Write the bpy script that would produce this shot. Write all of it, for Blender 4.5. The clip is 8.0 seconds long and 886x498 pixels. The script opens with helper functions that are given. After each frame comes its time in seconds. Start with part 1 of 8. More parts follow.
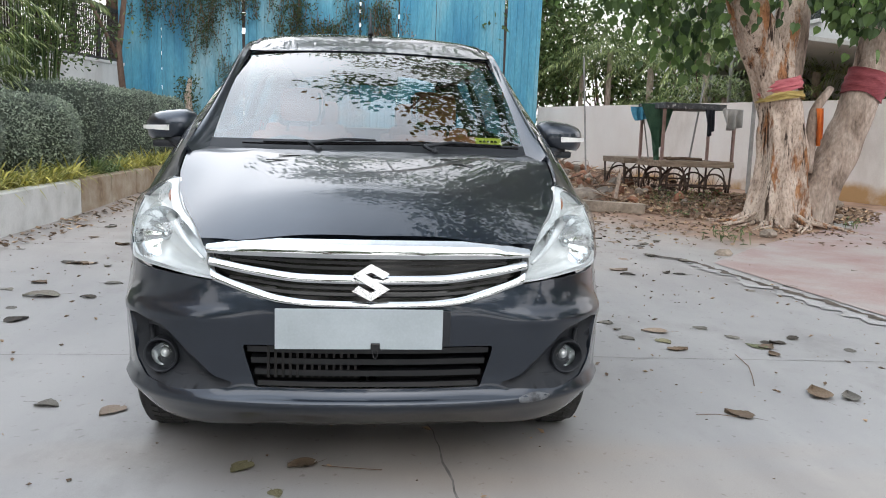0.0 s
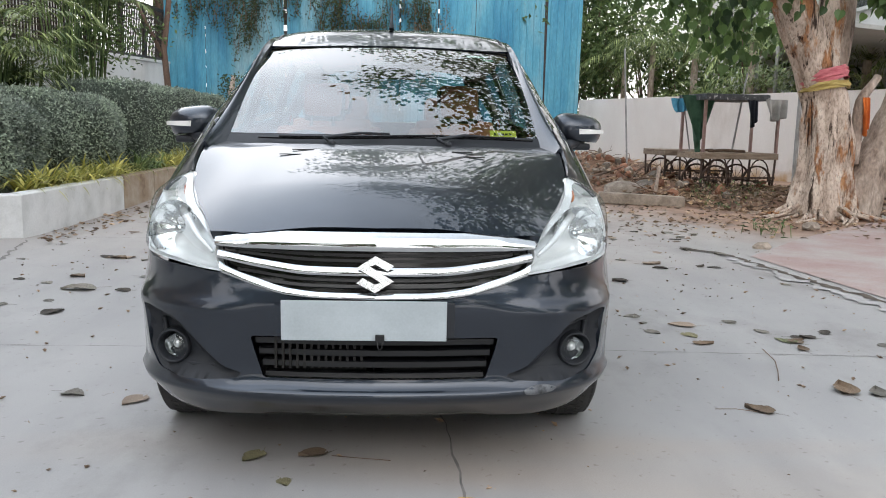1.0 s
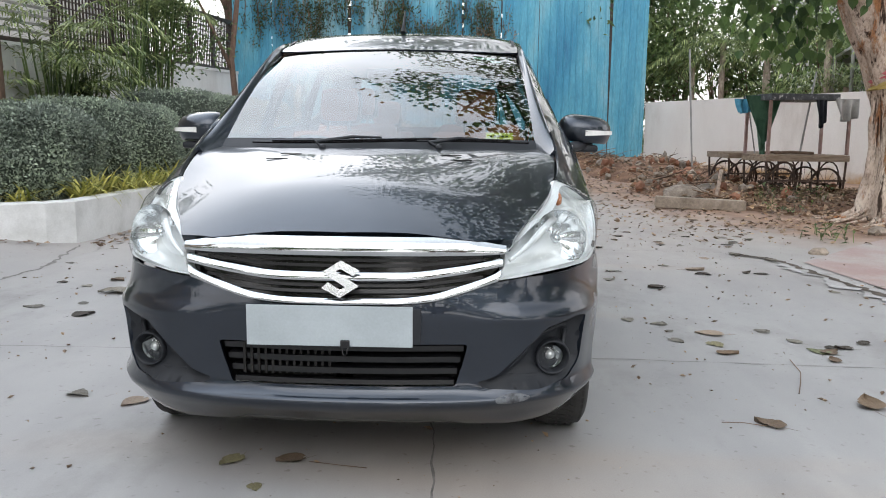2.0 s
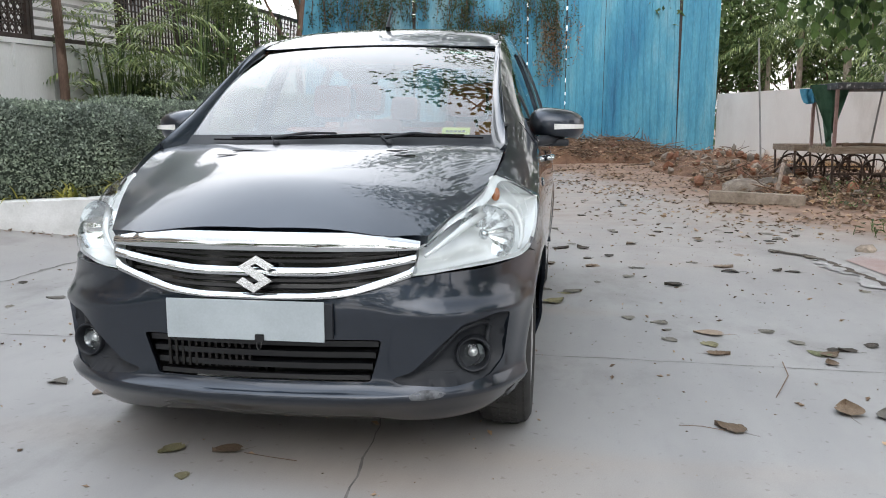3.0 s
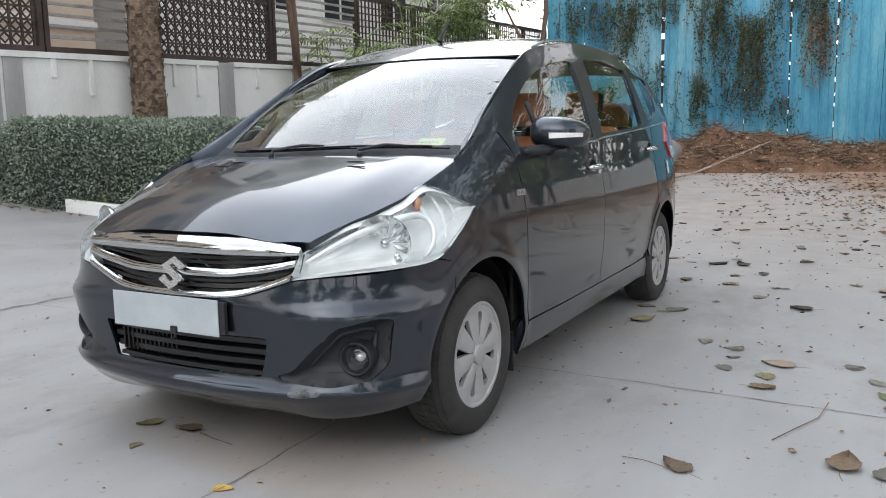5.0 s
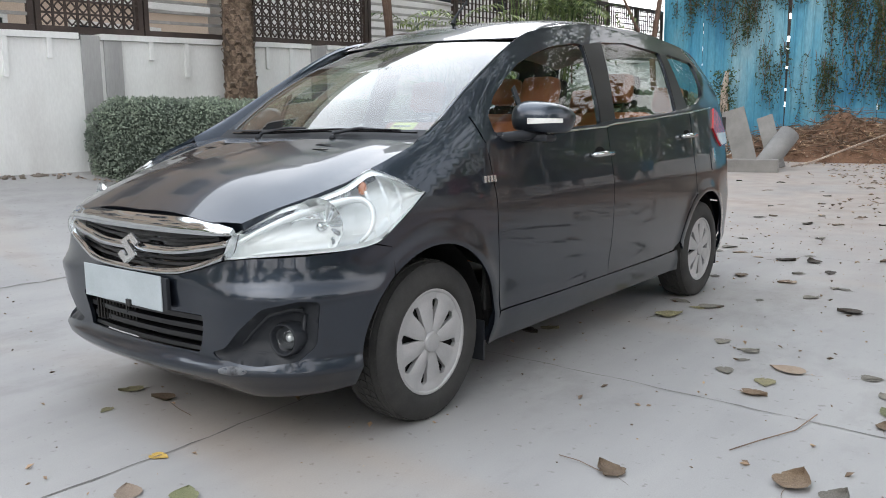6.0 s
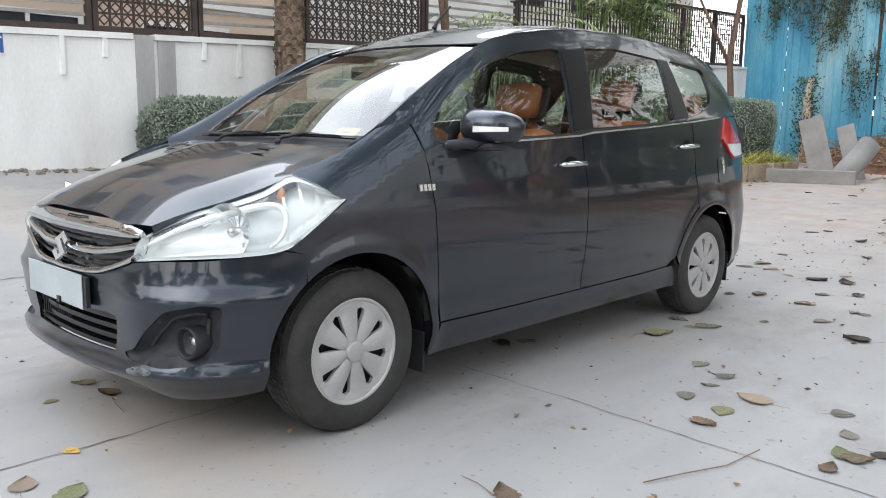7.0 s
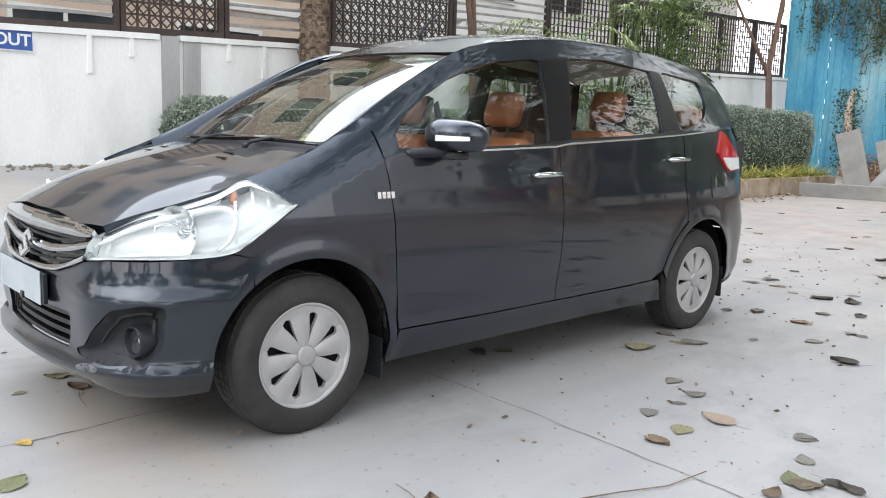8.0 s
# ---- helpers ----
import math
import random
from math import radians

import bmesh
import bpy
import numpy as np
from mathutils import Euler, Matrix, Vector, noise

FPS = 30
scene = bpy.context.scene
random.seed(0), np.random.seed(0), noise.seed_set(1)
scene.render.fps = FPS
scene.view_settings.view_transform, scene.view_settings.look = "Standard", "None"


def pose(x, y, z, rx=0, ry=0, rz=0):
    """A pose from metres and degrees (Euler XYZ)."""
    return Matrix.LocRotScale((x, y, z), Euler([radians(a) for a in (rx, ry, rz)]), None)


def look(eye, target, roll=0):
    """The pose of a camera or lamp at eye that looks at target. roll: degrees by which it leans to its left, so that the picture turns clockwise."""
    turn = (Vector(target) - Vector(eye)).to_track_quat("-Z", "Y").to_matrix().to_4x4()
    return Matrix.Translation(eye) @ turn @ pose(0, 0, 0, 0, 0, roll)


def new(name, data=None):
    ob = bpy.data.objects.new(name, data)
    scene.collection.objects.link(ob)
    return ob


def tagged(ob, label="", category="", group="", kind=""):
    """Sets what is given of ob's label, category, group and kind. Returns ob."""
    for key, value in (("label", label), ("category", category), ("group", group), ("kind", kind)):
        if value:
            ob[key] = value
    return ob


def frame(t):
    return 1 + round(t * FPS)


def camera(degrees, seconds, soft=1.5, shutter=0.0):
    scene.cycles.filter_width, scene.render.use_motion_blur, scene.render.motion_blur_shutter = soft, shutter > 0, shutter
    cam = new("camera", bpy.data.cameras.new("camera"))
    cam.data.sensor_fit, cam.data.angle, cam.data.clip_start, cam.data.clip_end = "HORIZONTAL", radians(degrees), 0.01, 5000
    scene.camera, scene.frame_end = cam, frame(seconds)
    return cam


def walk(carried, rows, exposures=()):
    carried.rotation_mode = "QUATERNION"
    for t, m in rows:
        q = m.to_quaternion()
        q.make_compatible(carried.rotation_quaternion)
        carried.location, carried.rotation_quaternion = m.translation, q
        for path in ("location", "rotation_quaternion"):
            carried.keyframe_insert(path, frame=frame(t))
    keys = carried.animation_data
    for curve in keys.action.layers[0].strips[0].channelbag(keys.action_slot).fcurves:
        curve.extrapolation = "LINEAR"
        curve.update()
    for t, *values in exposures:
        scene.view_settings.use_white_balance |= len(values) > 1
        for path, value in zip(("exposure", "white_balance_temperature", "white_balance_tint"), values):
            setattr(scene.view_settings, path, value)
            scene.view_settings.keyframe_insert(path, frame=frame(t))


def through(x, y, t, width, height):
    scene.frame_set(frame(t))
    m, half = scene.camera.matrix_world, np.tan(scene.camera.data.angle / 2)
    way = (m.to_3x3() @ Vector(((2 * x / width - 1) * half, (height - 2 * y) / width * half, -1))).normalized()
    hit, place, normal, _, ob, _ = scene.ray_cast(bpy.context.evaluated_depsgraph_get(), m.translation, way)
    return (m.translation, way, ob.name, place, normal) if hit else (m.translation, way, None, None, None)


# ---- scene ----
cam = camera(57.6, 8.0, soft=1.0)
PATH = [
    (0, (-0.032, -3.099, 1.121), (0.171, -1.13, 0.838), 1.8),
    (0.5, (-0.021, -3.105, 1.116), (0.146, -1.134, 0.82), 1.6),
    (1, (0.091, -3.118, 1.118), (0.183, -1.142, 0.819), 1.2),
    (1.5, (0.229, -3.115, 1.117), (0.248, -1.137, 0.82), 0.8),
    (1.7, (0.294, -3.093, 1.111), (0.265, -1.114, 0.824), 0.7),
    (3, (0.915, -3.002, 1.113), (0.622, -1.046, 0.812), -0.1),
    (3.5, (1.174, -2.903, 1.086), (0.715, -0.98, 0.784), -0.1),
    (4, (1.48, -2.839, 1.106), (0.87, -0.956, 0.816), -0.2),
    (4.5, (1.821, -2.793, 1.118), (1.041, -0.972, 0.843), -0.8),
    (4.7, (1.934, -2.738, 1.107), (1.081, -0.949, 0.838), -1.0),
    (5.8, (2.555, -2.369, 1.119), (1.384, -0.777, 0.81), -0.6),
    (6, (2.627, -2.275, 1.107), (1.414, -0.715, 0.797), -0.4),
    (6.5, (2.806, -2.04, 1.119), (1.512, -0.549, 0.799), 0.3),
    (7, (3.025, -1.839, 1.13), (1.65, -0.419, 0.823), 0.7),
    (7.5, (3.121, -1.693, 1.138), (1.703, -0.316, 0.837), 1.5),
    (8, (3.254, -1.609, 1.156), (1.806, -0.262, 0.856), 2.0),
]
walk(cam, [(t, look(eye, target, roll)) for t, eye, target, roll in PATH],
     exposures=[(0.0, -0.60), (4.5, -0.60), (6.0, -0.50), (7.0, -0.25), (8.0, -0.08)])

# ---- light: hazy late-afternoon sky, soft sun from behind the camera and to its left
world = bpy.data.worlds.new("world")
scene.world = world
world.use_nodes = True
wn, wl = world.node_tree.nodes, world.node_tree.links
sky = wn.new("ShaderNodeTexSky")
sky.sky_type, sky.sun_disc = "NISHITA", False
sky.sun_elevation, sky.sun_rotation = radians(43), radians(176)
sky.air_density, sky.dust_density, sky.ozone_density = 1.0, 4.0, 1.0
calm = wn.new("ShaderNodeHueSaturation")
calm.inputs["Saturation"].default_value, calm.inputs["Value"].default_value = 0.3, 0.4
wl.new(sky.outputs[0], calm.inputs["Color"])
# hazy cloud, brightest in the north-west where the low sun stands behind it
way = wn.new("ShaderNodeTexCoord")
toward = wn.new("ShaderNodeVectorMath")
toward.operation = "DOT_PRODUCT"
toward.inputs[1].default_value = (-0.60, 0.36, 0.715)
wl.new(way.outputs["Generated"], toward.inputs[0])
glow = wn.new("ShaderNodeMapRange")
glow.interpolation_type = "SMOOTHSTEP"
glow.inputs["From Min"].default_value, glow.inputs["From Max"].default_value = 0.40, 1.0
glow.inputs["To Min"].default_value, glow.inputs["To Max"].default_value = 12.5, 29.0
wl.new(toward.outputs["Value"], glow.inputs[0])
drift = wn.new("ShaderNodeTexNoise")
drift.inputs["Scale"].default_value, drift.inputs["Detail"].default_value = 2.0, 4.0
wl.new(way.outputs["Generated"], drift.inputs["Vector"])
broken = wn.new("ShaderNodeMapRange")
broken.inputs["From Min"].default_value, broken.inputs["From Max"].default_value = 0.35, 0.65
broken.inputs["To Min"].default_value, broken.inputs["To Max"].default_value = 0.75, 1.2
wl.new(drift.outputs["Fac"], broken.inputs[0])
cloud = wn.new("ShaderNodeMath")
cloud.operation = "MULTIPLY"
rise = wn.new("ShaderNodeSeparateXYZ")
wl.new(way.outputs["Generated"], rise.inputs[0])
haze = wn.new("ShaderNodeMapRange")
haze.inputs["From Min"].default_value, haze.inputs["From Max"].default_value = 0.0, 0.8
haze.inputs["To Min"].default_value, haze.inputs["To Max"].default_value = 1.6, 0.92
wl.new(rise.outputs["Z"], haze.inputs[0])
lit = wn.new("ShaderNodeMath")
lit.operation = "MULTIPLY"
wl.new(glow.outputs[0], lit.inputs[0])
wl.new(haze.outputs[0], lit.inputs[1])
wl.new(lit.outputs[0], cloud.inputs[0])
wl.new(broken.outputs[0], cloud.inputs[1])
tone = wn.new("ShaderNodeMix")
tone.data_type, tone.blend_type = "RGBA", "MULTIPLY"
tone.inputs[0].default_value = 1.0
# rosy white low down, clear blue overhead
height = wn.new("ShaderNodeValToRGB")
stops = height.color_ramp.elements
stops[0].position, stops[0].color = 0.30, (1.0, 0.975, 0.98, 1.0)
stops[1].position, stops[1].color = 0.85, (0.86, 0.945, 1.06, 1.0)
wl.new(rise.outputs["Z"], height.inputs[0])
wl.new(height.outputs[0], tone.inputs[6])
wl.new(cloud.outputs[0], tone.inputs[7])
total = wn.new("ShaderNodeMix")
total.data_type, total.blend_type = "RGBA", "ADD"
total.inputs[0].default_value = 1.0
wl.new(calm.outputs[0], total.inputs[6])
wl.new(tone.outputs[2], total.inputs[7])
wl.new(total.outputs[2], wn["Background"].inputs[0])
wn["Background"].inputs[1].default_value = 0.15

sun_data = bpy.data.lights.new("sun", "SUN")
sun_data.energy, sun_data.angle, sun_data.color = 1.3, radians(55), (0.99, 0.985, 0.98)
sun = new("sun", sun_data)
sun.matrix_world = look((1, -14, 13), (0, 0, 0))


# ---- materials
def material(name):
    m = bpy.data.materials.new(name)
    m.use_nodes = True
    nt = m.node_tree
    return m, nt, nt.nodes["Principled BSDF"]


def ramp_node(nt, fac, stops):
    r = nt.nodes.new("ShaderNodeValToRGB")
    e = r.color_ramp.elements
    while len(e) < len(stops):
        e.new(0.5)
    for item, (at, c) in zip(e, stops):
        item.position = at
        item.color = (*c, 1) if len(c) == 3 else c
    nt.links.new(fac, r.inputs[0])
    return r.outputs[0]


def noise_node(nt, scale, detail=4.0, rough=0.55, stretch=(1, 1, 1), space="Object"):
    tc = nt.nodes.new("ShaderNodeTexCoord")
    mp = nt.nodes.new("ShaderNodeMapping")
    mp.inputs["Scale"].default_value = stretch
    nz = nt.nodes.new("ShaderNodeTexNoise")
    nz.inputs["Scale"].default_value = scale
    nz.inputs["Detail"].default_value = detail
    nz.inputs["Roughness"].default_value = rough
    nt.links.new(tc.outputs[space], mp.inputs[0])
    nt.links.new(mp.outputs[0], nz.inputs["Vector"])
    return nz.outputs["Fac"]


def mix_node(nt, fac, a, b, blend="MIX"):
    mx = nt.nodes.new("ShaderNodeMix")
    mx.data_type, mx.blend_type = "RGBA", blend
    for sock, v in ((mx.inputs[0], fac), (mx.inputs[6], a), (mx.inputs[7], b)):
        if hasattr(v, "is_linked"):
            nt.links.new(v, sock)
        elif isinstance(v, (int, float)):
            sock.default_value = v
        else:
            sock.default_value = (*v, 1)
    return mx.outputs[2]


def bump_node(nt, bsdf, height, strength=0.3, distance=0.01):
    b = nt.nodes.new("ShaderNodeBump")
    b.inputs["Strength"].default_value = strength
    b.inputs["Distance"].default_value = distance
    nt.links.new(height, b.inputs["Height"])
    nt.links.new(b.outputs[0], bsdf.inputs["Normal"])


def surface(name, stops, scale=4.0, rough=0.7, metal=0.0, fine=60.0, grain=0.25, bump=0.3, dist=0.004,
            stretch=(1, 1, 1), vary=0.0, coat=0.0, space="Object", spec=0.5, island=0.0):
    """Two scales of noise: stops colour the broad one, grain darkens by the fine one, and the fine one gives relief."""
    m, nt, b = material(name)
    col = ramp_node(nt, noise_node(nt, scale, 5, 0.6, stretch, space), stops)
    fn = noise_node(nt, fine, 3, 0.6, stretch, space)
    if grain:
        g = ramp_node(nt, fn, [(0.3, (1 - grain,) * 3), (0.7, (1.0,) * 3)])
        col = mix_node(nt, 1.0, col, g, "MULTIPLY")
    if vary or island:
        if vary:
            src = nt.nodes.new("ShaderNodeObjectInfo").outputs["Random"]
        else:
            src = nt.nodes.new("ShaderNodeNewGeometry").outputs["Random Per Island"]
        k = max(vary, island)
        v = ramp_node(nt, src, [(0.0, (1 - k,) * 3), (1.0, (1.0 + 0.4 * k, 1 + 0.3 * k, 1 + 0.1 * k))])
        col = mix_node(nt, 1.0, col, v, "MULTIPLY")
    nt.links.new(col, b.inputs["Base Color"])
    b.inputs["Roughness"].default_value, b.inputs["Metallic"].default_value = rough, metal
    b.inputs["Coat Weight"].default_value, b.inputs["Specular IOR Level"].default_value = coat, spec
    b.inputs["Coat Roughness"].default_value = 0.04
    if bump:
        bump_node(nt, b, fn, bump, dist)
    return m


def plain(name, colour, rough=0.5, metal=0.0, coat=0.0, spec=0.5):
    c = np.array(colour)
    return surface(name, [(0.3, tuple(c * 0.9)), (0.7, tuple(np.minimum(c * 1.08, 1)))], 9, rough, metal, 140, 0.08, 0.05, 0.001, coat=coat, spec=spec)


def leafy(name, dark, light, space="Object", through=0.25):
    """Leaves: each blade its own tone, a little light coming through."""
    m, nt, b = material(name)
    rnd = nt.nodes.new("ShaderNodeNewGeometry").outputs["Random Per Island"]
    col = ramp_node(nt, rnd, [(0.0, dark), (0.75, light), (1.0, tuple(min(1, c * 1.5) for c in light))])
    broad = ramp_node(nt, noise_node(nt, 1.4, 2), [(0.35, (0.7, 0.7, 0.7)), (0.65, (1.1, 1.1, 1.0))])
    col = mix_node(nt, 1.0, col, broad, "MULTIPLY")
    nt.links.new(col, b.inputs["Base Color"])
    b.inputs["Roughness"].default_value = 0.5
    if through:
        tr = nt.nodes.new("ShaderNodeBsdfTranslucent")
        nt.links.new(col, tr.inputs[0])
        mx = nt.nodes.new("ShaderNodeMixShader")
        mx.inputs[0].default_value = through
        nt.links.new(b.outputs[0], mx.inputs[1])
        nt.links.new(tr.outputs[0], mx.inputs[2])
        nt.links.new(mx.outputs[0], nt.nodes["Material Output"].inputs[0])
    return m


def concrete_floor():
    m, nt, b = material("poured_concrete")
    broad = ramp_node(nt, noise_node(nt, 0.55, 6, 0.62), [(0.3, (0.315, 0.31, 0.308)), (0.5, (0.345, 0.34, 0.335)), (0.7, (0.375, 0.368, 0.362))])
    smear = ramp_node(nt, noise_node(nt, 1.7, 5, 0.6, (1, 0.25, 1)), [(0.35, (0.86, 0.86, 0.87)), (0.6, (1.0, 1.0, 1.0))])
    col = mix_node(nt, 1.0, broad, smear, "MULTIPLY")
    warm = ramp_node(nt, noise_node(nt, 0.35, 3, 0.5, (0.5, 2.2, 1)), [(0.58, (0, 0, 0)), (0.72, (1, 1, 1))])
    col = mix_node(nt, warm, col, mix_node(nt, 1.0, col, (1.10, 0.97, 0.85), "MULTIPLY"))
    spots = ramp_node(nt, noise_node(nt, 26, 2, 0.5), [(0.66, (1, 1, 1)), (0.74, (0.72, 0.70, 0.68))])
    col = mix_node(nt, 1.0, col, spots, "MULTIPLY")
    stain = ramp_node(nt, noise_node(nt, 0.9, 7, 0.68, (1.0, 0.6, 1)), [(0.34, (0.76, 0.75, 0.74)), (0.47, (1, 1, 1)), (0.62, (1.0, 1.0, 1.0)), (0.72, (1.09, 1.085, 1.08))])
    col = mix_node(nt, 1.0, col, stain, "MULTIPLY")
    grain = noise_node(nt, 210, 3, 0.6)
    col = mix_node(nt, 1.0, col, ramp_node(nt, grain, [(0.3, (0.9, 0.9, 0.9)), (0.7, (1.03, 1.03, 1.03))]), "MULTIPLY")
    # earth and litter dust take over towards the back of the yard and round the tree
    geo = nt.nodes.new("ShaderNodeTexCoord")
    sep = nt.nodes.new("ShaderNodeSeparateXYZ")
    nt.links.new(geo.outputs["Object"], sep.inputs[0])
    earth = ramp_node(nt, noise_node(nt, 2.2, 6, 0.65), [(0.3, (0.15, 0.085, 0.055)), (0.55, (0.30, 0.185, 0.125)), (0.75, (0.42, 0.30, 0.225))])
    wob = noise_node(nt, 0.9, 5, 0.65)
    s1 = nt.nodes.new("ShaderNodeMath")
    s1.operation = "MULTIPLY_ADD"            # x + 0.36 y
    s1.inputs[1].default_value = 0.36
    nt.links.new(sep.outputs["Y"], s1.inputs[0])
    nt.links.new(sep.outputs["X"], s1.inputs[2])
    s2 = nt.nodes.new("ShaderNodeMath")
    s2.operation = "MULTIPLY_ADD"
    s2.inputs[1].default_value = 2.6
    nt.links.new(wob, s2.inputs[0])
    nt.links.new(s1.outputs[0], s2.inputs[2])
    rng = nt.nodes.new("ShaderNodeMapRange")
    rng.inputs["From Min"].default_value, rng.inputs["From Max"].default_value = 6.75, 7.9
    nt.links.new(s2.outputs[0], rng.inputs[0])
    ymin = nt.nodes.new("ShaderNodeMapRange")
    ymin.inputs["From Min"].default_value, ymin.inputs["From Max"].default_value = 4.4, 6.2
    nt.links.new(sep.outputs["Y"], ymin.inputs[0])
    both = nt.nodes.new("ShaderNodeMath")
    both.operation = "MULTIPLY"
    nt.links.new(rng.outputs[0], both.inputs[0])
    nt.links.new(ymin.outputs[0], both.inputs[1])
    dusty = nt.nodes.new("ShaderNodeMapRange")
    dusty.inputs["From Min"].default_value, dusty.inputs["From Max"].default_value = 2.0, 8.5
    dusty.inputs["To Max"].default_value = 0.9
    nt.links.new(sep.outputs["Y"], dusty.inputs[0])
    patchy = nt.nodes.new("ShaderNodeMath")
    patchy.operation = "MULTIPLY"
    nt.links.new(dusty.outputs[0], patchy.inputs[0])
    nt.links.new(ramp_node(nt, noise_node(nt, 0.8, 5, 0.65), [(0.30, (0.35, 0.35, 0.35)), (0.60, (1, 1, 1))]), patchy.inputs[1])
    col = mix_node(nt, patchy.outputs[0], col, ramp_node(nt, noise_node(nt, 3.0, 5, 0.6), [(0.3, (0.30, 0.24, 0.205)), (0.7, (0.42, 0.355, 0.31))]))
    col = mix_node(nt, both.outputs[0], col, earth)
    nt.links.new(col, b.inputs["Base Color"])
    b.inputs["Roughness"].default_value = 0.62
    bump_node(nt, b, grain, 0.25, 0.003)
    return m


M = {}
M["concrete"] = concrete_floor()
M["joint"] = surface("joint_dirt", [(0.3, (0.13, 0.125, 0.12)), (0.7, (0.30, 0.285, 0.27))], 14, 0.9)
M["crack"] = surface("earth_filled_crack", [(0.3, (0.035, 0.028, 0.022)), (0.7, (0.16, 0.13, 0.105))], 18, 0.95)
M["cement"] = surface("pale_cement_smear", [(0.3, (0.36, 0.35, 0.345)), (0.7, (0.47, 0.46, 0.455))], 3.0, 0.85)
M["plaster"] = surface("white_plaster", [(0.28, (0.66, 0.66, 0.645)), (0.5, (0.80, 0.81, 0.80)), (0.7, (0.85, 0.855, 0.85))], 1.1, 0.75, 0, 45, 0.08, 0.25, 0.003, (1, 1, 0.35))
M["plaster_grey"] = surface("grey_plaster", [(0.3, (0.30, 0.30, 0.30)), (0.7, (0.46, 0.46, 0.455))], 1.8, 0.8, 0, 50, 0.12, 0.3, 0.003, (1, 1, 0.2))


def stained_plaster():
    """White plaster with grey runs, and ochre earth stains that creep up from its foot in uneven patches."""
    m, nt, b = material("stained_plaster")
    col = ramp_node(nt, noise_node(nt, 0.8, 6, 0.6, (1, 1, 0.5)), [(0.27, (0.58, 0.52, 0.47)), (0.45, (0.76, 0.71, 0.67)), (0.7, (0.83, 0.79, 0.755))])
    sep = nt.nodes.new("ShaderNodeSeparateXYZ")
    tc = nt.nodes.new("ShaderNodeTexCoord")
    nt.links.new(tc.outputs["Object"], sep.inputs[0])
    low = nt.nodes.new("ShaderNodeMapRange")
    low.inputs["From Min"].default_value, low.inputs["From Max"].default_value = 0.85, 0.10
    nt.links.new(sep.outputs["Z"], low.inputs[0])
    patch = noise_node(nt, 1.1, 5, 0.6)
    both_ = nt.nodes.new("ShaderNodeMath")
    both_.operation = "MULTIPLY"
    nt.links.new(low.outputs[0], both_.inputs[0])
    nt.links.new(patch, both_.inputs[1])
    mask = ramp_node(nt, both_.outputs[0], [(0.26, (0, 0, 0)), (0.42, (1, 1, 1))])
    col = mix_node(nt, mask, col, (0.46, 0.28, 0.13))
    grain = noise_node(nt, 45, 3, 0.6)
    col = mix_node(nt, 1.0, col, ramp_node(nt, grain, [(0.3, (0.9, 0.9, 0.9)), (0.7, (1, 1, 1))]), "MULTIPLY")
    nt.links.new(col, b.inputs["Base Color"])
    b.inputs["Roughness"].default_value = 0.8
    bump_node(nt, b, grain, 0.3, 0.004)
    return m


M["old_plaster"] = stained_plaster()
M["kerb_white"] = surface("painted_kerb", [(0.3, (0.55, 0.56, 0.55)), (0.55, (0.74, 0.75, 0.75)), (0.75, (0.80, 0.81, 0.81))], 2.4, 0.65, 0, 60, 0.1, 0.25, 0.003)
M["kerb_brown"] = surface("bare_stained_kerb", [(0.3, (0.16, 0.10, 0.06)), (0.45, (0.36, 0.27, 0.19)), (0.7, (0.52, 0.45, 0.37))], 2.6, 0.85, 0, 60, 0.18, 0.35, 0.004)
M["soil"] = surface("planter_soil", [(0.3, (0.05, 0.035, 0.025)), (0.7, (0.13, 0.09, 0.06))], 6, 0.95, 0, 40, 0.3, 0.8, 0.02)
M["blue"] = surface("weathered_blue_sheet", [(0.28, (0.025, 0.16, 0.31)), (0.40, (0.05, 0.29, 0.48)), (0.54, (0.11, 0.41, 0.58)), (0.66, (0.25, 0.52, 0.64)), (0.76, (0.42, 0.60, 0.66))], 0.9, 0.5, 0.0, 30, 0.26, 0.12, 0.003, (1, 1, 0.22), vary=0.22)
M["fence"] = surface("dark_brown_fence_metal", [(0.3, (0.035, 0.025, 0.022)), (0.7, (0.075, 0.052, 0.045))], 5, 0.5, 0.2)
M["slat"] = surface("pale_rail_metal", [(0.3, (0.25, 0.24, 0.23)), (0.7, (0.42, 0.41, 0.40))], 5, 0.5, 0.1)
M["beige"] = surface("beige_facade_paint", [(0.3, (0.46, 0.36, 0.28)), (0.7, (0.60, 0.49, 0.40))], 0.5, 0.8)
M["pale_facade"] = surface("pale_facade_paint", [(0.3, (0.55, 0.55, 0.54)), (0.7, (0.72, 0.72, 0.70))], 0.5, 0.8)
M["dark_window"] = plain("dark_window_glass", (0.03, 0.035, 0.04), 0.08)
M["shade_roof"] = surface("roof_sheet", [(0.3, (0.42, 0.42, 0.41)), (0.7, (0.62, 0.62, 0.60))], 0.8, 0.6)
M["red_paving"] = surface("worn_red_paving", [(0.3, (0.34, 0.22, 0.20)), (0.48, (0.39, 0.30, 0.28)), (0.66, (0.42, 0.375, 0.36))], 1.3, 0.8, 0, 70, 0.18, 0.3, 0.003)


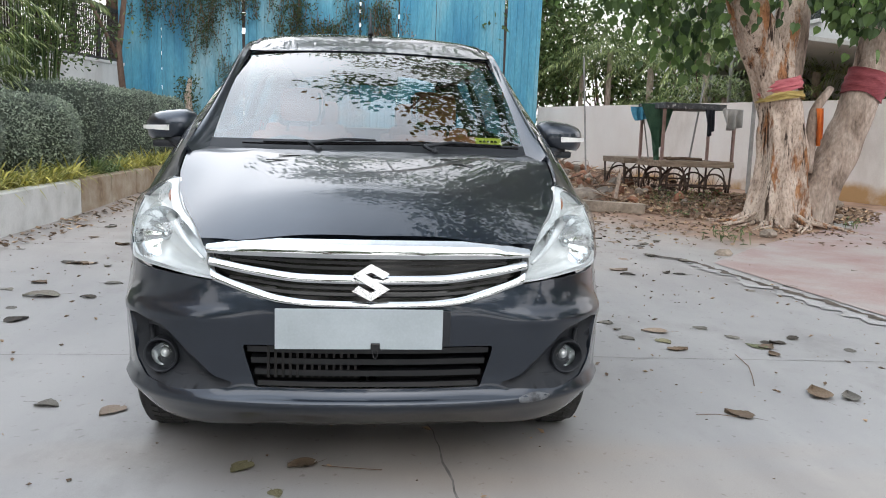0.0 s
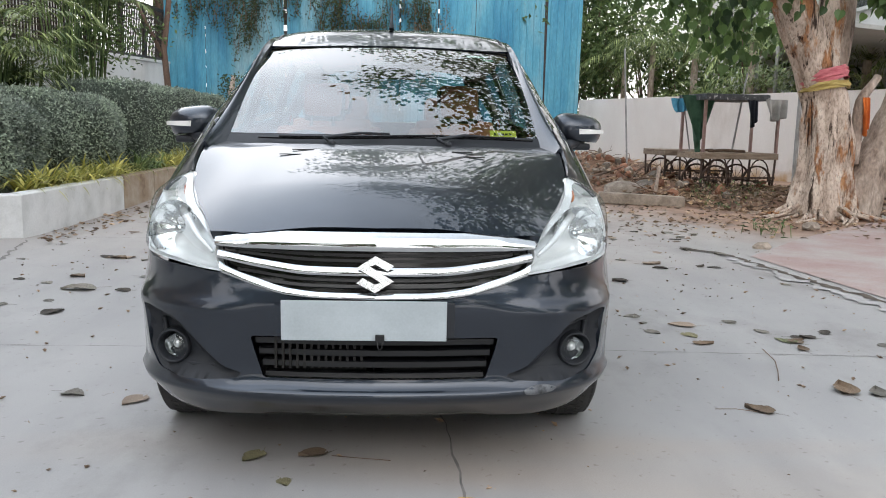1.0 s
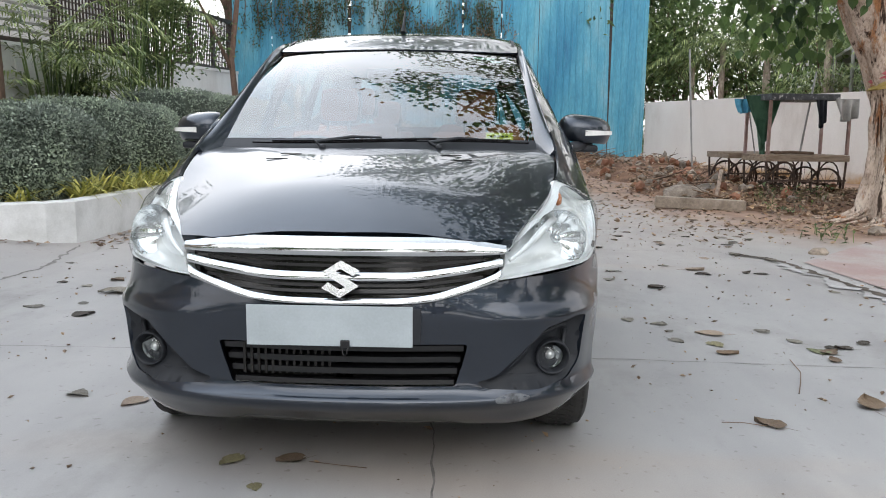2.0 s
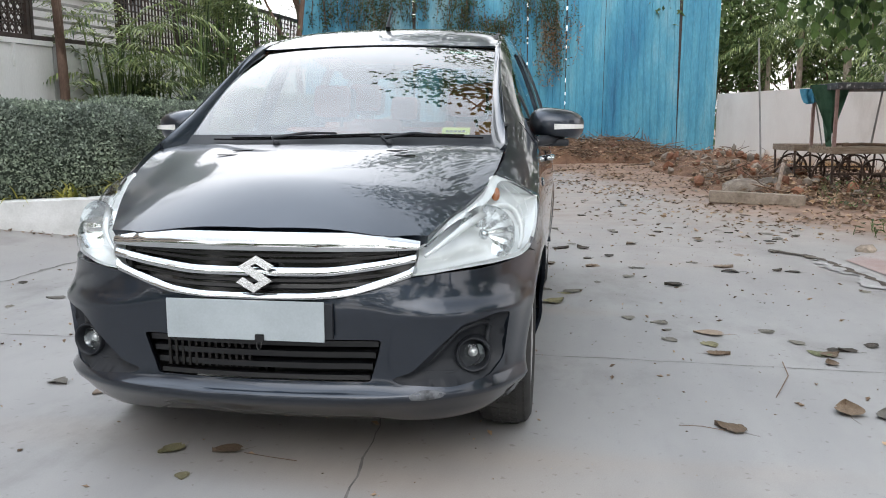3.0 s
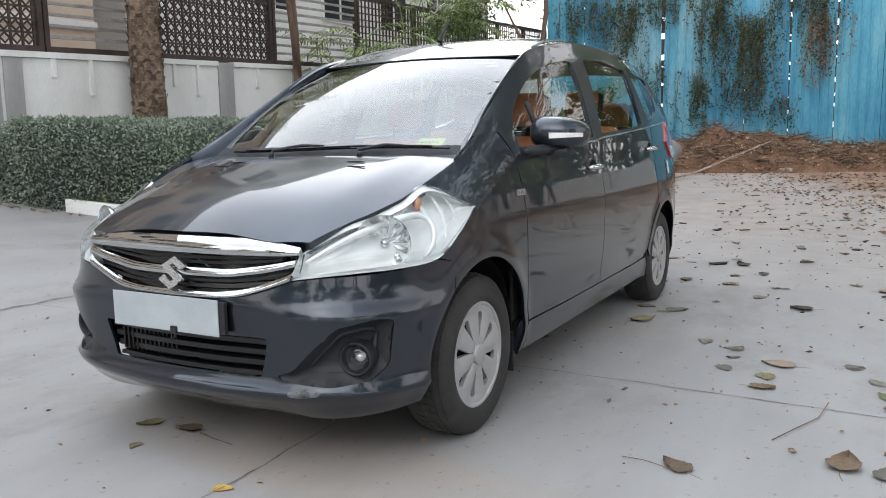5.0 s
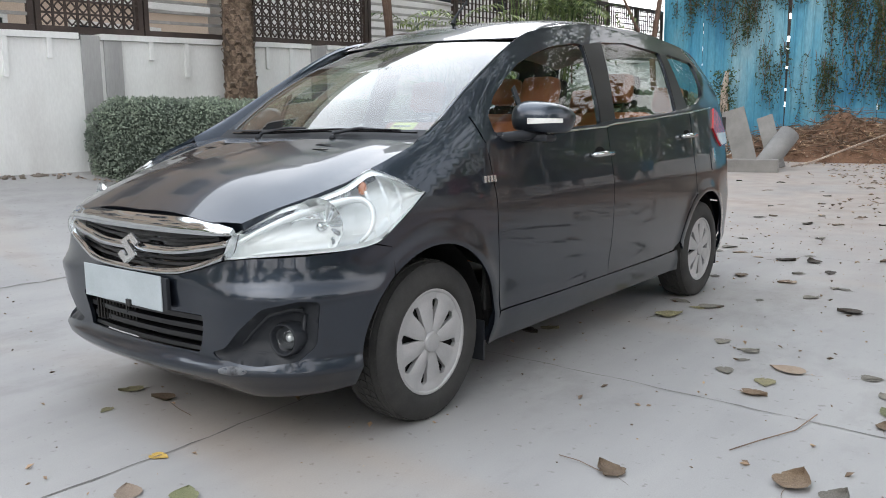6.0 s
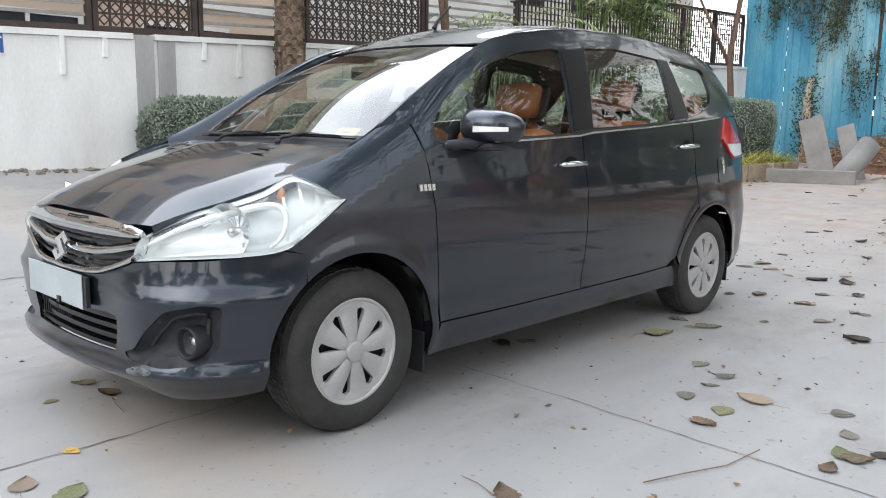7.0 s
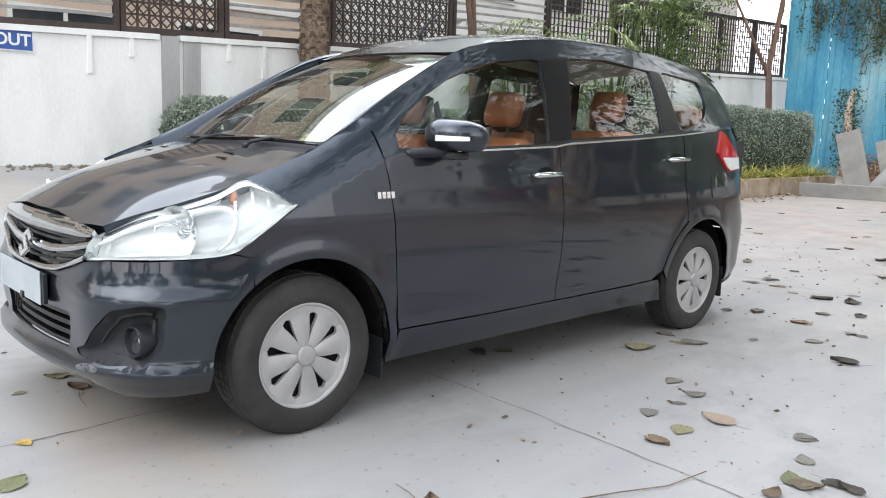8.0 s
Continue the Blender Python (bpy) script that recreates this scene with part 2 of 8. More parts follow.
def peeling_bark():
    """Pale grey-pink outer bark, flaked off in long patches to orange-brown, with dark upright gashes."""
    m, nt, b = material("peeling_bark")
    outer = ramp_node(nt, noise_node(nt, 6, 6, 0.65, (1, 1, 0.45)), [(0.3, (0.30, 0.225, 0.175)), (0.5, (0.58, 0.47, 0.39)), (0.72, (0.76, 0.67, 0.58))])
    inner = ramp_node(nt, noise_node(nt, 9, 5, 0.65, (1, 1, 0.25)), [(0.3, (0.15, 0.06, 0.03)), (0.52, (0.42, 0.20, 0.09)), (0.75, (0.60, 0.36, 0.20))])
    flake = ramp_node(nt, noise_node(nt, 2.6, 6, 0.7, (1.3, 1.3, 0.35)), [(0.53, (0, 0, 0)), (0.59, (1, 1, 1))])
    col = mix_node(nt, flake, outer, inner)
    gash = noise_node(nt, 7, 5, 0.65, (1.6, 1.6, 0.14))
    dark = ramp_node(nt, gash, [(0.36, (0.08, 0.055, 0.042)), (0.43, (1, 1, 1))])
    col = mix_node(nt, 1.0, col, dark, "MULTIPLY")
    scale_ = noise_node(nt, 38, 4, 0.6, (1, 1, 0.5))
    col = mix_node(nt, 1.0, col, ramp_node(nt, scale_, [(0.32, (0.55, 0.52, 0.5)), (0.52, (1, 1, 1))]), "MULTIPLY")
    nt.links.new(col, b.inputs["Base Color"])
    b.inputs["Roughness"].default_value = 0.9
    bump_node(nt, b, mix_node(nt, 0.4, mix_node(nt, 0.5, gash, flake), scale_), 1.0, 0.05)
    return m


M["bark"] = peeling_bark()
M["bark_grey"] = surface("grey_bark", [(0.30, (0.11, 0.08, 0.06)), (0.40, (0.37, 0.285, 0.23)), (0.56, (0.53, 0.43, 0.36)), (0.70, (0.68, 0.59, 0.51))], 5.0, 0.9, 0, 30, 0.45, 0.8, 0.02, (1, 1, 0.4))
M["palm_bark"] = surface("palm_bark", [(0.3, (0.09, 0.06, 0.045)), (0.7, (0.30, 0.23, 0.18))], 8, 0.95, 0, 40, 0.4, 0.9, 0.02, island=0.4)
M["twig"] = surface("dry_brown_twig", [(0.3, (0.13, 0.08, 0.055)), (0.7, (0.34, 0.235, 0.17))], 6, 0.9, 0, 60, 0.3, island=0.5)
M["slim_bark"] = surface("slim_brown_bark", [(0.3, (0.10, 0.06, 0.045)), (0.7, (0.24, 0.16, 0.12))], 7, 0.9, 0, 60, 0.3, 0.6, 0.01, (1, 1, 0.3))
M["leaf_tree"] = leafy("broad_tree_leaf", (0.03, 0.07, 0.025), (0.13, 0.22, 0.07))
M["leaf_hedge"] = leafy("grey_green_hedge_leaf", (0.115, 0.15, 0.125), (0.33, 0.39, 0.325), through=0.15)
# hedge core: the shade between the leaves is put into its dark colour
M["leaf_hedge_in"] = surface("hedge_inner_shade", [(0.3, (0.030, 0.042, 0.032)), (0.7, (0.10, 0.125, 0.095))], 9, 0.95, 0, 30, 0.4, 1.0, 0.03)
M["leaf_lily"] = leafy("yellow_striped_blade", (0.20, 0.23, 0.05), (0.58, 0.54, 0.16))
M["leaf_green"] = leafy("fresh_green_leaf", (0.045, 0.085, 0.03), (0.17, 0.24, 0.09))
M["leaf_palm"] = leafy("palm_frond_leaf", (0.07, 0.12, 0.045), (0.31, 0.37, 0.155))
M["leaf_vine"] = leafy("dark_creeper_leaf", (0.015, 0.035, 0.015), (0.07, 0.11, 0.04))
M["leaf_dry_brown"] = leafy("dry_brown_leaf", (0.08, 0.048, 0.032), (0.38, 0.265, 0.18), through=0.0)


# ---- building helpers
def mesh_ob(name, verts, faces, mat, parent=None, smooth=False, label="", category="", group="", kind=""):
    me = bpy.data.meshes.new(name)
    me.from_pydata([tuple(v) for v in verts], [], faces)
    me.validate()
    if smooth:
        me.polygons.foreach_set("use_smooth", [True] * len(me.polygons))
    for m in (mat if isinstance(mat, (list, tuple)) else [mat]):
        me.materials.append(m)
    ob = new(name, me)
    if parent is not None:
        ob.parent = parent
    return tagged(ob, label, category, group, kind)


def bm_ob(name, bm, mat, parent=None, smooth=False, angle=None, **tags):
    me = bpy.data.meshes.new(name)
    if smooth:
        for f in bm.faces:
            f.smooth = True
        if angle:
            for e in bm.edges:
                if len(e.link_faces) == 2 and e.calc_face_angle(0) > radians(angle):
                    e.smooth = False
    bm.to_mesh(me)
    bm.free()
    for m in (mat if isinstance(mat, (list, tuple)) else [mat]):
        me.materials.append(m)
    ob = new(name, me)
    if parent is not None:
        ob.parent = parent
    return tagged(ob, **tags)


def part(name, bm, mat, parent, label="", smooth=False, angle=40):
    return bm_ob(name, bm, mat, parent, smooth, angle, label=label)


def empty(name, at=(0, 0, 0), **tags):
    ob = new(name)
    ob.location = at
    ob.empty_display_size = 0.1
    return tagged(ob, **tags)


def box(bm, x0, x1, y0, y1, z0, z1, bevel=0.0, m=None):
    g = bmesh.ops.create_cube(bm, size=1.0)["verts"]
    for v in g:
        v.co = Vector((x0 + (v.co.x + 0.5) * (x1 - x0), y0 + (v.co.y + 0.5) * (y1 - y0), z0 + (v.co.z + 0.5) * (z1 - z0)))
    if bevel:
        es = list({e for v in g for e in v.link_edges})
        g = list({v for f in bmesh.ops.bevel(bm, geom=es, offset=bevel, segments=2, affect="EDGES", profile=0.6)["faces"] for v in f.verts} | {v for v in g if v.is_valid})
    if m is not None:
        for v in g:
            v.co = m @ v.co
    return g


def boxed(x0, x1, y0, y1, z0, z1, bevel=0.0, m=None):
    bm = bmesh.new()
    box(bm, x0, x1, y0, y1, z0, z1, bevel, m)
    return bm


def tube(bm, pts, radii, sides=8, cap=True, wob=0.0, rnd=None):
    """A tapered tube along points."""
    pts = [Vector(p) for p in pts]
    rings = []
    up = Vector((0.13, 0.31, 1)).normalized()
    a = None
    for i, p in enumerate(pts):
        d = (pts[min(i + 1, len(pts) - 1)] - pts[max(i - 1, 0)]).normalized()
        if a is None or (a - d * a.dot(d)).length < 0.05:
            a = d.cross(up if abs(d.dot(up)) < 0.9 else Vector((1, 0, 0)))
        a = (a - d * a.dot(d)).normalized()
        b = d.cross(a)
        r = radii[i] if hasattr(radii, "__len__") else radii
        ring = []
        for k in range(sides):
            t = 2 * math.pi * k / sides
            rr = r * (1 + (wob * (rnd.random() - 0.5) if rnd else 0))
            ring.append(bm.verts.new(p + rr * (math.cos(t) * a + math.sin(t) * b)))
        rings.append(ring)
    for r0, r1 in zip(rings, rings[1:]):
        for k in range(sides):
            bm.faces.new((r0[k], r0[(k + 1) % sides], r1[(k + 1) % sides], r1[k]))
    if cap:
        bm.faces.new(rings[0][::-1])
        bm.faces.new(rings[-1])
    return rings


def lathe(bm, profile, sides=32, m=None):
    """Turns (radius, height) pairs round the local z axis."""
    rings = []
    for r, h in profile:
        rings.append([bm.verts.new((r * math.cos(2 * math.pi * k / sides), r * math.sin(2 * math.pi * k / sides), h)) for k in range(sides)])
    for r0, r1 in zip(rings, rings[1:]):
        for k in range(sides):
            bm.faces.new((r0[k], r0[(k + 1) % sides], r1[(k + 1) % sides], r1[k]))
    if m is not None:
        for ring in rings:
            for v in ring:
                v.co = m @ v.co
    return rings


class Sheaf:
    """Collects many small blades into one mesh."""

    def __init__(self):
        self.v, self.f = [], []

    def leaf(self, at, along, width, normal, fold=0.15, curl=0.0):
        at, along, normal = Vector(at), Vector(along), Vector(normal)
        side = along.cross(normal)
        if side.length < 1e-6:
            side = along.orthogonal()
        side = side.normalized() * width
        n = side.cross(along).normalized() * along.length
        i = len(self.v)
        self.v += [at, at + along * 0.45 + side * 0.5 + n * fold, at + along * 0.45 - n * (curl * 0.4), at + along * 0.45 - side * 0.5 + n * fold, at + along + n * curl]
        self.f += [(i, i + 1, i + 2), (i, i + 2, i + 3), (i + 1, i + 4, i + 2), (i + 2, i + 4, i + 3)]

    def heart(self, at, along, width, normal, fold=0.12):
        """A broad heart-shaped leaf with a drawn-out tip."""
        at, along, normal = Vector(at), Vector(along), Vector(normal)
        side = along.cross(normal)
        side = (side if side.length > 1e-6 else along.orthogonal()).normalized() * width
        n = side.cross(along).normalized() * along.length
        i = len(self.v)
        for t, w in ((-0.06, 0.22), (0.10, 0.46), (0.32, 0.50), (0.58, 0.33), (0.80, 0.10)):
            self.v += [at + along * t + side * w + n * fold, at + along * max(0, t), at + along * t - side * w + n * fold]
        self.v.append(at + along)
        for k in range(4):
            a = i + 3 * k
            self.f += [(a, a + 1, a + 4, a + 3), (a + 1, a + 2, a + 5, a + 4)]
        self.f += [(i + 12, i + 13, i + 15), (i + 13, i + 14, i + 15)]

    def blade(self, at, way, length, width, droop=0.5, steps=4):
        """An arching strap leaf."""
        p, d = Vector(at), Vector(way).normalized()
        side = d.cross(Vector((0, 0, 1)))
        side = side.normalized() if side.length > 1e-5 else Vector((1, 0, 0))
        i = len(self.v)
        for k in range(steps + 1):
            w = width * (1 - (k / steps) ** 2.2) * (0.7 + 0.3 * min(1, k))
            self.v += [p + side * w * 0.5, p - side * w * 0.5]
            p = p + d * (length / steps)
            d = (d + Vector((0, 0, -droop / steps))).normalized()
        for k in range(steps):
            a = i + 2 * k
            self.f.append((a, a + 1, a + 3, a + 2))

    def quad(self, a, b, c, d):
        i = len(self.v)
        self.v += [Vector(a), Vector(b), Vector(c), Vector(d)]
        self.f.append((i, i + 1, i + 2, i + 3))

    def ob(self, name, mat, parent=None, smooth=False, **tags):
        return mesh_ob(name, self.v, self.f, mat, parent, smooth, **tags)


def rand_way(rnd, up=0.0):
    while True:
        v = Vector((rnd.uniform(-1, 1), rnd.uniform(-1, 1), rnd.uniform(-1, 1)))
        if 0.05 < v.length < 1:
            v = v.normalized() + Vector((0, 0, up))
            return v.normalized()


# ---- ground: level under the car, a ramp up to the boundary wall, a slow rise to the back
def step01(a, b, t):
    t = min(1.0, max(0.0, (t - a) / (b - a)))
    return t * t * (3 - 2 * t)


def ground_z(x, y):
    z = 0.19 * min(3.3, max(0.0, -3.12 - x)) * (1 - step01(9.0, 15.0, y))
    z += 0.018 * max(0.0, min(y, 40.0) - 6.0) * step01(5.5, 9.0, y)
    return z


def build_ground():
    def ticks(a, b, fine0, fine1, d, extra):
        core = list(np.arange(fine0, fine1 + 1e-6, d))
        out = [a, a / 3, a / 9] if a < -60 else [a]
        return sorted(set(round(float(t), 4) for t in [*out, *core, *extra, b / 9, b / 3, b] if a <= t <= b))
    xs = ticks(-400, 400, -14, 16, 0.5, [-3.12, -6.42])
    ys = ticks(-400, 400, -8, 30, 0.5, [])
    n = len(xs)
    verts = [(x, y, ground_z(x, y)) for y in ys for x in xs]
    faces = [(j * n + i, j * n + i + 1, (j + 1) * n + i + 1, (j + 1) * n + i) for j in range(len(ys) - 1) for i in range(n - 1)]
    return mesh_ob("ground", verts, faces, M["concrete"], smooth=False, label="pale grey poured concrete yard with stains", category="ground", kind="structure")


ground = build_ground()


def groove(name, pts, width, rnd, jag=0.006, mat="joint", up=0.0025):
    """A dirt-filled joint or crack lying in the concrete."""
    sh = Sheaf()
    left, right = [], []
    for i in range(len(pts) - 1):
        a, b = Vector((*pts[i], 0)), Vector((*pts[i + 1], 0))
        steps = max(2, int((b - a).length / 0.07))
        side = (b - a).cross(Vector((0, 0, 1))).normalized()
        for k in range(steps + (i == len(pts) - 2)):
            p = a.lerp(b, k / steps) + side * rnd.uniform(-jag, jag)
            w = width * rnd.uniform(0.4, 1.3)
            for lst, s in ((left, 1), (right, -1)):
                q = p + side * s * w / 2
                lst.append(Vector((q.x, q.y, ground_z(q.x, q.y) + up)))
    for i in range(len(left) - 1):
        sh.quad(left[i], right[i], right[i + 1], left[i + 1])
    return sh.ob(name, M[mat], ground)


rnd = random.Random(5)
groove("joint", [(-3.1, 0.86), (0.3, 0.87), (1.2, 0.85), (2.6, 0.78), (3.2, 0.72)], 0.006, rnd)
groove("joint", [(0.23, 0.86), (0.22, 0.1), (0.26, -0.4), (0.28, -1.0), (0.30, -3.5)], 0.009, rnd, 0.012)
groove("joint", [(-3.12, -5.0), (-3.12, 1.0), (-3.10, 3.2), (-3.3, 4.2)], 0.03, rnd, 0.02)
groove("joint", [(2.75, 4.55), (3.02, 4.19), (3.22, 2.7), (3.38, 1.72), (3.7, 0.2), (4.1, -2.0)], 0.075, rnd, 0.035, "crack", 0.0115)
groove("patch", [(3.05, 4.05), (3.17, 2.7), (3.31, 1.72), (3.62, 0.2), (4.0, -2.0)], 0.20, rnd, 0.05, "cement", 0.0085)
groove("joint", [(-3.1, 4.7), (0.0, 4.75), (2.7, 4.6)], 0.008, rnd)
groove("joint", [(0.4, 13.4), (1.8, 13.2), (3.3, 13.0)], 0.05, rnd, 0.02)

# ---- boundary wall with its fence, white plaster, rising a little to the back
WALL_X = -6.2


def wall_top(y):
    return 2.03 + 0.034 * y


def sloped(x0, x1, y0, y1, lo, hi):
    """A block whose foot and head follow two lines along y."""
    v = [(x, y, f(y)) for x in (x0, x1) for y in (y0, y1) for f in (lo, hi)]
    return v, [(0, 1, 3, 2), (4, 6, 7, 5), (0, 4, 5, 1), (2, 3, 7, 6), (0, 2, 6, 4), (1, 5, 7, 3)]


wall_left = mesh_ob("wall_west", *sloped(WALL_X - 0.22, WALL_X, -14, 18.9, lambda y: -0.3, lambda y: wall_top(y) - 0.07), M["plaster"],
                    label="white plastered boundary wall with short ribs below its coping", category="wall", kind="structure")
for y0, y1 in ((-14, 2.5), (2.76, 5.98), (6.3, 7.6), (7.85, 12.0), (12.0, 18.85)):
    mesh_ob("coping", *sloped(WALL_X - 0.25, WALL_X + 0.035, y0, y1, lambda y: wall_top(y) - 0.066, wall_top), M["plaster"], wall_left)
for y0, y1 in ((2.53, 2.75), (2.80, 3.02), (5.99, 6.29), (7.62, 7.84)):
    mesh_ob("pier", *sloped(WALL_X, WALL_X + 0.02, y0, y1, lambda y: -0.2, lambda y: wall_top(y) - 0.02), M["plaster_grey"], wall_left, label="grey upright strip on the wall")
for y, drop in ((-1.2, 0.42), (-0.6, 0.2), (0.35, 0.2), (1.70, 0.42), (2.17, 0.22), (3.40, 0.22), (3.89, 0.42), (5.18, 0.3), (5.6, 0.42), (6.8, 0.3), (8.3, 0.4)):
    bm = boxed(WALL_X - 0.01, WALL_X + 0.032, y - 0.028, y + 0.028, wall_top(y) - 0.06 - drop, wall_top(y) - 0.064, 0.006)
    part("rib", bm, M["plaster"], wall_left)

# the blue sign on the wall
sign = empty("sign_board", (WALL_X + 0.005, 0.83, 1.9), label="small blue sign with white capital letters on the wall", category="sign")
M["sign_blue"] = plain("sign_blue", (0.02, 0.09, 0.33), 0.4)
M["white_paint"] = plain("white_sign_paint", (0.8, 0.8, 0.8), 0.5)
part("board", boxed(0, 0.012, -0.29, 0.29, -0.105, 0.105, 0.003), M["sign_blue"], sign)
for y0, y1, z0, z1 in ((-0.29, 0.29, -0.11, -0.10), (-0.29, 0.29, 0.10, 0.11), (0.285, 0.295, -0.11, 0.11), (-0.295, -0.285, -0.11, 0.11)):
    part("border", boxed(0.010, 0.0145, y0, y1, z0, z1), M["white_paint"], sign)
txt = bpy.data.curves.new("lettering", "FONT")
txt.body, txt.size, txt.align_x, txt.align_y, txt.extrude = "OUT", 0.17, "RIGHT", "CENTER", 0.001
txt.offset = 0.004
txt.materials.append(M["white_paint"])
lettering = new("lettering", txt)
lettering.parent = sign
lettering.matrix_basis = pose(0.0145, 0.27, 0.0, 90, 0, 90)


# ---- fence on the wall: lattice panels and railed bays
def fence_bay(y0, y1, style, rnd):
    zb = wall_top((y0 + y1) / 2) + 0.03
    h = 1.25
    tilt = 0.034
    fence = empty("fence_panel", (WALL_X - 0.11, y0, wall_top(y0) + 0.0),
                  label={"lattice": "dark brown metal lattice fence panel on the wall", "rails": "fence bay of pale horizontal rails on the wall",
                         "grid": "dark metal square grid fence panel on the wall"}[style],
                  category="fence", group="fence panels on the wall")
    w = y1 - y0
    sh = Matrix(((1, 0, 0, 0), (0, 1, 0, 0), (0, tilt, 1, 0), (0, 0, 0, 1)))

    def bar(name, a, b, c, d, mat, t=0.03):
        part(name, boxed(-t / 2, t / 2, a, b, c, d, 0.0, sh), mat, fence)
    bar("bottom_rail", 0, w, 0.0, 0.075, M["fence"], 0.07)
    bar("post", 0.0, 0.06, 0.076, h, M["fence"], 0.06)
    bar("post", w - 0.06, w, 0.076, h, M["fence"], 0.06)
    bar("top_rail", 0, w, h, h + 0.06, M["fence"], 0.06)
    if style == "rails":
        z = 0.17
        while z < h - 0.03:
            bar("rail", 0.062, w - 0.062, z, z + 0.035, M["slat"], 0.03)
            z += 0.125
    else:
        bm = bmesh.new()
        cell = 0.14 if style == "lattice" else 0.115
        t = 0.024 if style == "lattice" else 0.02
        y = 0.062 + cell
        while y < w - 0.07:
            box(bm, -0.012, 0.012, y - t / 2, y + t / 2, 0.077, h - 0.001, 0, sh)
            y += cell
        z = 0.077 + cell
        while z < h - 0.02:
            box(bm, -0.0125, 0.0125, 0.062, w - 0.062, z - t / 2, z + t / 2, 0, sh)
            z += cell
        if style == "lattice":
            # small diamonds in the crossings
            ny, nz = int((w - 0.12) / cell), int((h - 0.08) / cell)
            for i in range(ny):
                for k in range(nz):
                    c = Matrix.Translation((0, 0.062 + (i + 0.5) * cell, 0.077 + (k + 0.5) * cell)) @ Matrix.Rotation(radians(45), 4, "X")
                    s = 0.046
                    for a, b2, c2, d in ((-s, s, -s, -s + 0.012), (-s, s, s - 0.012, s), (-s, -s + 0.012, -s, s), (s - 0.012, s, -s, s)):
                        box(bm, -0.011, 0.011, a, b2, c2, d, 0, sh @ c)
        part("lattice", bm, M["fence"], fence)
    return fence


rnd = random.Random(8)
for y0, y1, style in ((-4.2, -1.6, "rails"), (-1.58, 2.08, "rails"), (2.10, 3.38, "lattice"), (3.40, 5.0, "rails"), (5.02, 7.30, "lattice"), (7.32, 9.6, "rails"),
                      (9.62, 11.6, "grid"), (11.62, 13.6, "grid"), (13.62, 15.6, "grid"), (15.62, 17.2, "grid"), (17.22, 18.8, "grid")):
    fence_bay(y0, y1, style, rnd)

# ---- tall blue sheet wall across the back
BLUE_A, BLUE_B = Vector((-6.32, 18.95, 0)), Vector((5.02, 20.5, 0))
blue_wall = empty("wall_north", BLUE_A, label="tall fence of weathered blue corrugated metal sheets", category="fence", kind="structure")


def blue_sheet(i, n, rnd):
    a, b = BLUE_A.lerp(BLUE_B, i / n), BLUE_A.lerp(BLUE_B, (i + 1) / n)
    d = (b - a).normalized()
    out = Vector((d.y, -d.x, 0))
    w = (b - a).length - rnd.uniform(0.006, 0.016)
    foot, head = ground_z(a.x, a.y) + rnd.uniform(-0.03, 0.06), 5.3 + rnd.uniform(-0.06, 0.08)
    lean = rnd.uniform(-0.012, 0.012)
    prof, x = [], 0.0
    pitch = w / 5
    for k in range(5):
        for fx, dp in ((0.0, 0.0), (0.36, 0.0), (0.42, 0.022), (0.58, 0.022), (0.64, 0.0), (0.70, 0.0), (0.72, 0.006), (0.74, 0.0), (1.0, 0.0)):
            prof.append(((k + fx) * pitch, dp))
    prof = [p for j, p in enumerate(prof) if j == 0 or p[0] > prof[j - 1][0] + 1e-5]
    verts, faces = [], []
    proud = rnd.uniform(0, 0.025)
    for z in (foot, (foot + head) / 2, head):
        for px, dp in prof:
            p = a + d * (px + lean * (z - foot)) + out * (dp + proud)
            verts.append((p.x - BLUE_A.x, p.y - BLUE_A.y, z))
    m = len(prof)
    for j in range(2):
        for k in range(m - 1):
            faces.append((j * m + k, j * m + k + 1, (j + 1) * m + k + 1, (j + 1) * m + k))
    ob = mesh_ob("sheet", verts, faces, M["blue"], blue_wall)
    return ob


rnd = random.Random(21)
for i in range(11):
    blue_sheet(i, 11, rnd)
# dark sky blockers added behind the seams: whole from i = 8, broken pieces before
for i in range(1, 11):
    p = BLUE_A.lerp(BLUE_B, i / 11) - BLUE_A
    z = 0.0
    while z < 4.7:
        ln = 4.7 if i >= 8 else rnd.uniform(0.06, 0.5)
        z1 = min(4.7, z + ln)
        part("post", boxed(p.x - 0.05, p.x + 0.05, p.y + 0.020, p.y + 0.06, z, z1), M["fence"], blue_wall)
        z = z1 + (rnd.uniform(0.03, 0.16) if i < 8 else 1)
for z in (0.9, 2.5, 4.2):
    a, b = BLUE_A + Vector((0, 0.10, z)), BLUE_B + Vector((0, 0.10, z))
    bm = bmesh.new()
    tube(bm, [a - BLUE_A, b - BLUE_A], 0.03, 6)
    part("rail", bm, M["fence"], blue_wall)

# ---- low white wall on the other side
EAST = [Vector((5.05, 20.45, 0)), Vector((9.4, 10.4, 0)), Vector((12.5, 3.2, 0)), Vector((15.0, -6.0, 0))]


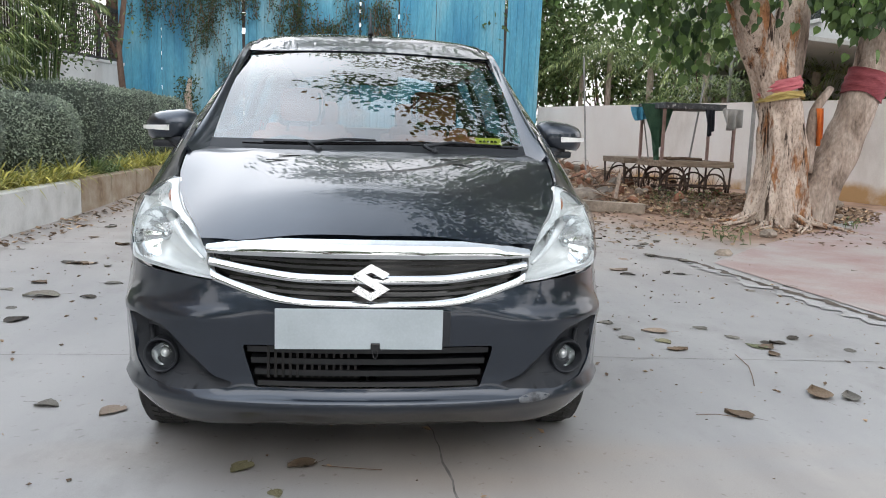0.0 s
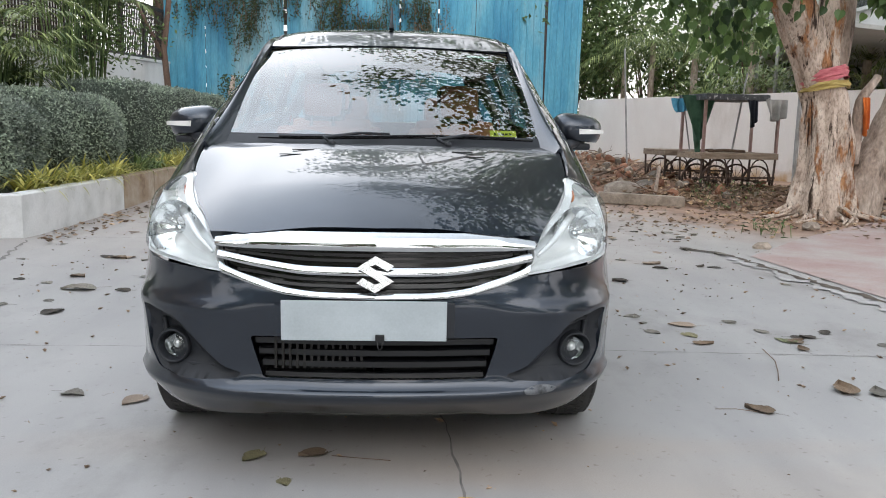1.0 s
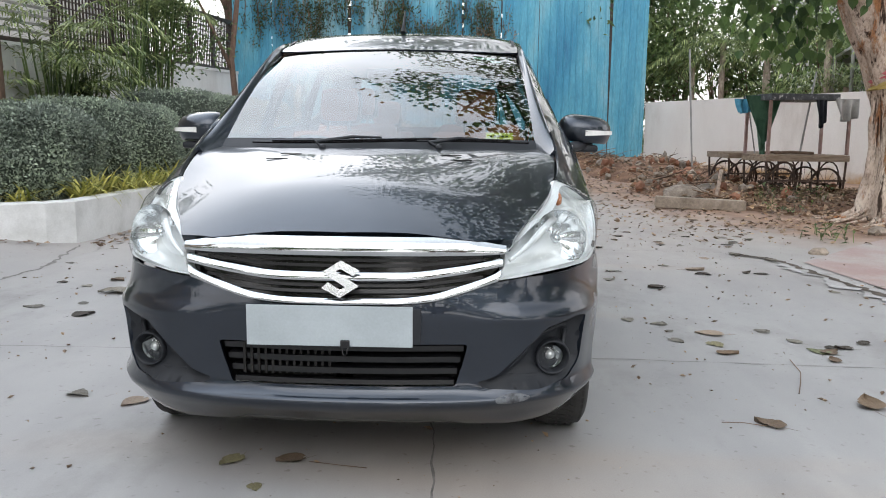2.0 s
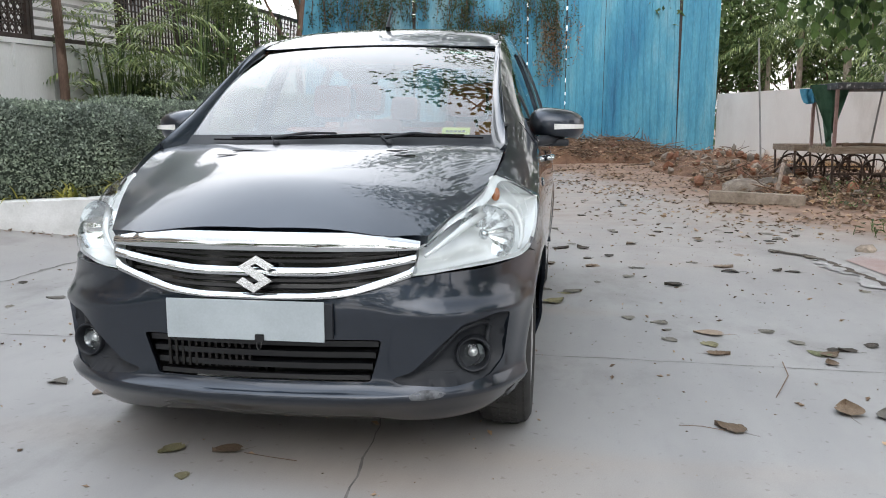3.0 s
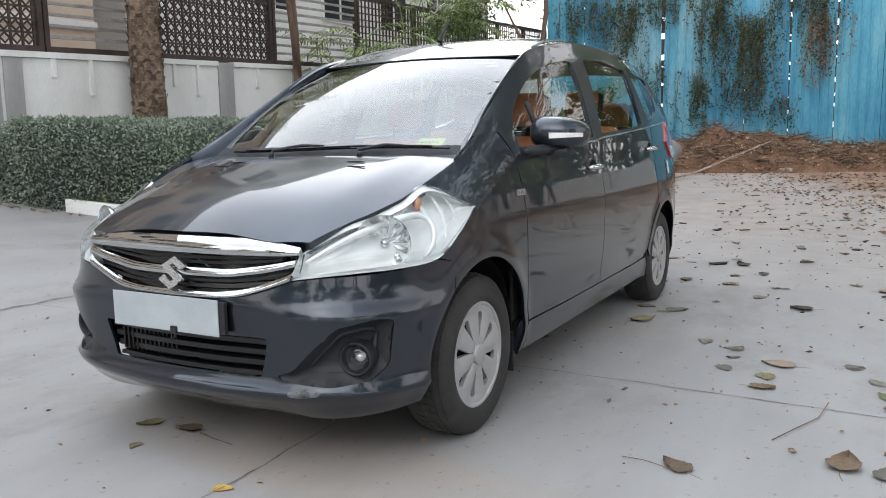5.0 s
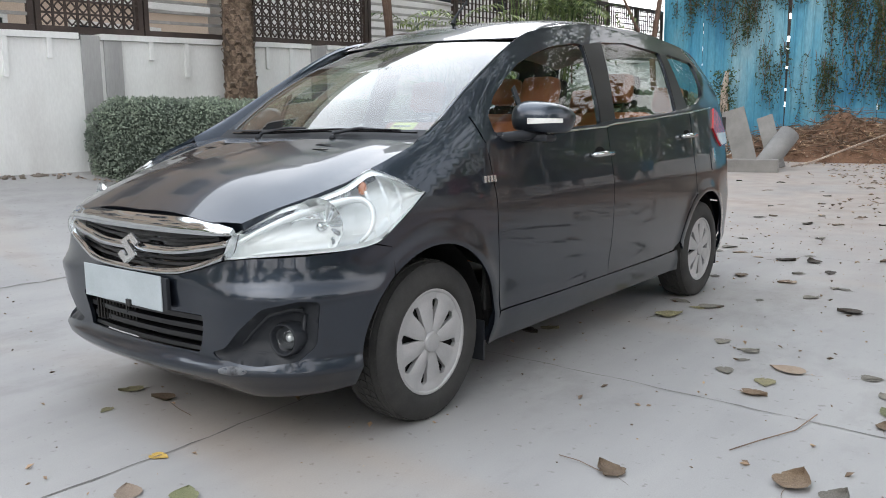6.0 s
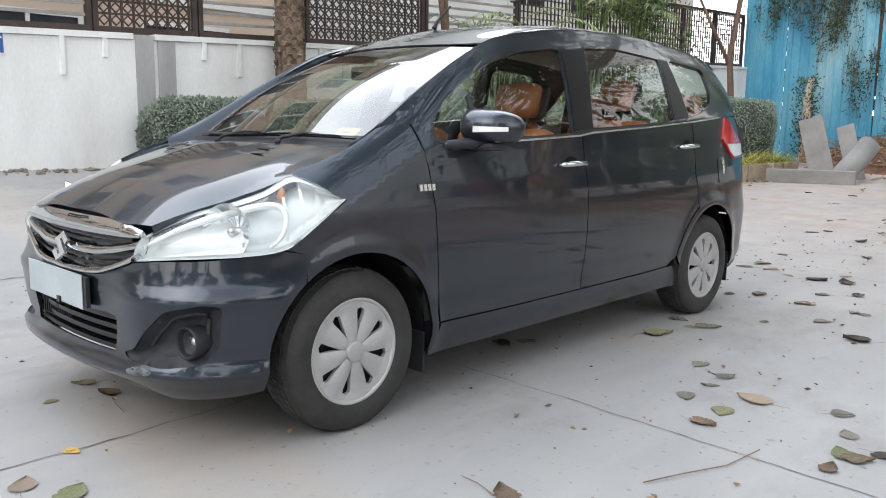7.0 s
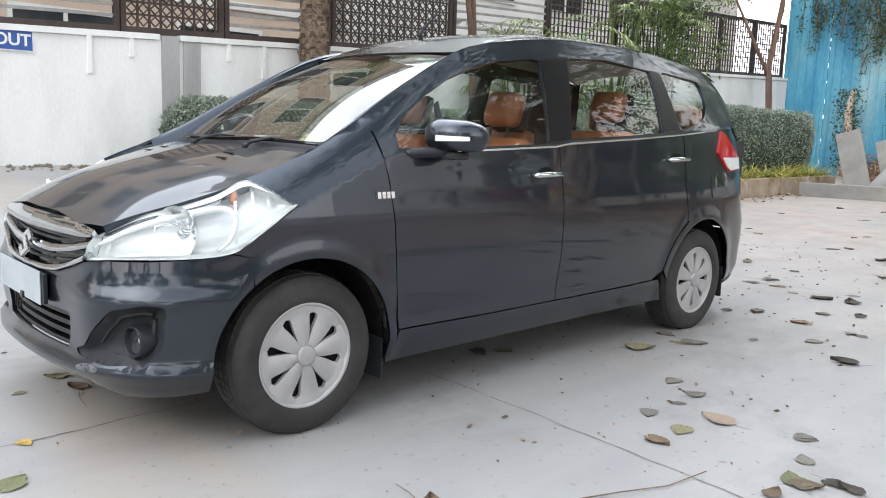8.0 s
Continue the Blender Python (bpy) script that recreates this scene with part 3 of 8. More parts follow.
def east_wall():
    verts, faces = [], []
    th = 0.22
    pts = []
    for a, b in zip(EAST, EAST[1:]):
        k = max(2, int((b - a).length / 1.0))
        pts += [a.lerp(b, i / k) for i in range(k)]
    pts.append(EAST[-1])
    for i, p in enumerate(pts):
        d = (pts[min(i + 1, len(pts) - 1)] - pts[max(i - 1, 0)]).normalized()
        o = Vector((-d.y, d.x, 0)) * th
        for q, z in ((p, -0.2), (p, 1.98), (p + o, 1.98), (p + o, -0.2)):
            verts.append((q.x, q.y, z))
    for i in range(len(pts) - 1):
        for k in range(4):
            faces.append((4 * i + k, 4 * i + (k + 1) % 4, 4 * i + 4 + (k + 1) % 4, 4 * i + 4 + k))
    faces += [(0, 1, 2, 3), tuple(4 * (len(pts) - 1) + k for k in (3, 2, 1, 0))]
    return mesh_ob("wall_east", verts, faces, M["old_plaster"], label="low white plastered wall with earthy stains near its foot", category="wall", kind="structure")


wall_right = east_wall()

# ---- planter kerb and its soil
KERB_TOP = 0.45
PLANT = [Vector((-6.18, 2.2, 0)), Vector((-3.52, 4.02, 0)), Vector((-3.36, 4.25, 0)), Vector((-3.34, 4.55, 0)), Vector((-3.36, 15.3, 0)), Vector((-3.9, 15.8, 0)), Vector((-6.18, 16.2, 0))]


def kerb_run(a, b, mat, label="", th=0.14):
    d = (b - a).normalized()
    o = Vector((-d.y, d.x, 0)) * th
    verts = []
    k = max(2, int((b - a).length / 0.5))
    for i in range(k + 1):
        p = a.lerp(b, i / k)
        q = p + o
        top = max(KERB_TOP, ground_z(p.x, p.y) + 0.14)
        verts += [(p.x, p.y, -0.1), (p.x, p.y, top - 0.015), (p.x + o.x * 0.1, p.y + o.y * 0.1, top), (q.x, q.y, top), (q.x, q.y, -0.1)]
    faces = [(5 * i + j, 5 * i + j + 5, 5 * i + (j + 1) % 5 + 5, 5 * i + (j + 1) % 5) for i in range(k) for j in range(5)]
    faces += [(0, 1, 2, 3, 4), tuple(5 * k + j for j in (4, 3, 2, 1, 0))]
    return mesh_ob("kerb", verts, faces, mat, kerb_top, label=label)


kerb_top = empty("kerb_planter", (0, 0, 0), label="raised planter edge, painted white then bare stained concrete", category="kerb", kind="structure")
kerb_run(PLANT[0].lerp(PLANT[1], 0.32), PLANT[1], M["kerb_white"])
kerb_run(PLANT[1], PLANT[2], M["kerb_white"])
kerb_run(PLANT[2], PLANT[3], M["kerb_white"])
kerb_run(PLANT[3], Vector((-3.35, 6.85, 0)), M["kerb_white"])
y = 6.86
while y < 15.2:
    kerb_run(Vector((-3.35, y, 0)), Vector((-3.355, min(y + 1.18, 15.3), 0)), M["kerb_brown"], "bare stained kerb length")
    y += 1.2
kerb_run(PLANT[4], PLANT[5], M["kerb_brown"])
kerb_run(PLANT[5], PLANT[6], M["kerb_brown"])
soil_pts = [(-6.19, 2.4), (-3.6, 4.2), (-3.45, 4.6), (-3.45, 15.2), (-4.0, 15.7), (-6.19, 16.1)]
mesh_ob("planter_soil", [(x, y, KERB_TOP - 0.05) for x, y in soil_pts], [tuple(range(len(soil_pts)))], M["soil"], label="dark planter soil", category="soil", kind="structure")

# ---- worn red paving and the whitened tree base on the right
red = mesh_ob("pavement", [(x, y, ground_z(x, y) + 0.006) for x, y in ((3.25, 4.05), (4.4, 5.4), (6.1, 7.0), (8.6, 9.6), (9.7, 9.5), (12.2, 3.6), (14.6, -5.8), (4.6, -5.8), (3.75, 0.4), (3.45, 2.0))], [tuple(range(10))], M["red_paving"],
              label="faded red paving with chalky stains", category="pavement", kind="structure")


# ---- the car: its shell is one surface, shell(u, z), where u runs round the plan outline from the nose along the flank to the tail
def curve_table(pts, n=400):
    """A smooth curve through points, as a dense table with its running length."""
    p = np.array(pts, float)
    p = np.vstack([2 * p[0] - p[1], p, 2 * p[-1] - p[-2]])
    out = []
    segs = len(p) - 3
    for s in range(segs):
        a, b, c, d = p[s:s + 4]
        for t in np.linspace(0, 1, n // segs, endpoint=False):
            out.append(0.5 * (2 * b + (c - a) * t + (2 * a - 5 * b + 4 * c - d) * t * t + (3 * b - a - 3 * c + d) * t ** 3))
    out.append(p[-2])
    out = np.array(out)
    return out, np.r_[0, np.cumsum(np.linalg.norm(np.diff(out, axis=0), axis=1))]


OUTLINE, RUN = curve_table([(0, -0.76), (0.2, -0.752), (0.4, -0.725), (0.56, -0.675), (0.69, -0.59), (0.77, -0.475), (0.812, -0.32), (0.832, -0.1), (0.842, 0.2), (0.845, 0.7), (0.845, 1.5),
                            (0.845, 2.3), (0.838, 2.75), (0.815, 3.1), (0.77, 3.33), (0.65, 3.46), (0.4, 3.515), (0, 3.53)], 1700)
FRONT_END = int(np.searchsorted(OUTLINE[:, 0], 0.83))
X_TO_U = (OUTLINE[:FRONT_END, 0], RUN[:FRONT_END])
SIDE_A, SIDE_B = int(np.searchsorted(OUTLINE[:, 1], -0.64)), len(OUTLINE)
Y_TO_U = (OUTLINE[SIDE_A:, 1], RUN[SIDE_A:])
TANGENT = np.gradient(OUTLINE, axis=0)
TANGENT /= np.linalg.norm(TANGENT, axis=1)[:, None]


def ux(x):
    return float(np.sign(x) * np.interp(abs(x), *X_TO_U))


def uy(y):
    return float(np.interp(y, *Y_TO_U))


def smooth_interp(x, xs, ys):
    """A monotone-looking cubic through points."""
    xs, ys = np.asarray(xs, float), np.asarray(ys, float)
    x = min(max(x, xs[0]), xs[-1])
    i = min(max(int(np.searchsorted(xs, x)) - 1, 0), len(xs) - 2)
    h = xs[i + 1] - xs[i]
    sl = np.diff(ys) / np.diff(xs)

    def grad(k):
        if k == 0:
            return sl[0]
        if k == len(xs) - 1:
            return sl[-1]
        return 0.0 if sl[k - 1] * sl[k] <= 0 else 2 * sl[k - 1] * sl[k] / (sl[k - 1] + sl[k])
    t = (x - xs[i]) / h
    return float(ys[i] * (1 + 2 * t) * (1 - t) ** 2 + ys[i + 1] * t * t * (3 - 2 * t) + grad(i) * h * t * (1 - t) ** 2 - grad(i + 1) * h * t * t * (1 - t))


NOSE_Z = [0.16, 0.195, 0.24, 0.278, 0.297, 0.334, 0.37, 0.48, 0.56, 0.60, 0.66, 0.74, 0.80, 0.86]
NOSE_D = [-0.21, -0.14, -0.065, -0.012, -0.002, -0.045, -0.05, -0.04, -0.034, -0.04, -0.06, -0.075, -0.088, -0.12]
FLANK_Z = [0.16, 0.20, 0.28, 0.335, 0.38, 0.50, 0.66, 0.78, 0.88, 0.95, 1.02, 1.10, 1.25]
FLANK_D = [-0.10, -0.065, -0.032, -0.020, -0.022, -0.010, -0.002, 0.0, -0.012, -0.024, -0.036, -0.046, -0.07]
CORNER_Z = [0.16, 0.22, 0.27, 0.295, 0.308, 0.34, 0.42, 0.52, 0.550, 0.60, 0.64, 0.70, 0.78]
CORNER_D = [-0.14, -0.062, -0.020, 0.002, 0.006, -0.012, -0.006, 0.003, 0.010, -0.015, -0.026, -0.034, -0.06]
TAIL_Z = [0.16, 0.25, 0.35, 0.60, 0.75, 0.95, 1.15, 1.55]
TAIL_D = [-0.12, -0.06, -0.01, 0.0, -0.03, -0.05, -0.08, -0.30]
BELT = ([-0.45, -0.2, 0.0, 0.2, 0.42, 1.3, 1.5, 2.25, 2.45, 2.96, 3.3], [0.72, 0.80, 0.88, 0.97, 1.045, 1.085, 1.105, 1.15, 1.165, 1.20, 1.21])
EAVE = ([-0.45, -0.25, -0.1, 0.05, 0.2, 0.4, 0.6, 0.773, 0.97, 1.23, 1.65, 2.13, 2.7, 3.0, 3.2, 3.4],
        [0.80, 0.93, 0.99, 1.045, 1.115, 1.225, 1.335, 1.43, 1.515, 1.565, 1.605, 1.612, 1.58, 1.55, 1.51, 1.45])
EAVE_X = ([-0.45, -0.25, -0.1, 0.05, 0.4, 0.77, 1.0, 2.2, 2.8, 3.1, 3.4], [0.585, 0.655, 0.685, 0.695, 0.655, 0.615, 0.60, 0.60, 0.585, 0.56, 0.52])


def belt(y):
    return smooth_interp(y, *BELT)


def eave(y):
    return smooth_interp(y, *EAVE)


def eave_x(y):
    return smooth_interp(y, *EAVE_X)


def shell(u, z, proud=0.0):
    """A point of the car's skin. u < 0 is the other half."""
    s, u = (1, u) if u >= 0 else (-1, -u)
    f = np.interp(u, RUN, np.arange(len(RUN)))
    i = int(f)
    t = f - i
    j = min(i + 1, len(RUN) - 1)
    p = OUTLINE[i] * (1 - t) + OUTLINE[j] * t
    g = TANGENT[i] * (1 - t) + TANGENT[j] * t
    nx, ny = g[1], -g[0]
    y = p[1]
    # weights of nose, corner and tail against the flank
    wn = 1 - step01(0.30, 0.62, u)
    wc = step01(0.30, 0.62, u) * (1 - step01(0.85, 1.15, u))
    wt = step01(3.15, 3.45, y) if u > 2 else 0.0
    flank = smooth_interp(z, FLANK_Z, FLANK_D)
    if u > 0.8 and y < 3.3:
        zb, ze = belt(y), eave(y)
        if z > zb:
            k = min(1.0, (z - zb) / max(0.03, ze - zb))
            base = smooth_interp(zb, FLANK_Z, FLANK_D)
            reach = (eave_x(y) - p[0]) - base
            flank = base + reach * (0.72 * k + 0.28 * k ** 3)
    d = wn * smooth_interp(z, NOSE_Z, NOSE_D) + wc * smooth_interp(z, CORNER_Z, CORNER_D) + (1 - wn - wc) * flank
    d = d * (1 - wt) + wt * smooth_interp(z, TAIL_Z, TAIL_D)
    # the wheel arches flare a little
    if u > 0.8:
        for cy in (0.0, 2.74):
            d += 0.013 * math.exp(-((math.hypot(y - cy, z - 0.30) - 0.38) / 0.05) ** 2)
    d += proud
    return Vector((s * (p[0] + nx * d), p[1] + ny * d, z))


def skin_normal(fn, a, b, e=0.004):
    n = (fn(a + e, b) - fn(a - e, b)).cross(fn(a, b + e) - fn(a, b - e))
    return n.normalized() if n.length > 1e-12 else Vector((0, 0, 1))


from mathutils.geometry import delaunay_2d_cdt


def inside(pt, poly):
    x, y = pt
    hit, j = False, len(poly) - 1
    for i in range(len(poly)):
        (xi, yi), (xj, yj) = poly[i], poly[j]
        if (yi > y) != (yj > y) and x < (xj - xi) * (y - yi) / (yj - yi) + xi:
            hit = not hit
        j = i
    return hit


def dense(poly, d):
    out = []
    for i, a in enumerate(poly):
        b = poly[(i + 1) % len(poly)]
        k = max(1, int(math.hypot(b[0] - a[0], b[1] - a[1]) / d))
        out += [(a[0] + (b[0] - a[0]) * t / k, a[1] + (b[1] - a[1]) * t / k) for t in range(k)]
    return out


def rounded(poly, r, k=4):
    """The polygon with its corners rounded."""
    out = []
    n = len(poly)
    for i in range(n):
        a, b, c = (Vector(poly[(i + q) % n]) for q in (-1, 0, 1))
        d = min(r, (a - b).length * 0.45, (c - b).length * 0.45)
        p, q = b + (a - b).normalized() * d, b + (c - b).normalized() * d
        for t in range(k + 1):
            s = t / k
            v = p * (1 - s) ** 2 + b * 2 * s * (1 - s) + q * s * s
            out.append((v.x, v.y))
    return out


def panel(name, poly, fn, mat, parent, holes=(), d=0.03, lip=0.014, flip=False, label="", depth=None, mirror=False):
    """A skin panel: a flat outline laid onto fn(a, b), with its edge turned inwards. depth(a, b): how far it lies behind the skin."""
    rings = [dense(poly, d)] + [dense(h, d) for h in holes]
    pts, edges = [], []
    for ring in rings:
        k = len(pts)
        pts += [Vector(p) for p in ring]
        edges += [(k + i, k + (i + 1) % len(ring)) for i in range(len(ring))]
    xs, ys = [p.x for p in pts], [p.y for p in pts]
    nb = len(pts)
    border = np.array([tuple(p) for p in pts])
    row, y = 0, min(ys) + d / 2
    while y < max(ys):
        x = min(xs) + d / 2 + (row % 2) * d / 2
        while x < max(xs):
            if inside((x, y), rings[0]) and not any(inside((x, y), h) for h in rings[1:]):
                if np.min(np.hypot(border[:, 0] - x, border[:, 1] - y)) > d * 0.55:
                    pts.append(Vector((x, y)))
            x += d
        y += d * 0.87
        row += 1
    v2, _, f2, *_ = delaunay_2d_cdt(pts, edges, [], 0, 1e-6)
    faces = []
    for f in f2:
        c = ((v2[f[0]].x + v2[f[1]].x + v2[f[2]].x) / 3, (v2[f[0]].y + v2[f[1]].y + v2[f[2]].y) / 3)
        if inside(c, rings[0]) and not any(inside(c, h) for h in rings[1:]):
            faces.append(tuple(f))
    sx = -1 if mirror else 1
    verts, norms = [], []
    for p in v2:
        q = fn(p.x, p.y)
        n = skin_normal(fn, p.x, p.y)
        if flip:
            n = -n
        if depth:
            q = q - n * depth(p.x, p.y)
        verts.append(q)
        norms.append(n)
    # edges on the border are turned inwards
    count = {}
    for f in faces:
        for i in range(3):
            e = (f[i], f[(i + 1) % 3])
            count[e] = count.get(e, 0) + 1
    rim = [e for e in count if (e[1], e[0]) not in count]
    if lip:
        low = {}
        for a, b in rim:
            for q in (a, b):
                if q not in low:
                    low[q] = len(verts)
                    verts.append(verts[q] - norms[q] * lip)
                    norms.append(norms[q])
        for a, b in rim:
            faces.append((b, a, low[a], low[b]))
    if mirror:
        verts = [Vector((-v.x, v.y, v.z)) for v in verts]
        norms = [Vector((-n.x, n.y, n.z)) for n in norms]
    out = []
    for f in faces:
        fn_ = (verts[f[1]] - verts[f[0]]).cross(verts[f[2]] - verts[f[0]])
        if len(f) == 3 and fn_.dot(norms[f[0]]) < 0:
            f = f[::-1]
        out.append(f)
    me = bpy.data.meshes.new(name)
    me.from_pydata([tuple(v) for v in verts], [], out)
    me.polygons.foreach_set("use_smooth", [len(f) == 3 for f in out])
    if depth is None:
        loops = []
        for poly_ in me.polygons:
            flat = len(poly_.vertices) == 4
            for vi in poly_.vertices:
                loops.append(tuple(poly_.normal) if flat else tuple(norms[vi]))
        me.normals_split_custom_set(loops)
    me.materials.append(mat)
    ob = new(name, me)
    ob.parent = parent
    return tagged(ob, label)


def both(name, poly, fn, mat, parent, **kw):
    panel(name, poly, fn, mat, parent, **kw)
    return panel(name, poly, fn, mat, parent, mirror=True, **kw)


def paint_material():
    m, nt, b = material("dark_grey_metallic_paint")
    nz = noise_node(nt, 900, 2, 0.5)
    col = ramp_node(nt, nz, [(0.35, (0.0145, 0.0195, 0.0285)), (0.65, (0.030, 0.040, 0.058))])
    dust = ramp_node(nt, noise_node(nt, 3.0, 6, 0.6), [(0.35, (1, 1, 1)), (0.75, (1.25, 1.22, 1.18))])
    nt.links.new(mix_node(nt, 1.0, col, dust, "MULTIPLY"), b.inputs["Base Color"])
    b.inputs["Metallic"].default_value = 0.9
    b.inputs["Roughness"].default_value = 0.36
    b.inputs["Coat Weight"].default_value = 1.0
    b.inputs["Coat Roughness"].default_value = 0.012
    b.inputs["Coat IOR"].default_value = 1.52
    return m


def glass_material(name, tint, mirror):
    """A thin pane: clear, with gloss that grows from its straight-on share to a full mirror at grazing angles, alike from both sides."""
    m, nt, b = material(name)
    nt.nodes.remove(b)
    tr, gl, mx = (nt.nodes.new("ShaderNode" + k) for k in ("BsdfTransparent", "BsdfGlossy", "MixShader"))
    tr.inputs[0].default_value = (*tint, 1)
    gl.inputs["Roughness"].default_value = 0.012
    facing = nt.nodes.new("ShaderNodeLayerWeight")
    facing.inputs["Blend"].default_value = 0.5
    steep = nt.nodes.new("ShaderNodeMath")
    steep.operation = "POWER"
    steep.inputs[1].default_value = 5.0
    nt.links.new(facing.outputs["Facing"], steep.inputs[0])
    share = nt.nodes.new("ShaderNodeMapRange")
    share.inputs["To Min"].default_value, share.inputs["To Max"].default_value = mirror, 1.0
    nt.links.new(steep.outputs[0], share.inputs[0])
    nt.links.new(share.outputs[0], mx.inputs[0])
    nt.links.new(tr.outputs[0], mx.inputs[1])
    nt.links.new(gl.outputs[0], mx.inputs[2])
    nt.links.new(mx.outputs[0], nt.nodes["Material Output"].inputs[0])
    return m


M["paint"] = paint_material()
M["car_glass"] = glass_material("tinted_window_glass", (0.86, 0.91, 0.88), 0.085)
M["screen_glass"] = glass_material("windscreen_glass", (0.66, 0.72, 0.68), 0.26)
M["lamp_glass"] = glass_material("clear_lamp_cover", (0.93, 0.95, 0.95), 0.045)
M["satin"] = plain("satin_chrome", (0.66, 0.67, 0.68), 0.26, 0.85)
M["chrome"] = plain("chrome", (0.60, 0.62, 0.63), 0.05, 1.0)
M["trim"] = surface("black_plastic_trim", [(0.3, (0.020, 0.0225, 0.027)), (0.7, (0.034, 0.037, 0.043))], 6, 0.45, 0, 260, 0.15, 0.12, 0.001, spec=0.25)
M["gloss_black"] = plain("gloss_black", (0.012, 0.012, 0.013), 0.12)
# near-black colour stands for the shade in openings and under the car
M["void"] = plain("void_shade", (0.012, 0.012, 0.012), 0.9, spec=0.1)
M["rubber"] = surface("tyre_rubber", [(0.3, (0.020, 0.020, 0.020)), (0.7, (0.045, 0.044, 0.042))], 7, 0.8, 0, 120, 0.2, 0.2, 0.001)
M["wheel_silver"] = surface("silver_wheel_cover", [(0.3, (0.38, 0.38, 0.385)), (0.7, (0.47, 0.47, 0.475))], 8, 0.40, 0.35, 160, 0.08, 0.05, 0.001)
M["plate_grey"] = plain("blank_plate_paint", (0.42, 0.47, 0.495), 0.6)
M["slat_black"] = plain("black_grille_plastic", (0.008, 0.0085, 0.0095), 0.38)
M["reflector_bright"] = plain("bright_lamp_glass", (0.82, 0.83, 0.84), 0.12, 0.6)
M["pillar_black"] = plain("black_pillar_film", (0.006, 0.006, 0.007), 0.3, spec=0.2)
M["amber"] = plain("amber_lens", (0.45, 0.15, 0.05), 0.25, coat=1.0)
M["red_lens"] = plain("red_lens", (0.50, 0.012, 0.02), 0.12, coat=1.0)
M["white_lens"] = plain("frosted_white_lens", (0.78, 0.78, 0.76), 0.2, coat=1.0)
M["tan"] = surface("tan_leather", [(0.3, (0.36, 0.115, 0.045)), (0.7, (0.50, 0.18, 0.075))], 6, 0.45, 0, 90, 0.15, 0.25, 0.002)
M["lining"] = surface("dark_lining", [(0.3, (0.020, 0.020, 0.021)), (0.7, (0.045, 0.044, 0.043))], 6, 0.8, 0, 100, 0.15)
M["pale_lining"] = surface("pale_lining", [(0.3, (0.36, 0.35, 0.32)), (0.7, (0.46, 0.45, 0.42))], 6, 0.8, 0, 100, 0.1)

car = empty("car", (0, 0, 0), label="dark grey metallic compact people carrier parked on the concrete", category="car")


def arch(cy, r=0.37, cz=0.30, a0=0, a1=180, k=24):
    return [(cy - r * math.cos(radians(a0 + (a1 - a0) * i / k)), cz + r * math.sin(radians(a0 + (a1 - a0) * i / k))) for i in range(k + 1)]


def U(pts):
    """Side coordinates (y, z) to shell coordinates."""
    return [(uy(y), z) for y, z in pts]


# front bumper, full width, with openings for the lower intake and the fog lamp wells
SEAM = [(ux(0.0), 0.592), (ux(0.16), 0.594), (ux(0.27), 0.603), (ux(0.36), 0.625), (ux(0.478), 0.663), (ux(0.58), 0.676), (uy(-0.46), 0.687), (uy(-0.30), 0.702), (uy(-0.23), 0.688)]
half = SEAM + U(arch(0.0, 0.372, 0.30, 51, 0, 10)[0:]) + [(uy(-0.375), 0.225), (uy(-0.46), 0.208), (ux(0.60), 0.196), (ux(0.4), 0.186), (ux(0.2), 0.188)]
bumper_poly = half + [(-u, z) for u, z in half[:0:-1]]
intake = [(ux(0.388), 0.475), (ux(0.376), 0.42), (ux(0.352), 0.342), (-ux(0.352), 0.342), (-ux(0.376), 0.42), (-ux(0.388), 0.475)]
FOG = rounded([(ux(0.752), 0.538), (ux(0.715), 0.546), (ux(0.62), 0.520), (ux(0.535), 0.435), (ux(0.48), 0.375), (ux(0.415), 0.352), (ux(0.44), 0.336), (ux(0.60), 0.326), (ux(0.705), 0.340), (ux(0.745), 0.39)], 0.02)
fog_m = [(-u, z) for u, z in FOG]
panel("front_bumper", bumper_poly, shell, M["paint"], car, holes=[rounded(intake, 0.012), FOG, fog_m], d=0.026, label="dark grey painted front bumper, scuffed along its lower lip")


def well(u, z):
    b = WELL
    dist = float(np.min(np.hypot(b[:, 0] - u, b[:, 1] - z)))
    return 0.006 + 0.055 * min(1.0, dist / 0.055) ** 0.8


WELL = np.array(dense(FOG, 0.012))
M["scuff"] = surface("scuffed_primer", [(0.40, (0.02, 0.022, 0.026)), (0.62, (0.15, 0.16, 0.175))], 34, 0.55, 0, 120, 0.3)
panel("scuff", rounded([(ux(0.47), 0.296), (ux(0.515), 0.292), (ux(0.56), 0.300), (ux(0.575), 0.312), (ux(0.54), 0.324), (ux(0.50), 0.322), (ux(0.465), 0.310)], 0.02), lambda u, z: shell(u, z, 0.0015), M["scuff"], car, d=0.014, lip=0.0, label="pale scuff on the bumper lip")
fog_in = [(u, z) for u, z in FOG]
panel("fog_bezel", fog_in, shell, M["trim"], car, d=0.014, lip=0, depth=well, label="matt black fog lamp recess")
panel("fog_bezel", fog_in, shell, M["trim"], car, d=0.014, lip=0, depth=well, mirror=True, label="matt black fog lamp recess")
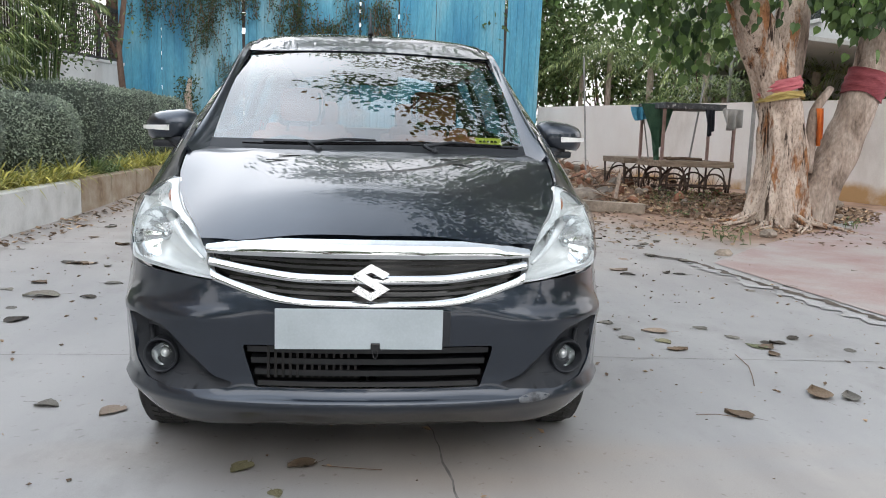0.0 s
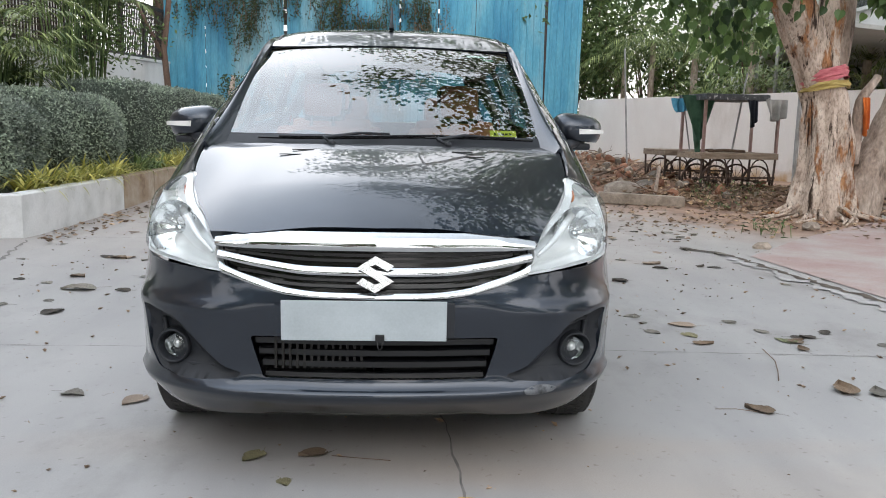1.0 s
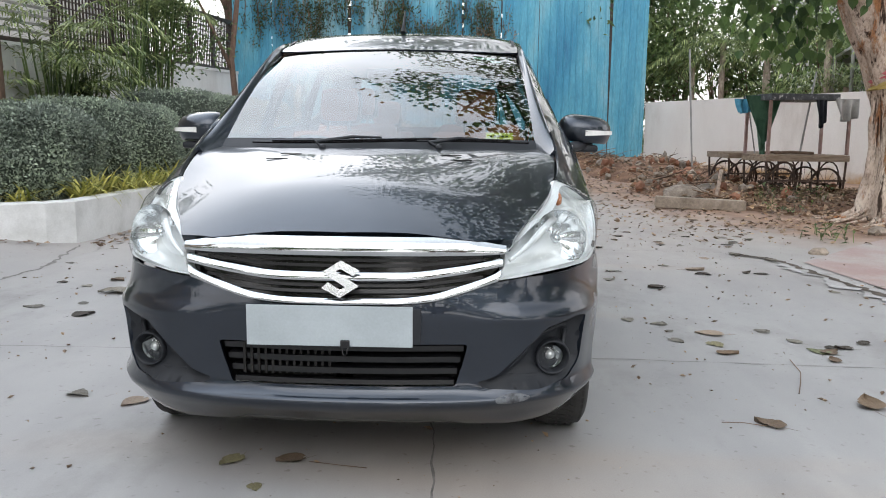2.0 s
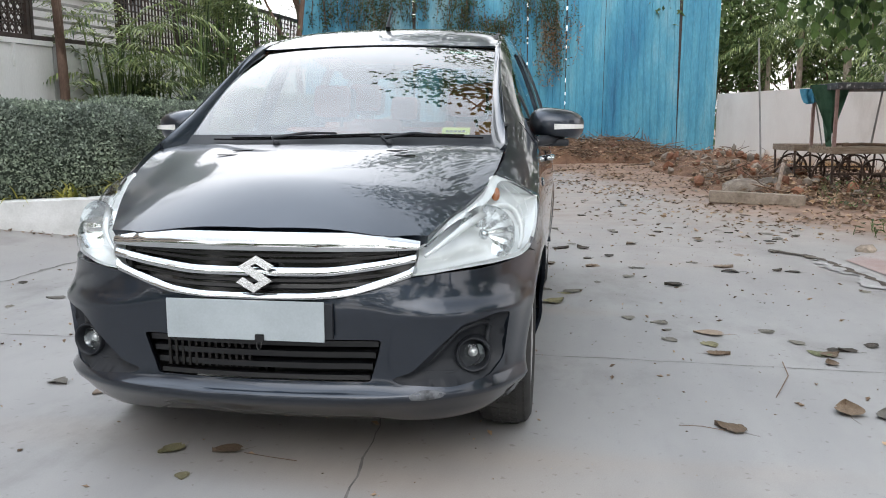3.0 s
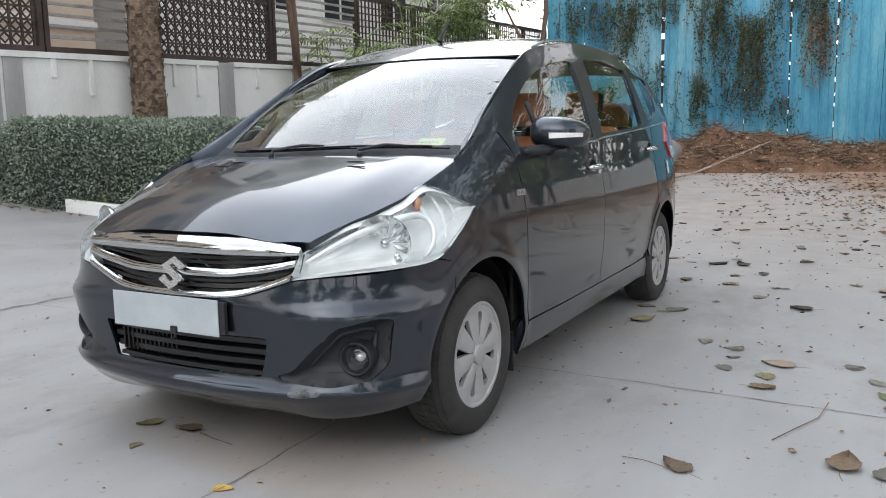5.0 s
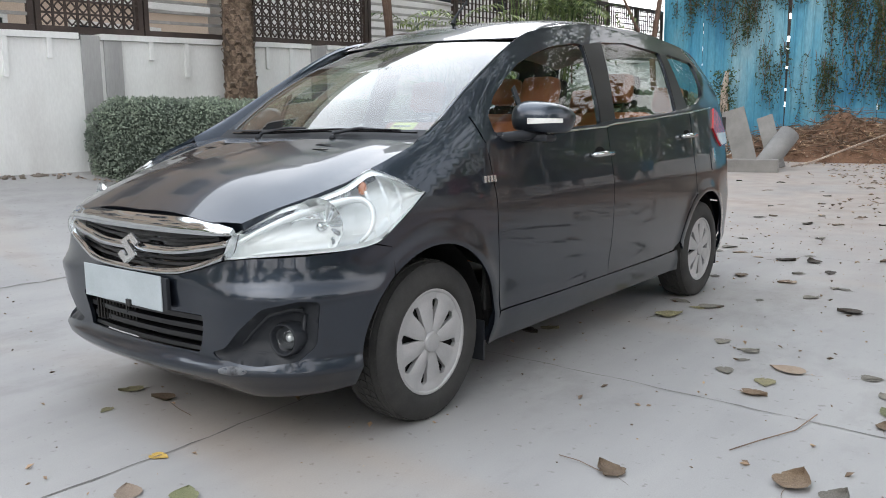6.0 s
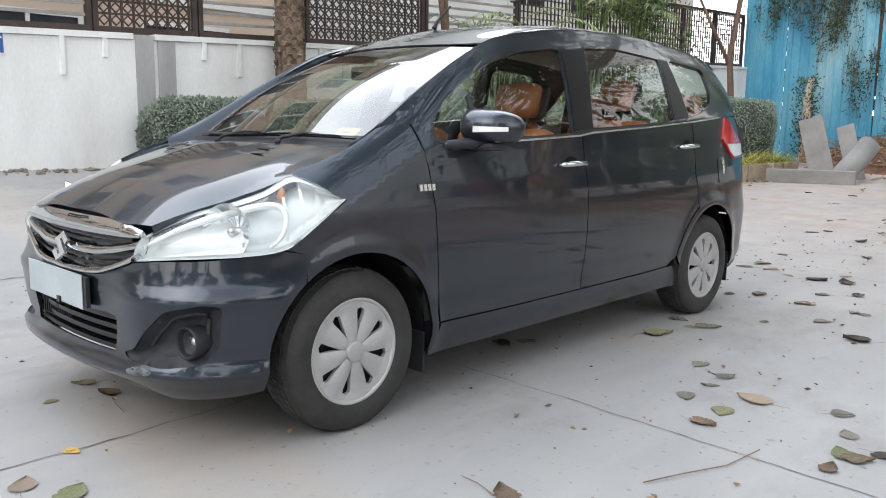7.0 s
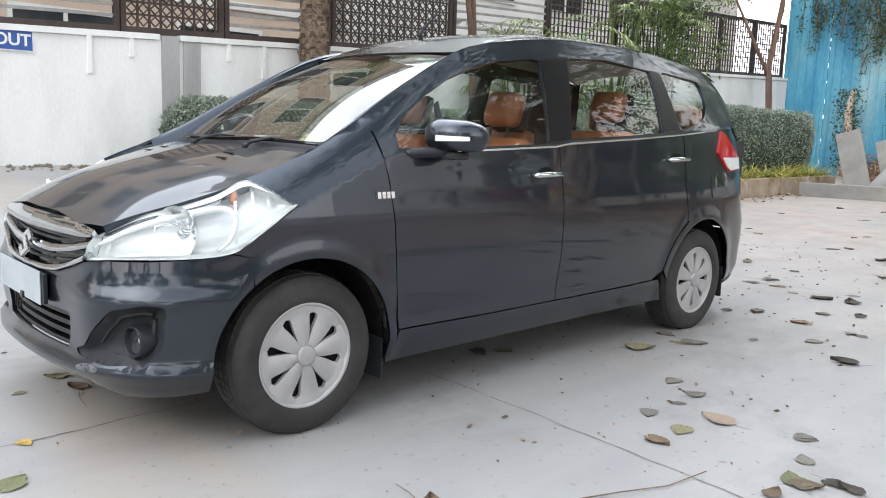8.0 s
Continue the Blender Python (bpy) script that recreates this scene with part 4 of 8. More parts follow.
# a raised rib runs round inside each recess
FOG_MID = (ux(0.648), 0.425)
for s in (1, -1):
    bm = bmesh.new()
    rib = [shell(FOG_MID[0] + (u - FOG_MID[0]) * 0.70, FOG_MID[1] + (z - FOG_MID[1]) * 0.70, -0.046) for u, z in FOG]
    rib = [Vector((s * p.x, p.y, p.z)) for p in rib[3:] + rib[:1]]
    tube(bm, rib, 0.009, 8)
    part("bezel_rib", bm, M["trim"], car, "", True)


def lamp_at(name, s, at, way, r, parent, label):
    m = Matrix.Translation(at) @ Vector(way).to_track_quat("Z", "Y").to_matrix().to_4x4()
    bm = bmesh.new()
    lathe(bm, [(r * 1.62, -0.05), (r * 1.56, 0.014), (r * 1.48, 0.024), (r * 1.38, 0.024), (r * 1.30, 0.016), (r * 1.16, -0.006), (r * 1.08, -0.03)], 32, m)
    ring = part("housing", bm, M["trim"], parent, label, True)
    bm = bmesh.new()
    lathe(bm, [(r * 1.07, -0.002), (r * 0.9, -0.02), (r * 0.5, -0.035), (0.004, -0.04)], 28, m)
    part("reflector", bm, M["chrome"], ring, "", True)
    bm = bmesh.new()
    lathe(bm, [(r * 0.46, -0.034), (r * 0.44, -0.014), (r * 0.25, -0.006), (0.001, -0.004)], 16, m)
    part("bulb", bm, M["reflector_bright"], ring, "", True)
    bm = bmesh.new()
    lathe(bm, [(r * 1.08, -0.003), (r * 0.85, 0.004), (r * 0.5, 0.008), (0.001, 0.010)], 28, m)
    part("lens", bm, M["lamp_glass"], ring, "", True)


for s in (1, -1):
    lamp_at("fog_lamp", s, (s * 0.645, -0.565, 0.410), (s * 0.18, -1, 0.02), 0.036, car, "round fog lamp in a black surround")

M["fin_grey"] = surface("dull_radiator_fin", [(0.3, (0.007, 0.0065, 0.006)), (0.7, (0.016, 0.015, 0.014))], 30, 0.6, 0.3)
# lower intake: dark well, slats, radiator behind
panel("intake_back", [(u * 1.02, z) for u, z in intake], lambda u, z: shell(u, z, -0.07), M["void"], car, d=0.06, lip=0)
for z, hgt in ((0.458, 0.018), (0.422, 0.018), (0.385, 0.018), (0.350, 0.014)):
    w = ux(0.383 - (0.475 - z) * 0.27)
    panel("intake_slat", [(-w, z - hgt / 2), (w, z - hgt / 2), (w, z + hgt / 2), (-w, z + hgt / 2)], lambda u, z: shell(u, z, -0.016), M["slat_black"], car, d=0.04, lip=0.04)
for k in range(13):
    x = -0.31 + 0.022 * k
    part("radiator_fin", boxed(x, x + 0.008, -0.685, -0.675, 0.37, 0.475), M["fin_grey"], car)

# grille: black well, thin fins, chrome bars following the nose
grille_poly = [(ux(0.515), 0.752), (ux(0.50), 0.69), (ux(0.478), 0.668), (ux(0.36), 0.63), (ux(0.27), 0.608), (0.0, 0.598), (-ux(0.27), 0.608), (-ux(0.36), 0.63), (-ux(0.478), 0.668), (-ux(0.50), 0.69), (-ux(0.515), 0.752), (-ux(0.42), 0.785), (0, 0.79), (ux(0.42), 0.785)]
panel("grille_back", grille_poly, lambda u, z: shell(u, z, -0.035), M["gloss_black"], car, d=0.06, lip=0)


def bar(name, lo, hi, mat, proud, label="", d=0.03, lip=0.03, tilt=0.0):
    """A bar across the nose between two lines of (x, z), given for one half."""
    def run(line):
        xs, zs = [ux(x) for x, z in line], [z for x, z in line]
        return [(float(u), smooth_interp(float(u), xs, zs)) for u in np.linspace(0, xs[-1], 26)]
    lower, upper = run(lo), run(hi)
    poly = [(-u, z) for u, z in lower[:0:-1]] + lower + upper[::-1] + [(-u, z) for u, z in upper[1:]]

    def crown(u, z):
        # rounded across: it faces up at the head and down at the foot
        a = float(np.interp(abs(u), [p[0] for p in lower], [p[1] for p in lower]))
        b = float(np.interp(abs(u), [p[0] for p in upper], [p[1] for p in upper]))
        t = 2 * (z - a) / max(0.004, b - a) - 1
        return shell(u, z, proud + tilt * (b - a) * (0.75 - (t + 0.35) ** 2 * 0.6))
    return panel(name, poly, crown, mat, car, d=d, lip=lip, label=label)


bar("grille_bar", [(0, 0.742), (0.25, 0.742), (0.42, 0.744), (0.505, 0.748)], [(0, 0.797), (0.25, 0.796), (0.40, 0.793), (0.425, 0.786), (0.512, 0.772)], M["chrome"], 0.010, "broad polished chrome bar", 0.011, tilt=0.30)
bar("grille_bar", [(0, 0.666), (0.2, 0.668), (0.35, 0.684), (0.495, 0.712)], [(0, 0.692), (0.2, 0.694), (0.35, 0.711), (0.497, 0.738)], M["chrome"], 0.006, "polished chrome bar", 0.0065, tilt=0.32)
bar("grille_bar", [(0, 0.597), (0.16, 0.599), (0.27, 0.608), (0.36, 0.629), (0.478, 0.667)], [(0, 0.615), (0.16, 0.617), (0.27, 0.627), (0.36, 0.650), (0.474, 0.690), (0.492, 0.705)], M["chrome"], 0.008, "polished chrome lower bar", 0.006, tilt=0.3)
for z0, lift in ((0.725, 0.012), (0.708, 0.02), (0.650, 0.025), (0.632, 0.022)):
    bar("grille_fin", [(0, z0 - 0.005), (0.2, z0 - 0.003), (0.44, z0 + lift - 0.004)], [(0, z0 + 0.004), (0.2, z0 + 0.006), (0.44, z0 + lift + 0.004)], M["slat_black"], -0.012, "", 0.03, 0.02)

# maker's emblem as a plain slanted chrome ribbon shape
def emblem():
    h, w = 0.056, 0.056
    left = [(0, h), (w, 0.027), (w * 0.66, 0.010), (0.0, 0.031), (-0.016, 0.024), (w, -0.020), (0, -h), (-w, -0.027), (-w * 0.66, -0.010), (0.0, -0.031), (0.016, -0.024), (-w, 0.020)]
    bm = bmesh.new()
    f = bm.faces.new([bm.verts.new((x, 0, z)) for x, z in left])
    r = bmesh.ops.inset_region(bm, faces=[f], thickness=0.004, depth=0.0)
    ext = bmesh.ops.extrude_face_region(bm, geom=[f])
    top = [v for v in ext["geom"] if isinstance(v, bmesh.types.BMVert)]
    bmesh.ops.recalc_face_normals(bm, faces=bm.faces)
    for v in top:
        v.co.y -= 0.010
    full = bmesh.ops.extrude_edge_only(bm, edges=[e for e in bm.edges if e.is_boundary])
    for v in full["geom"]:
        if isinstance(v, bmesh.types.BMVert):
            v.co.y += 0.02
    bmesh.ops.recalc_face_normals(bm, faces=bm.faces)
    bmesh.ops.transform(bm, matrix=pose(0, -0.716, 0.672, -17), verts=bm.verts)
    part("emblem", bm, M["satin"], car, "chrome emblem")


emblem()
part("notch_badge", boxed(-0.012, 0.012, -0.688, -0.684, 0.765, 0.785, 0.001), M["slat"], car)

# number plate left blank, held by a black clip
plate = bmesh.new()
box(plate, -0.281, 0.218, -0.742, -0.738, 0.474, 0.597, 0.0015)
number_plate = part("number_plate", plate, M["plate_grey"], car, "blank pale grey number plate")
part("plate_bracket", boxed(-0.262, 0.242, -0.737, -0.722, 0.482, 0.590, 0.002), M["trim"], car)
clip = bmesh.new()
box(clip, 0.002, 0.030, -0.750, -0.736, 0.470, 0.494, 0.003)
tube(clip, [(0.008, -0.748, 0.472), (0.010, -0.752, 0.455), (0.016, -0.753, 0.448), (0.022, -0.752, 0.455), (0.024, -0.748, 0.472)], 0.0016, 6)
part("clip", clip, M["gloss_black"], number_plate)


# bonnet
HOOD_Y = [-0.70, -0.66, -0.60, -0.5, -0.35, -0.2, -0.05, 0.10, 0.25]
HOOD_Z = [0.788, 0.812, 0.846, 0.893, 0.938, 0.978, 1.012, 1.040, 1.062]

HOOD_FIT = np.polyfit(HOOD_Y, HOOD_Z, 4)
FALL_FIT = np.polyfit([-0.70, -0.55, -0.4, -0.2, 0.0, 0.2], [0.060, 0.070, 0.06, 0.035, 0.012, 0.004], 3)


def hood(x, y):
    t = abs(x) / 0.6
    fall = float(np.polyval(FALL_FIT, min(0.2, y)))
    ridge = 0.003 * math.exp(-((abs(x) - 0.47) / 0.07) ** 2) * step01(-0.6, -0.2, y)
    return Vector((x, y, float(np.polyval(HOOD_FIT, y)) - fall * t ** 2.2 + ridge + 0.018 * (1 - min(1.0, t) ** 2) * step01(-0.66, -0.38, y)))


hood_half = [(0.0, -0.668), (0.2, -0.660), (0.36, -0.662), (0.405, -0.658), (0.44, -0.645), (0.514, -0.622), (0.558, -0.514), (0.602, -0.41), (0.648, -0.28), (0.678, -0.13), (0.688, 0.0), (0.690, 0.07), (0.60, 0.105), (0.45, 0.075), (0.2, 0.035)]
hood_poly = hood_half + [(0.0, 0.03)] + [(-x, y) for x, y in hood_half[:0:-1]]
bonnet = panel("bonnet", hood_poly, hood, M["paint"], car, d=0.035, lip=0.045, label="glossy dark grey bonnet")
for s in (1, -1):
    for x0, y0 in ((0.30, -0.045), (0.34, -0.10)):
        m = Matrix.Translation(hood(s * x0, y0) + Vector((0, 0, 0.001))) @ Matrix.Rotation(radians(12), 4, "X")
        part("washer_slot", boxed(-0.04, 0.04, -0.005, 0.005, 0, 0.002, 0.001, m), M["void"], bonnet)

# cowl and wipers
def cowl(a, b):
    # a: x, b: 0 front .. 1 back
    return Vector((a, 0.03 + 0.062 * (a / 0.66) ** 2 + b * 0.11, 1.018 + 0.012 * (a / 0.66) ** 2 + 0.022 * b))


panel("cowl", [(-0.66, -0.05), (0.66, -0.05), (0.66, 1.0), (-0.66, 1.0)], cowl, M["trim"], car, d=0.07, lip=0.0)


# windscreen and roof
def screen(x, s):
    h = 0.648 - 0.055 * s
    t = x / h
    return Vector((x, 0.085 + 0.82 * s + (0.065 + 0.01 * s) * t * t, 1.028 + 0.530 * s - 0.058 * s * s - 0.018 * s * t * t + 0.028 * math.sin(math.pi * s)))


windscreen = panel("windscreen", [(-0.638, 0.0), (0.638, 0.0), (0.584, 1.0), (-0.584, 1.0)], screen, M["screen_glass"], car, d=0.05, lip=0.0, label="windscreen glass reflecting sky and foliage")
windscreen.visible_shadow = False
for a, b, c, d in (((-0.645, -0.01), (-0.630, 0.02), (-0.580, 0.985), (-0.592, 1.01)), ((0.645, -0.01), (0.592, 1.01), (0.580, 0.985), (0.630, 0.02)), ((-0.59, 0.985), (0.59, 0.985), (0.592, 1.01), (-0.592, 1.01))):
    panel("screen_border", [a, b, c, d], lambda x, s: screen(x, s) + Vector((0, 0.002, -0.004)), M["gloss_black"], windscreen, d=0.06, lip=0)


# black band along the foot of the glass, over which the wipers rest
panel("screen_foot", [(-0.645, -0.015), (0.645, -0.015), (0.634, 0.082), (-0.634, 0.082)], lambda x, s: screen(x, s) + Vector((0, -0.001, 0.003)), M["trim"], windscreen, d=0.05, lip=0, label="black band along the foot of the windscreen")


def pillar_fn(s, b):
    """The front roof pillar: from the windscreen's edge across to the top of the door frame."""
    p = screen(0.630 - 0.054 * s, s)
    q = Vector((eave_x(p.y) - 0.003, p.y, eave(p.y) - 0.003))
    return p.lerp(q, b) + Vector((0.006, -0.006, 0.010)) * math.sin(math.pi * b)


both("front_pillar", [(-0.10, 0.0), (1.03, 0.0), (1.03, 1.0), (-0.10, 1.0)], pillar_fn, M["paint"], car, d=0.05, lip=0.02, flip=True)
M["sticker_yellow"] = plain("yellow_sticker", (0.62, 0.68, 0.08), 0.5)
M["sticker_green"] = plain("green_sticker", (0.25, 0.55, 0.42), 0.5)
panel("sticker", [(0.43, 0.085), (0.54, 0.085), (0.54, 0.145), (0.43, 0.145)], lambda x, s: screen(x, s) + Vector((0, 0.004, -0.006)), M["sticker_yellow"], windscreen, d=0.05, lip=0, label="yellow paper sticker with a line of print")
for k in range(5):
    panel("print_bar", [(0.445 + 0.016 * k, 0.11), (0.456 + 0.016 * k, 0.11), (0.456 + 0.016 * k, 0.122), (0.445 + 0.016 * k, 0.122)], lambda x, s: screen(x, s) + Vector((0, 0.001, -0.003)), M["gloss_black"], windscreen, d=0.05, lip=0)
panel("sticker", [(0.37, 0.90), (0.47, 0.90), (0.47, 0.93), (0.37, 0.93)], lambda x, s: screen(x, s) + Vector((0, 0.004, -0.006)), M["sticker_green"], windscreen, d=0.05, lip=0, label="small green strip sticker")
panel("sticker", [(0.45, 0.85), (0.50, 0.85), (0.50, 0.88), (0.45, 0.88)], lambda x, s: screen(x, s) + Vector((0, 0.004, -0.006)), M["sticker_green"], windscreen, d=0.05, lip=0, label="small green sticker")

ROOF = ([0.89, 1.0, 1.25, 1.65, 2.1, 2.6, 3.0, 3.25, 3.42], [1.508, 1.548, 1.616, 1.653, 1.662, 1.640, 1.605, 1.57, 1.52])


def roof(x, y):
    t = min(1.0, abs(x) / eave_x(y))
    zc, ze = smooth_interp(y, *ROOF), eave(y)
    return Vector((x, y, zc + (min(ze, zc) - zc) * (0.55 * t ** 2 + 0.45 * t ** 7)))


def roof_fn(a, b):
    # a: share of the half width, b: y at the middle
    w = eave_x(b)
    y = b + 0.075 * a * a * (1 - step01(0.9, 1.6, b))
    p = roof(a * w * 0.998, y)
    # its front edge runs down to the head of the windscreen
    front = 1 - step01(0.85, 1.30, b)
    if front > 0:
        head = roof(a * eave_x(0.895) * 0.998, 0.895 + 0.075 * a * a).z - screen(a * 0.592, 0.995).z - 0.003
        p.z -= front * head * (1 - 0.35 * a ** 6)
    return p


roof_panel = panel("roof", [(-1, 0.893), (1, 0.893), (1, 3.25), (-1, 3.25)], roof_fn, M["paint"], car, d=0.06, lip=0.004, label="dark grey roof with grooves")
panel("roof_header", [(-1, 0.0), (1, 0.0), (1, 1.0), (-1, 1.0)], lambda a, b: (screen(a * 0.592, 0.995) + Vector((0, 0, 0.004))).lerp(roof_fn(a, 0.895), b), M["paint"], roof_panel, d=0.08, lip=0.0)
for s in (1, -1):
    panel("roof_ditch", [(s * 0.93, 1.05), (s * 0.955, 1.05), (s * 0.955, 3.15), (s * 0.93, 3.15)], lambda a, b: roof_fn(a, b) + Vector((0, 0, 0.003)), M["trim"], roof_panel, d=0.05, lip=0)
bm = bmesh.new()
tube(bm, [(0, 1.20, 1.615), (0, 1.22, 1.65), (0.0, 1.32, 1.74)], [0.014, 0.008, 0.004], 8)
part("aerial", bm, M["trim"], roof_panel)


# flanks -----------------------------------------------------------------
FENDER = [(-0.235, 0.690), (-0.292, 0.7055), (-0.22, 0.754), (-0.14, 0.807), (-0.052, 0.862), (-0.10, 0.890), (-0.15, 0.925), (-0.19, eave(-0.19) - 0.006), (-0.1, eave(-0.1) - 0.006), (0.0, eave(0.0) - 0.006), (0.08, eave(0.08) - 0.006), (0.2, eave(0.2) - 0.004), (0.33, 1.14), (0.335, 1.05), (0.352, 0.97), (0.37, 0.80), (0.398, 0.50), (0.412, 0.26), (0.385, 0.20), (0.368, 0.24)]
FENDER += arch(0.0, 0.372, 0.30, 180, 52, 20)
both("fender", U(FENDER), shell, M["paint"], car, d=0.026)
DOOR_F = [(0.4025, 0.50), (0.4195, 0.345), (0.9, 0.342), (1.40, 0.345), (1.412, 0.60), (1.405, 0.95), (1.400, belt(1.40) - 0.012), (0.9, belt(0.9) - 0.012), (0.45, belt(0.45) - 0.012), (0.3405, 1.045), (0.357, 0.97), (0.375, 0.80)]
front_door = both("front_door", U(DOOR_F), shell, M["paint"], car, d=0.04)
DOOR_R = [(1.4045, 0.345), (2.02, 0.352), (2.24, 0.358)] + arch(2.74, 0.42, 0.30, 14, 62, 8) + [(2.50, 0.86), (2.515, 1.0), (2.505, belt(2.5) - 0.012), (2.0, belt(2.0) - 0.012), (1.4045, belt(1.41) - 0.012), (1.4095, 0.95), (1.4165, 0.6)]
both("rear_door", U(DOOR_R), shell, M["paint"], car, d=0.04)
QUARTER = arch(2.74, 0.372, 0.30, 8, 180, 24) + [(3.115, 0.26), (3.25, 0.26), (3.40, 0.28), (3.45, 0.5), (3.45, 0.9), (3.40, 0.95), (3.25, 0.97), (3.165, 1.16), (3.13, 1.195), (2.95, 1.192), (2.515, belt(2.515) - 0.010), (2.523, 1.0), (2.51, 0.86)] + arch(2.74, 0.412, 0.30, 62, 14, 8)
both("rear_quarter", U(QUARTER), shell, M["paint"], car, d=0.035)
SILL = [(0.39, 0.205), (2.36, 0.225), (2.32, 0.30), (2.30, 0.352), (2.0, 0.344), (0.9, 0.336), (0.425, 0.338)]
both("sill", U(SILL), shell, M["paint"], car, d=0.05, lip=0.04)
FUEL = rounded([(2.80, 0.80), (2.95, 0.80), (2.95, 0.945), (2.80, 0.945)], 0.02)
panel("fuel_flap", U(FUEL), lambda u, z: shell(u, z, 0.004), M["paint"], car, d=0.03, lip=0.006)
panel("badge", U([(2.86, 0.85), (2.885, 0.85), (2.885, 0.935), (2.86, 0.935)]), lambda u, z: shell(u, z, 0.008), M["chrome"], car, d=0.03, lip=0.005)
fb = panel("badge", U([(0.285, 0.872), (0.385, 0.872), (0.385, 0.905), (0.285, 0.905)]), lambda u, z: shell(u, z, 0.002), M["paint"], car, d=0.03, lip=0.003, label="small chrome-lettered badge")
for k in range(4):
    y0 = 0.293 + 0.022 * k
    panel("letter_bar", U([(y0, 0.876), (y0 + 0.016, 0.876), (y0 + 0.016, 0.901), (y0, 0.901)]), lambda u, z: shell(u, z, 0.006), M["satin"], fb, d=0.03, lip=0.003)

# greenhouse: painted frame with three openings, black pillars, chrome belt line
def lift(y, k):
    return belt(y) + (eave(y) - belt(y)) * k


frame_poly = [(0.345, belt(0.345) - 0.0)] + [(y, belt(y) - 0.008) for y in (0.6, 0.9, 1.3, 1.5, 2.0, 2.25, 2.5, 2.95)] + [(3.13, 1.20), (3.20, 1.30), (3.25, 1.42), (3.27, eave(3.27) - 0.004)]
frame_poly += [(y, eave(y) - 0.001) for y in (3.1, 2.9, 2.7, 2.4, 2.1, 1.8, 1.5, 1.23, 1.1, 0.97, 0.87, 0.773, 0.68, 0.6, 0.5, 0.4, 0.3, 0.2)] + [(0.34, 1.13)]
WIN_F = rounded([(0.425, 1.066), (0.9, 1.078), (1.30, 1.094), (1.335, 1.102), (1.388, 1.484), (1.33, 1.488), (1.1, 1.457), (0.93, 1.414), (0.79, 1.362), (0.655, 1.290), (0.53, 1.212), (0.435, 1.13)], 0.012)
WIN_R = rounded([(1.50, 1.118), (1.9, 1.138), (2.295, 1.163), (2.315, 1.50), (1.9, 1.528), (1.60, 1.510)], 0.018)
WIN_Q = rounded([(2.49, 1.183), (2.66, 1.212), (2.79, 1.258), (2.855, 1.33), (2.875, 1.45), (2.85, 1.474), (2.46, 1.502), (2.42, 1.485)], 0.025)
side_frame = both("side_frame", U(frame_poly), shell, M["paint"], car, holes=[U(WIN_F), U(WIN_R), U(WIN_Q)], d=0.03, lip=0.02)
for nm, w in (("front_window", WIN_F), ("rear_window", WIN_R), ("quarter_window", WIN_Q)):
    for mir in (False, True):
        g = panel(nm, U(w), lambda u, z: shell(u, z, -0.008), M["car_glass"], car, d=0.06, lip=0.0, mirror=mir, label="tinted side window glass")
        g.visible_shadow = False
both("pillar_trim", U([(1.342, belt(1.342) + 0.012), (1.494, belt(1.494) + 0.012), (1.592, 1.512), (1.396, 1.484)]), lambda u, z: shell(u, z, 0.003), M["pillar_black"], car, d=0.05, lip=0.006)
both("pillar_trim", U([(2.303, belt(2.303) + 0.014), (2.48, belt(2.48) + 0.012), (2.412, 1.498), (2.323, 1.503)]), lambda u, z: shell(u, z, 0.003), M["pillar_black"], car, d=0.05, lip=0.006)
both("pillar_trim", U([(0.655, 1.075), (0.68, 1.075), (0.70, 1.265), (0.675, 1.25)]), lambda u, z: shell(u, z, -0.002), M["trim"], car, d=0.05, lip=0.01)
both("seal", U([(0.43, 1.054), (0.9, 1.064), (1.38, 1.083), (1.48, 1.100), (2.0, 1.126), (2.44, 1.158), (2.44, 1.170), (2.0, 1.138), (1.48, 1.112), (1.38, 1.095), (0.9, 1.076), (0.43, 1.066)]), lambda u, z: shell(u, z, 0.003), M["trim"], car, d=0.05, lip=0.006)
both("belt_strip", U([(0.46, 1.050), (0.9, 1.058), (1.38, 1.078), (1.48, 1.092), (2.0, 1.120), (2.52, 1.154), (2.9, 1.186), (2.9, 1.194), (2.52, 1.163), (2.0, 1.129), (1.48, 1.101), (1.38, 1.086), (0.9, 1.067), (0.46, 1.058)]), lambda u, z: shell(u, z, 0.006), M["satin"], car, d=0.05, lip=0.006)

# door handles and mirrors
for y, z in ((1.285, 0.952), (2.42, 1.020)):
    for s in (1, -1):
        p = shell(uy(y), z)
        bm = bmesh.new()
        tube(bm, [(s * (p.x + 0.004), y - 0.095, z - 0.004), (s * (p.x + 0.030), y - 0.075, z), (s * (p.x + 0.034), y, z + 0.003), (s * (p.x + 0.030), y + 0.08, z + 0.002), (s * (p.x + 0.004), y + 0.10, z + 0.002)], [0.010, 0.013, 0.014, 0.013, 0.010], 8)
        part("door_handle", bm, M["chrome"], car, "chrome door handle", True)
        # black ellipsoid: shade of the grip hollow, put in as colour
        bm = bmesh.new()
        bmesh.ops.create_uvsphere(bm, u_segments=16, v_segments=8, radius=1, matrix=Matrix.Translation((s * (p.x - 0.004), y + 0.01, z - 0.004)) @ Matrix.Diagonal((0.006, 0.062, 0.040, 1)))
        part("handle_cup", bm, M["void"], car, "", True)


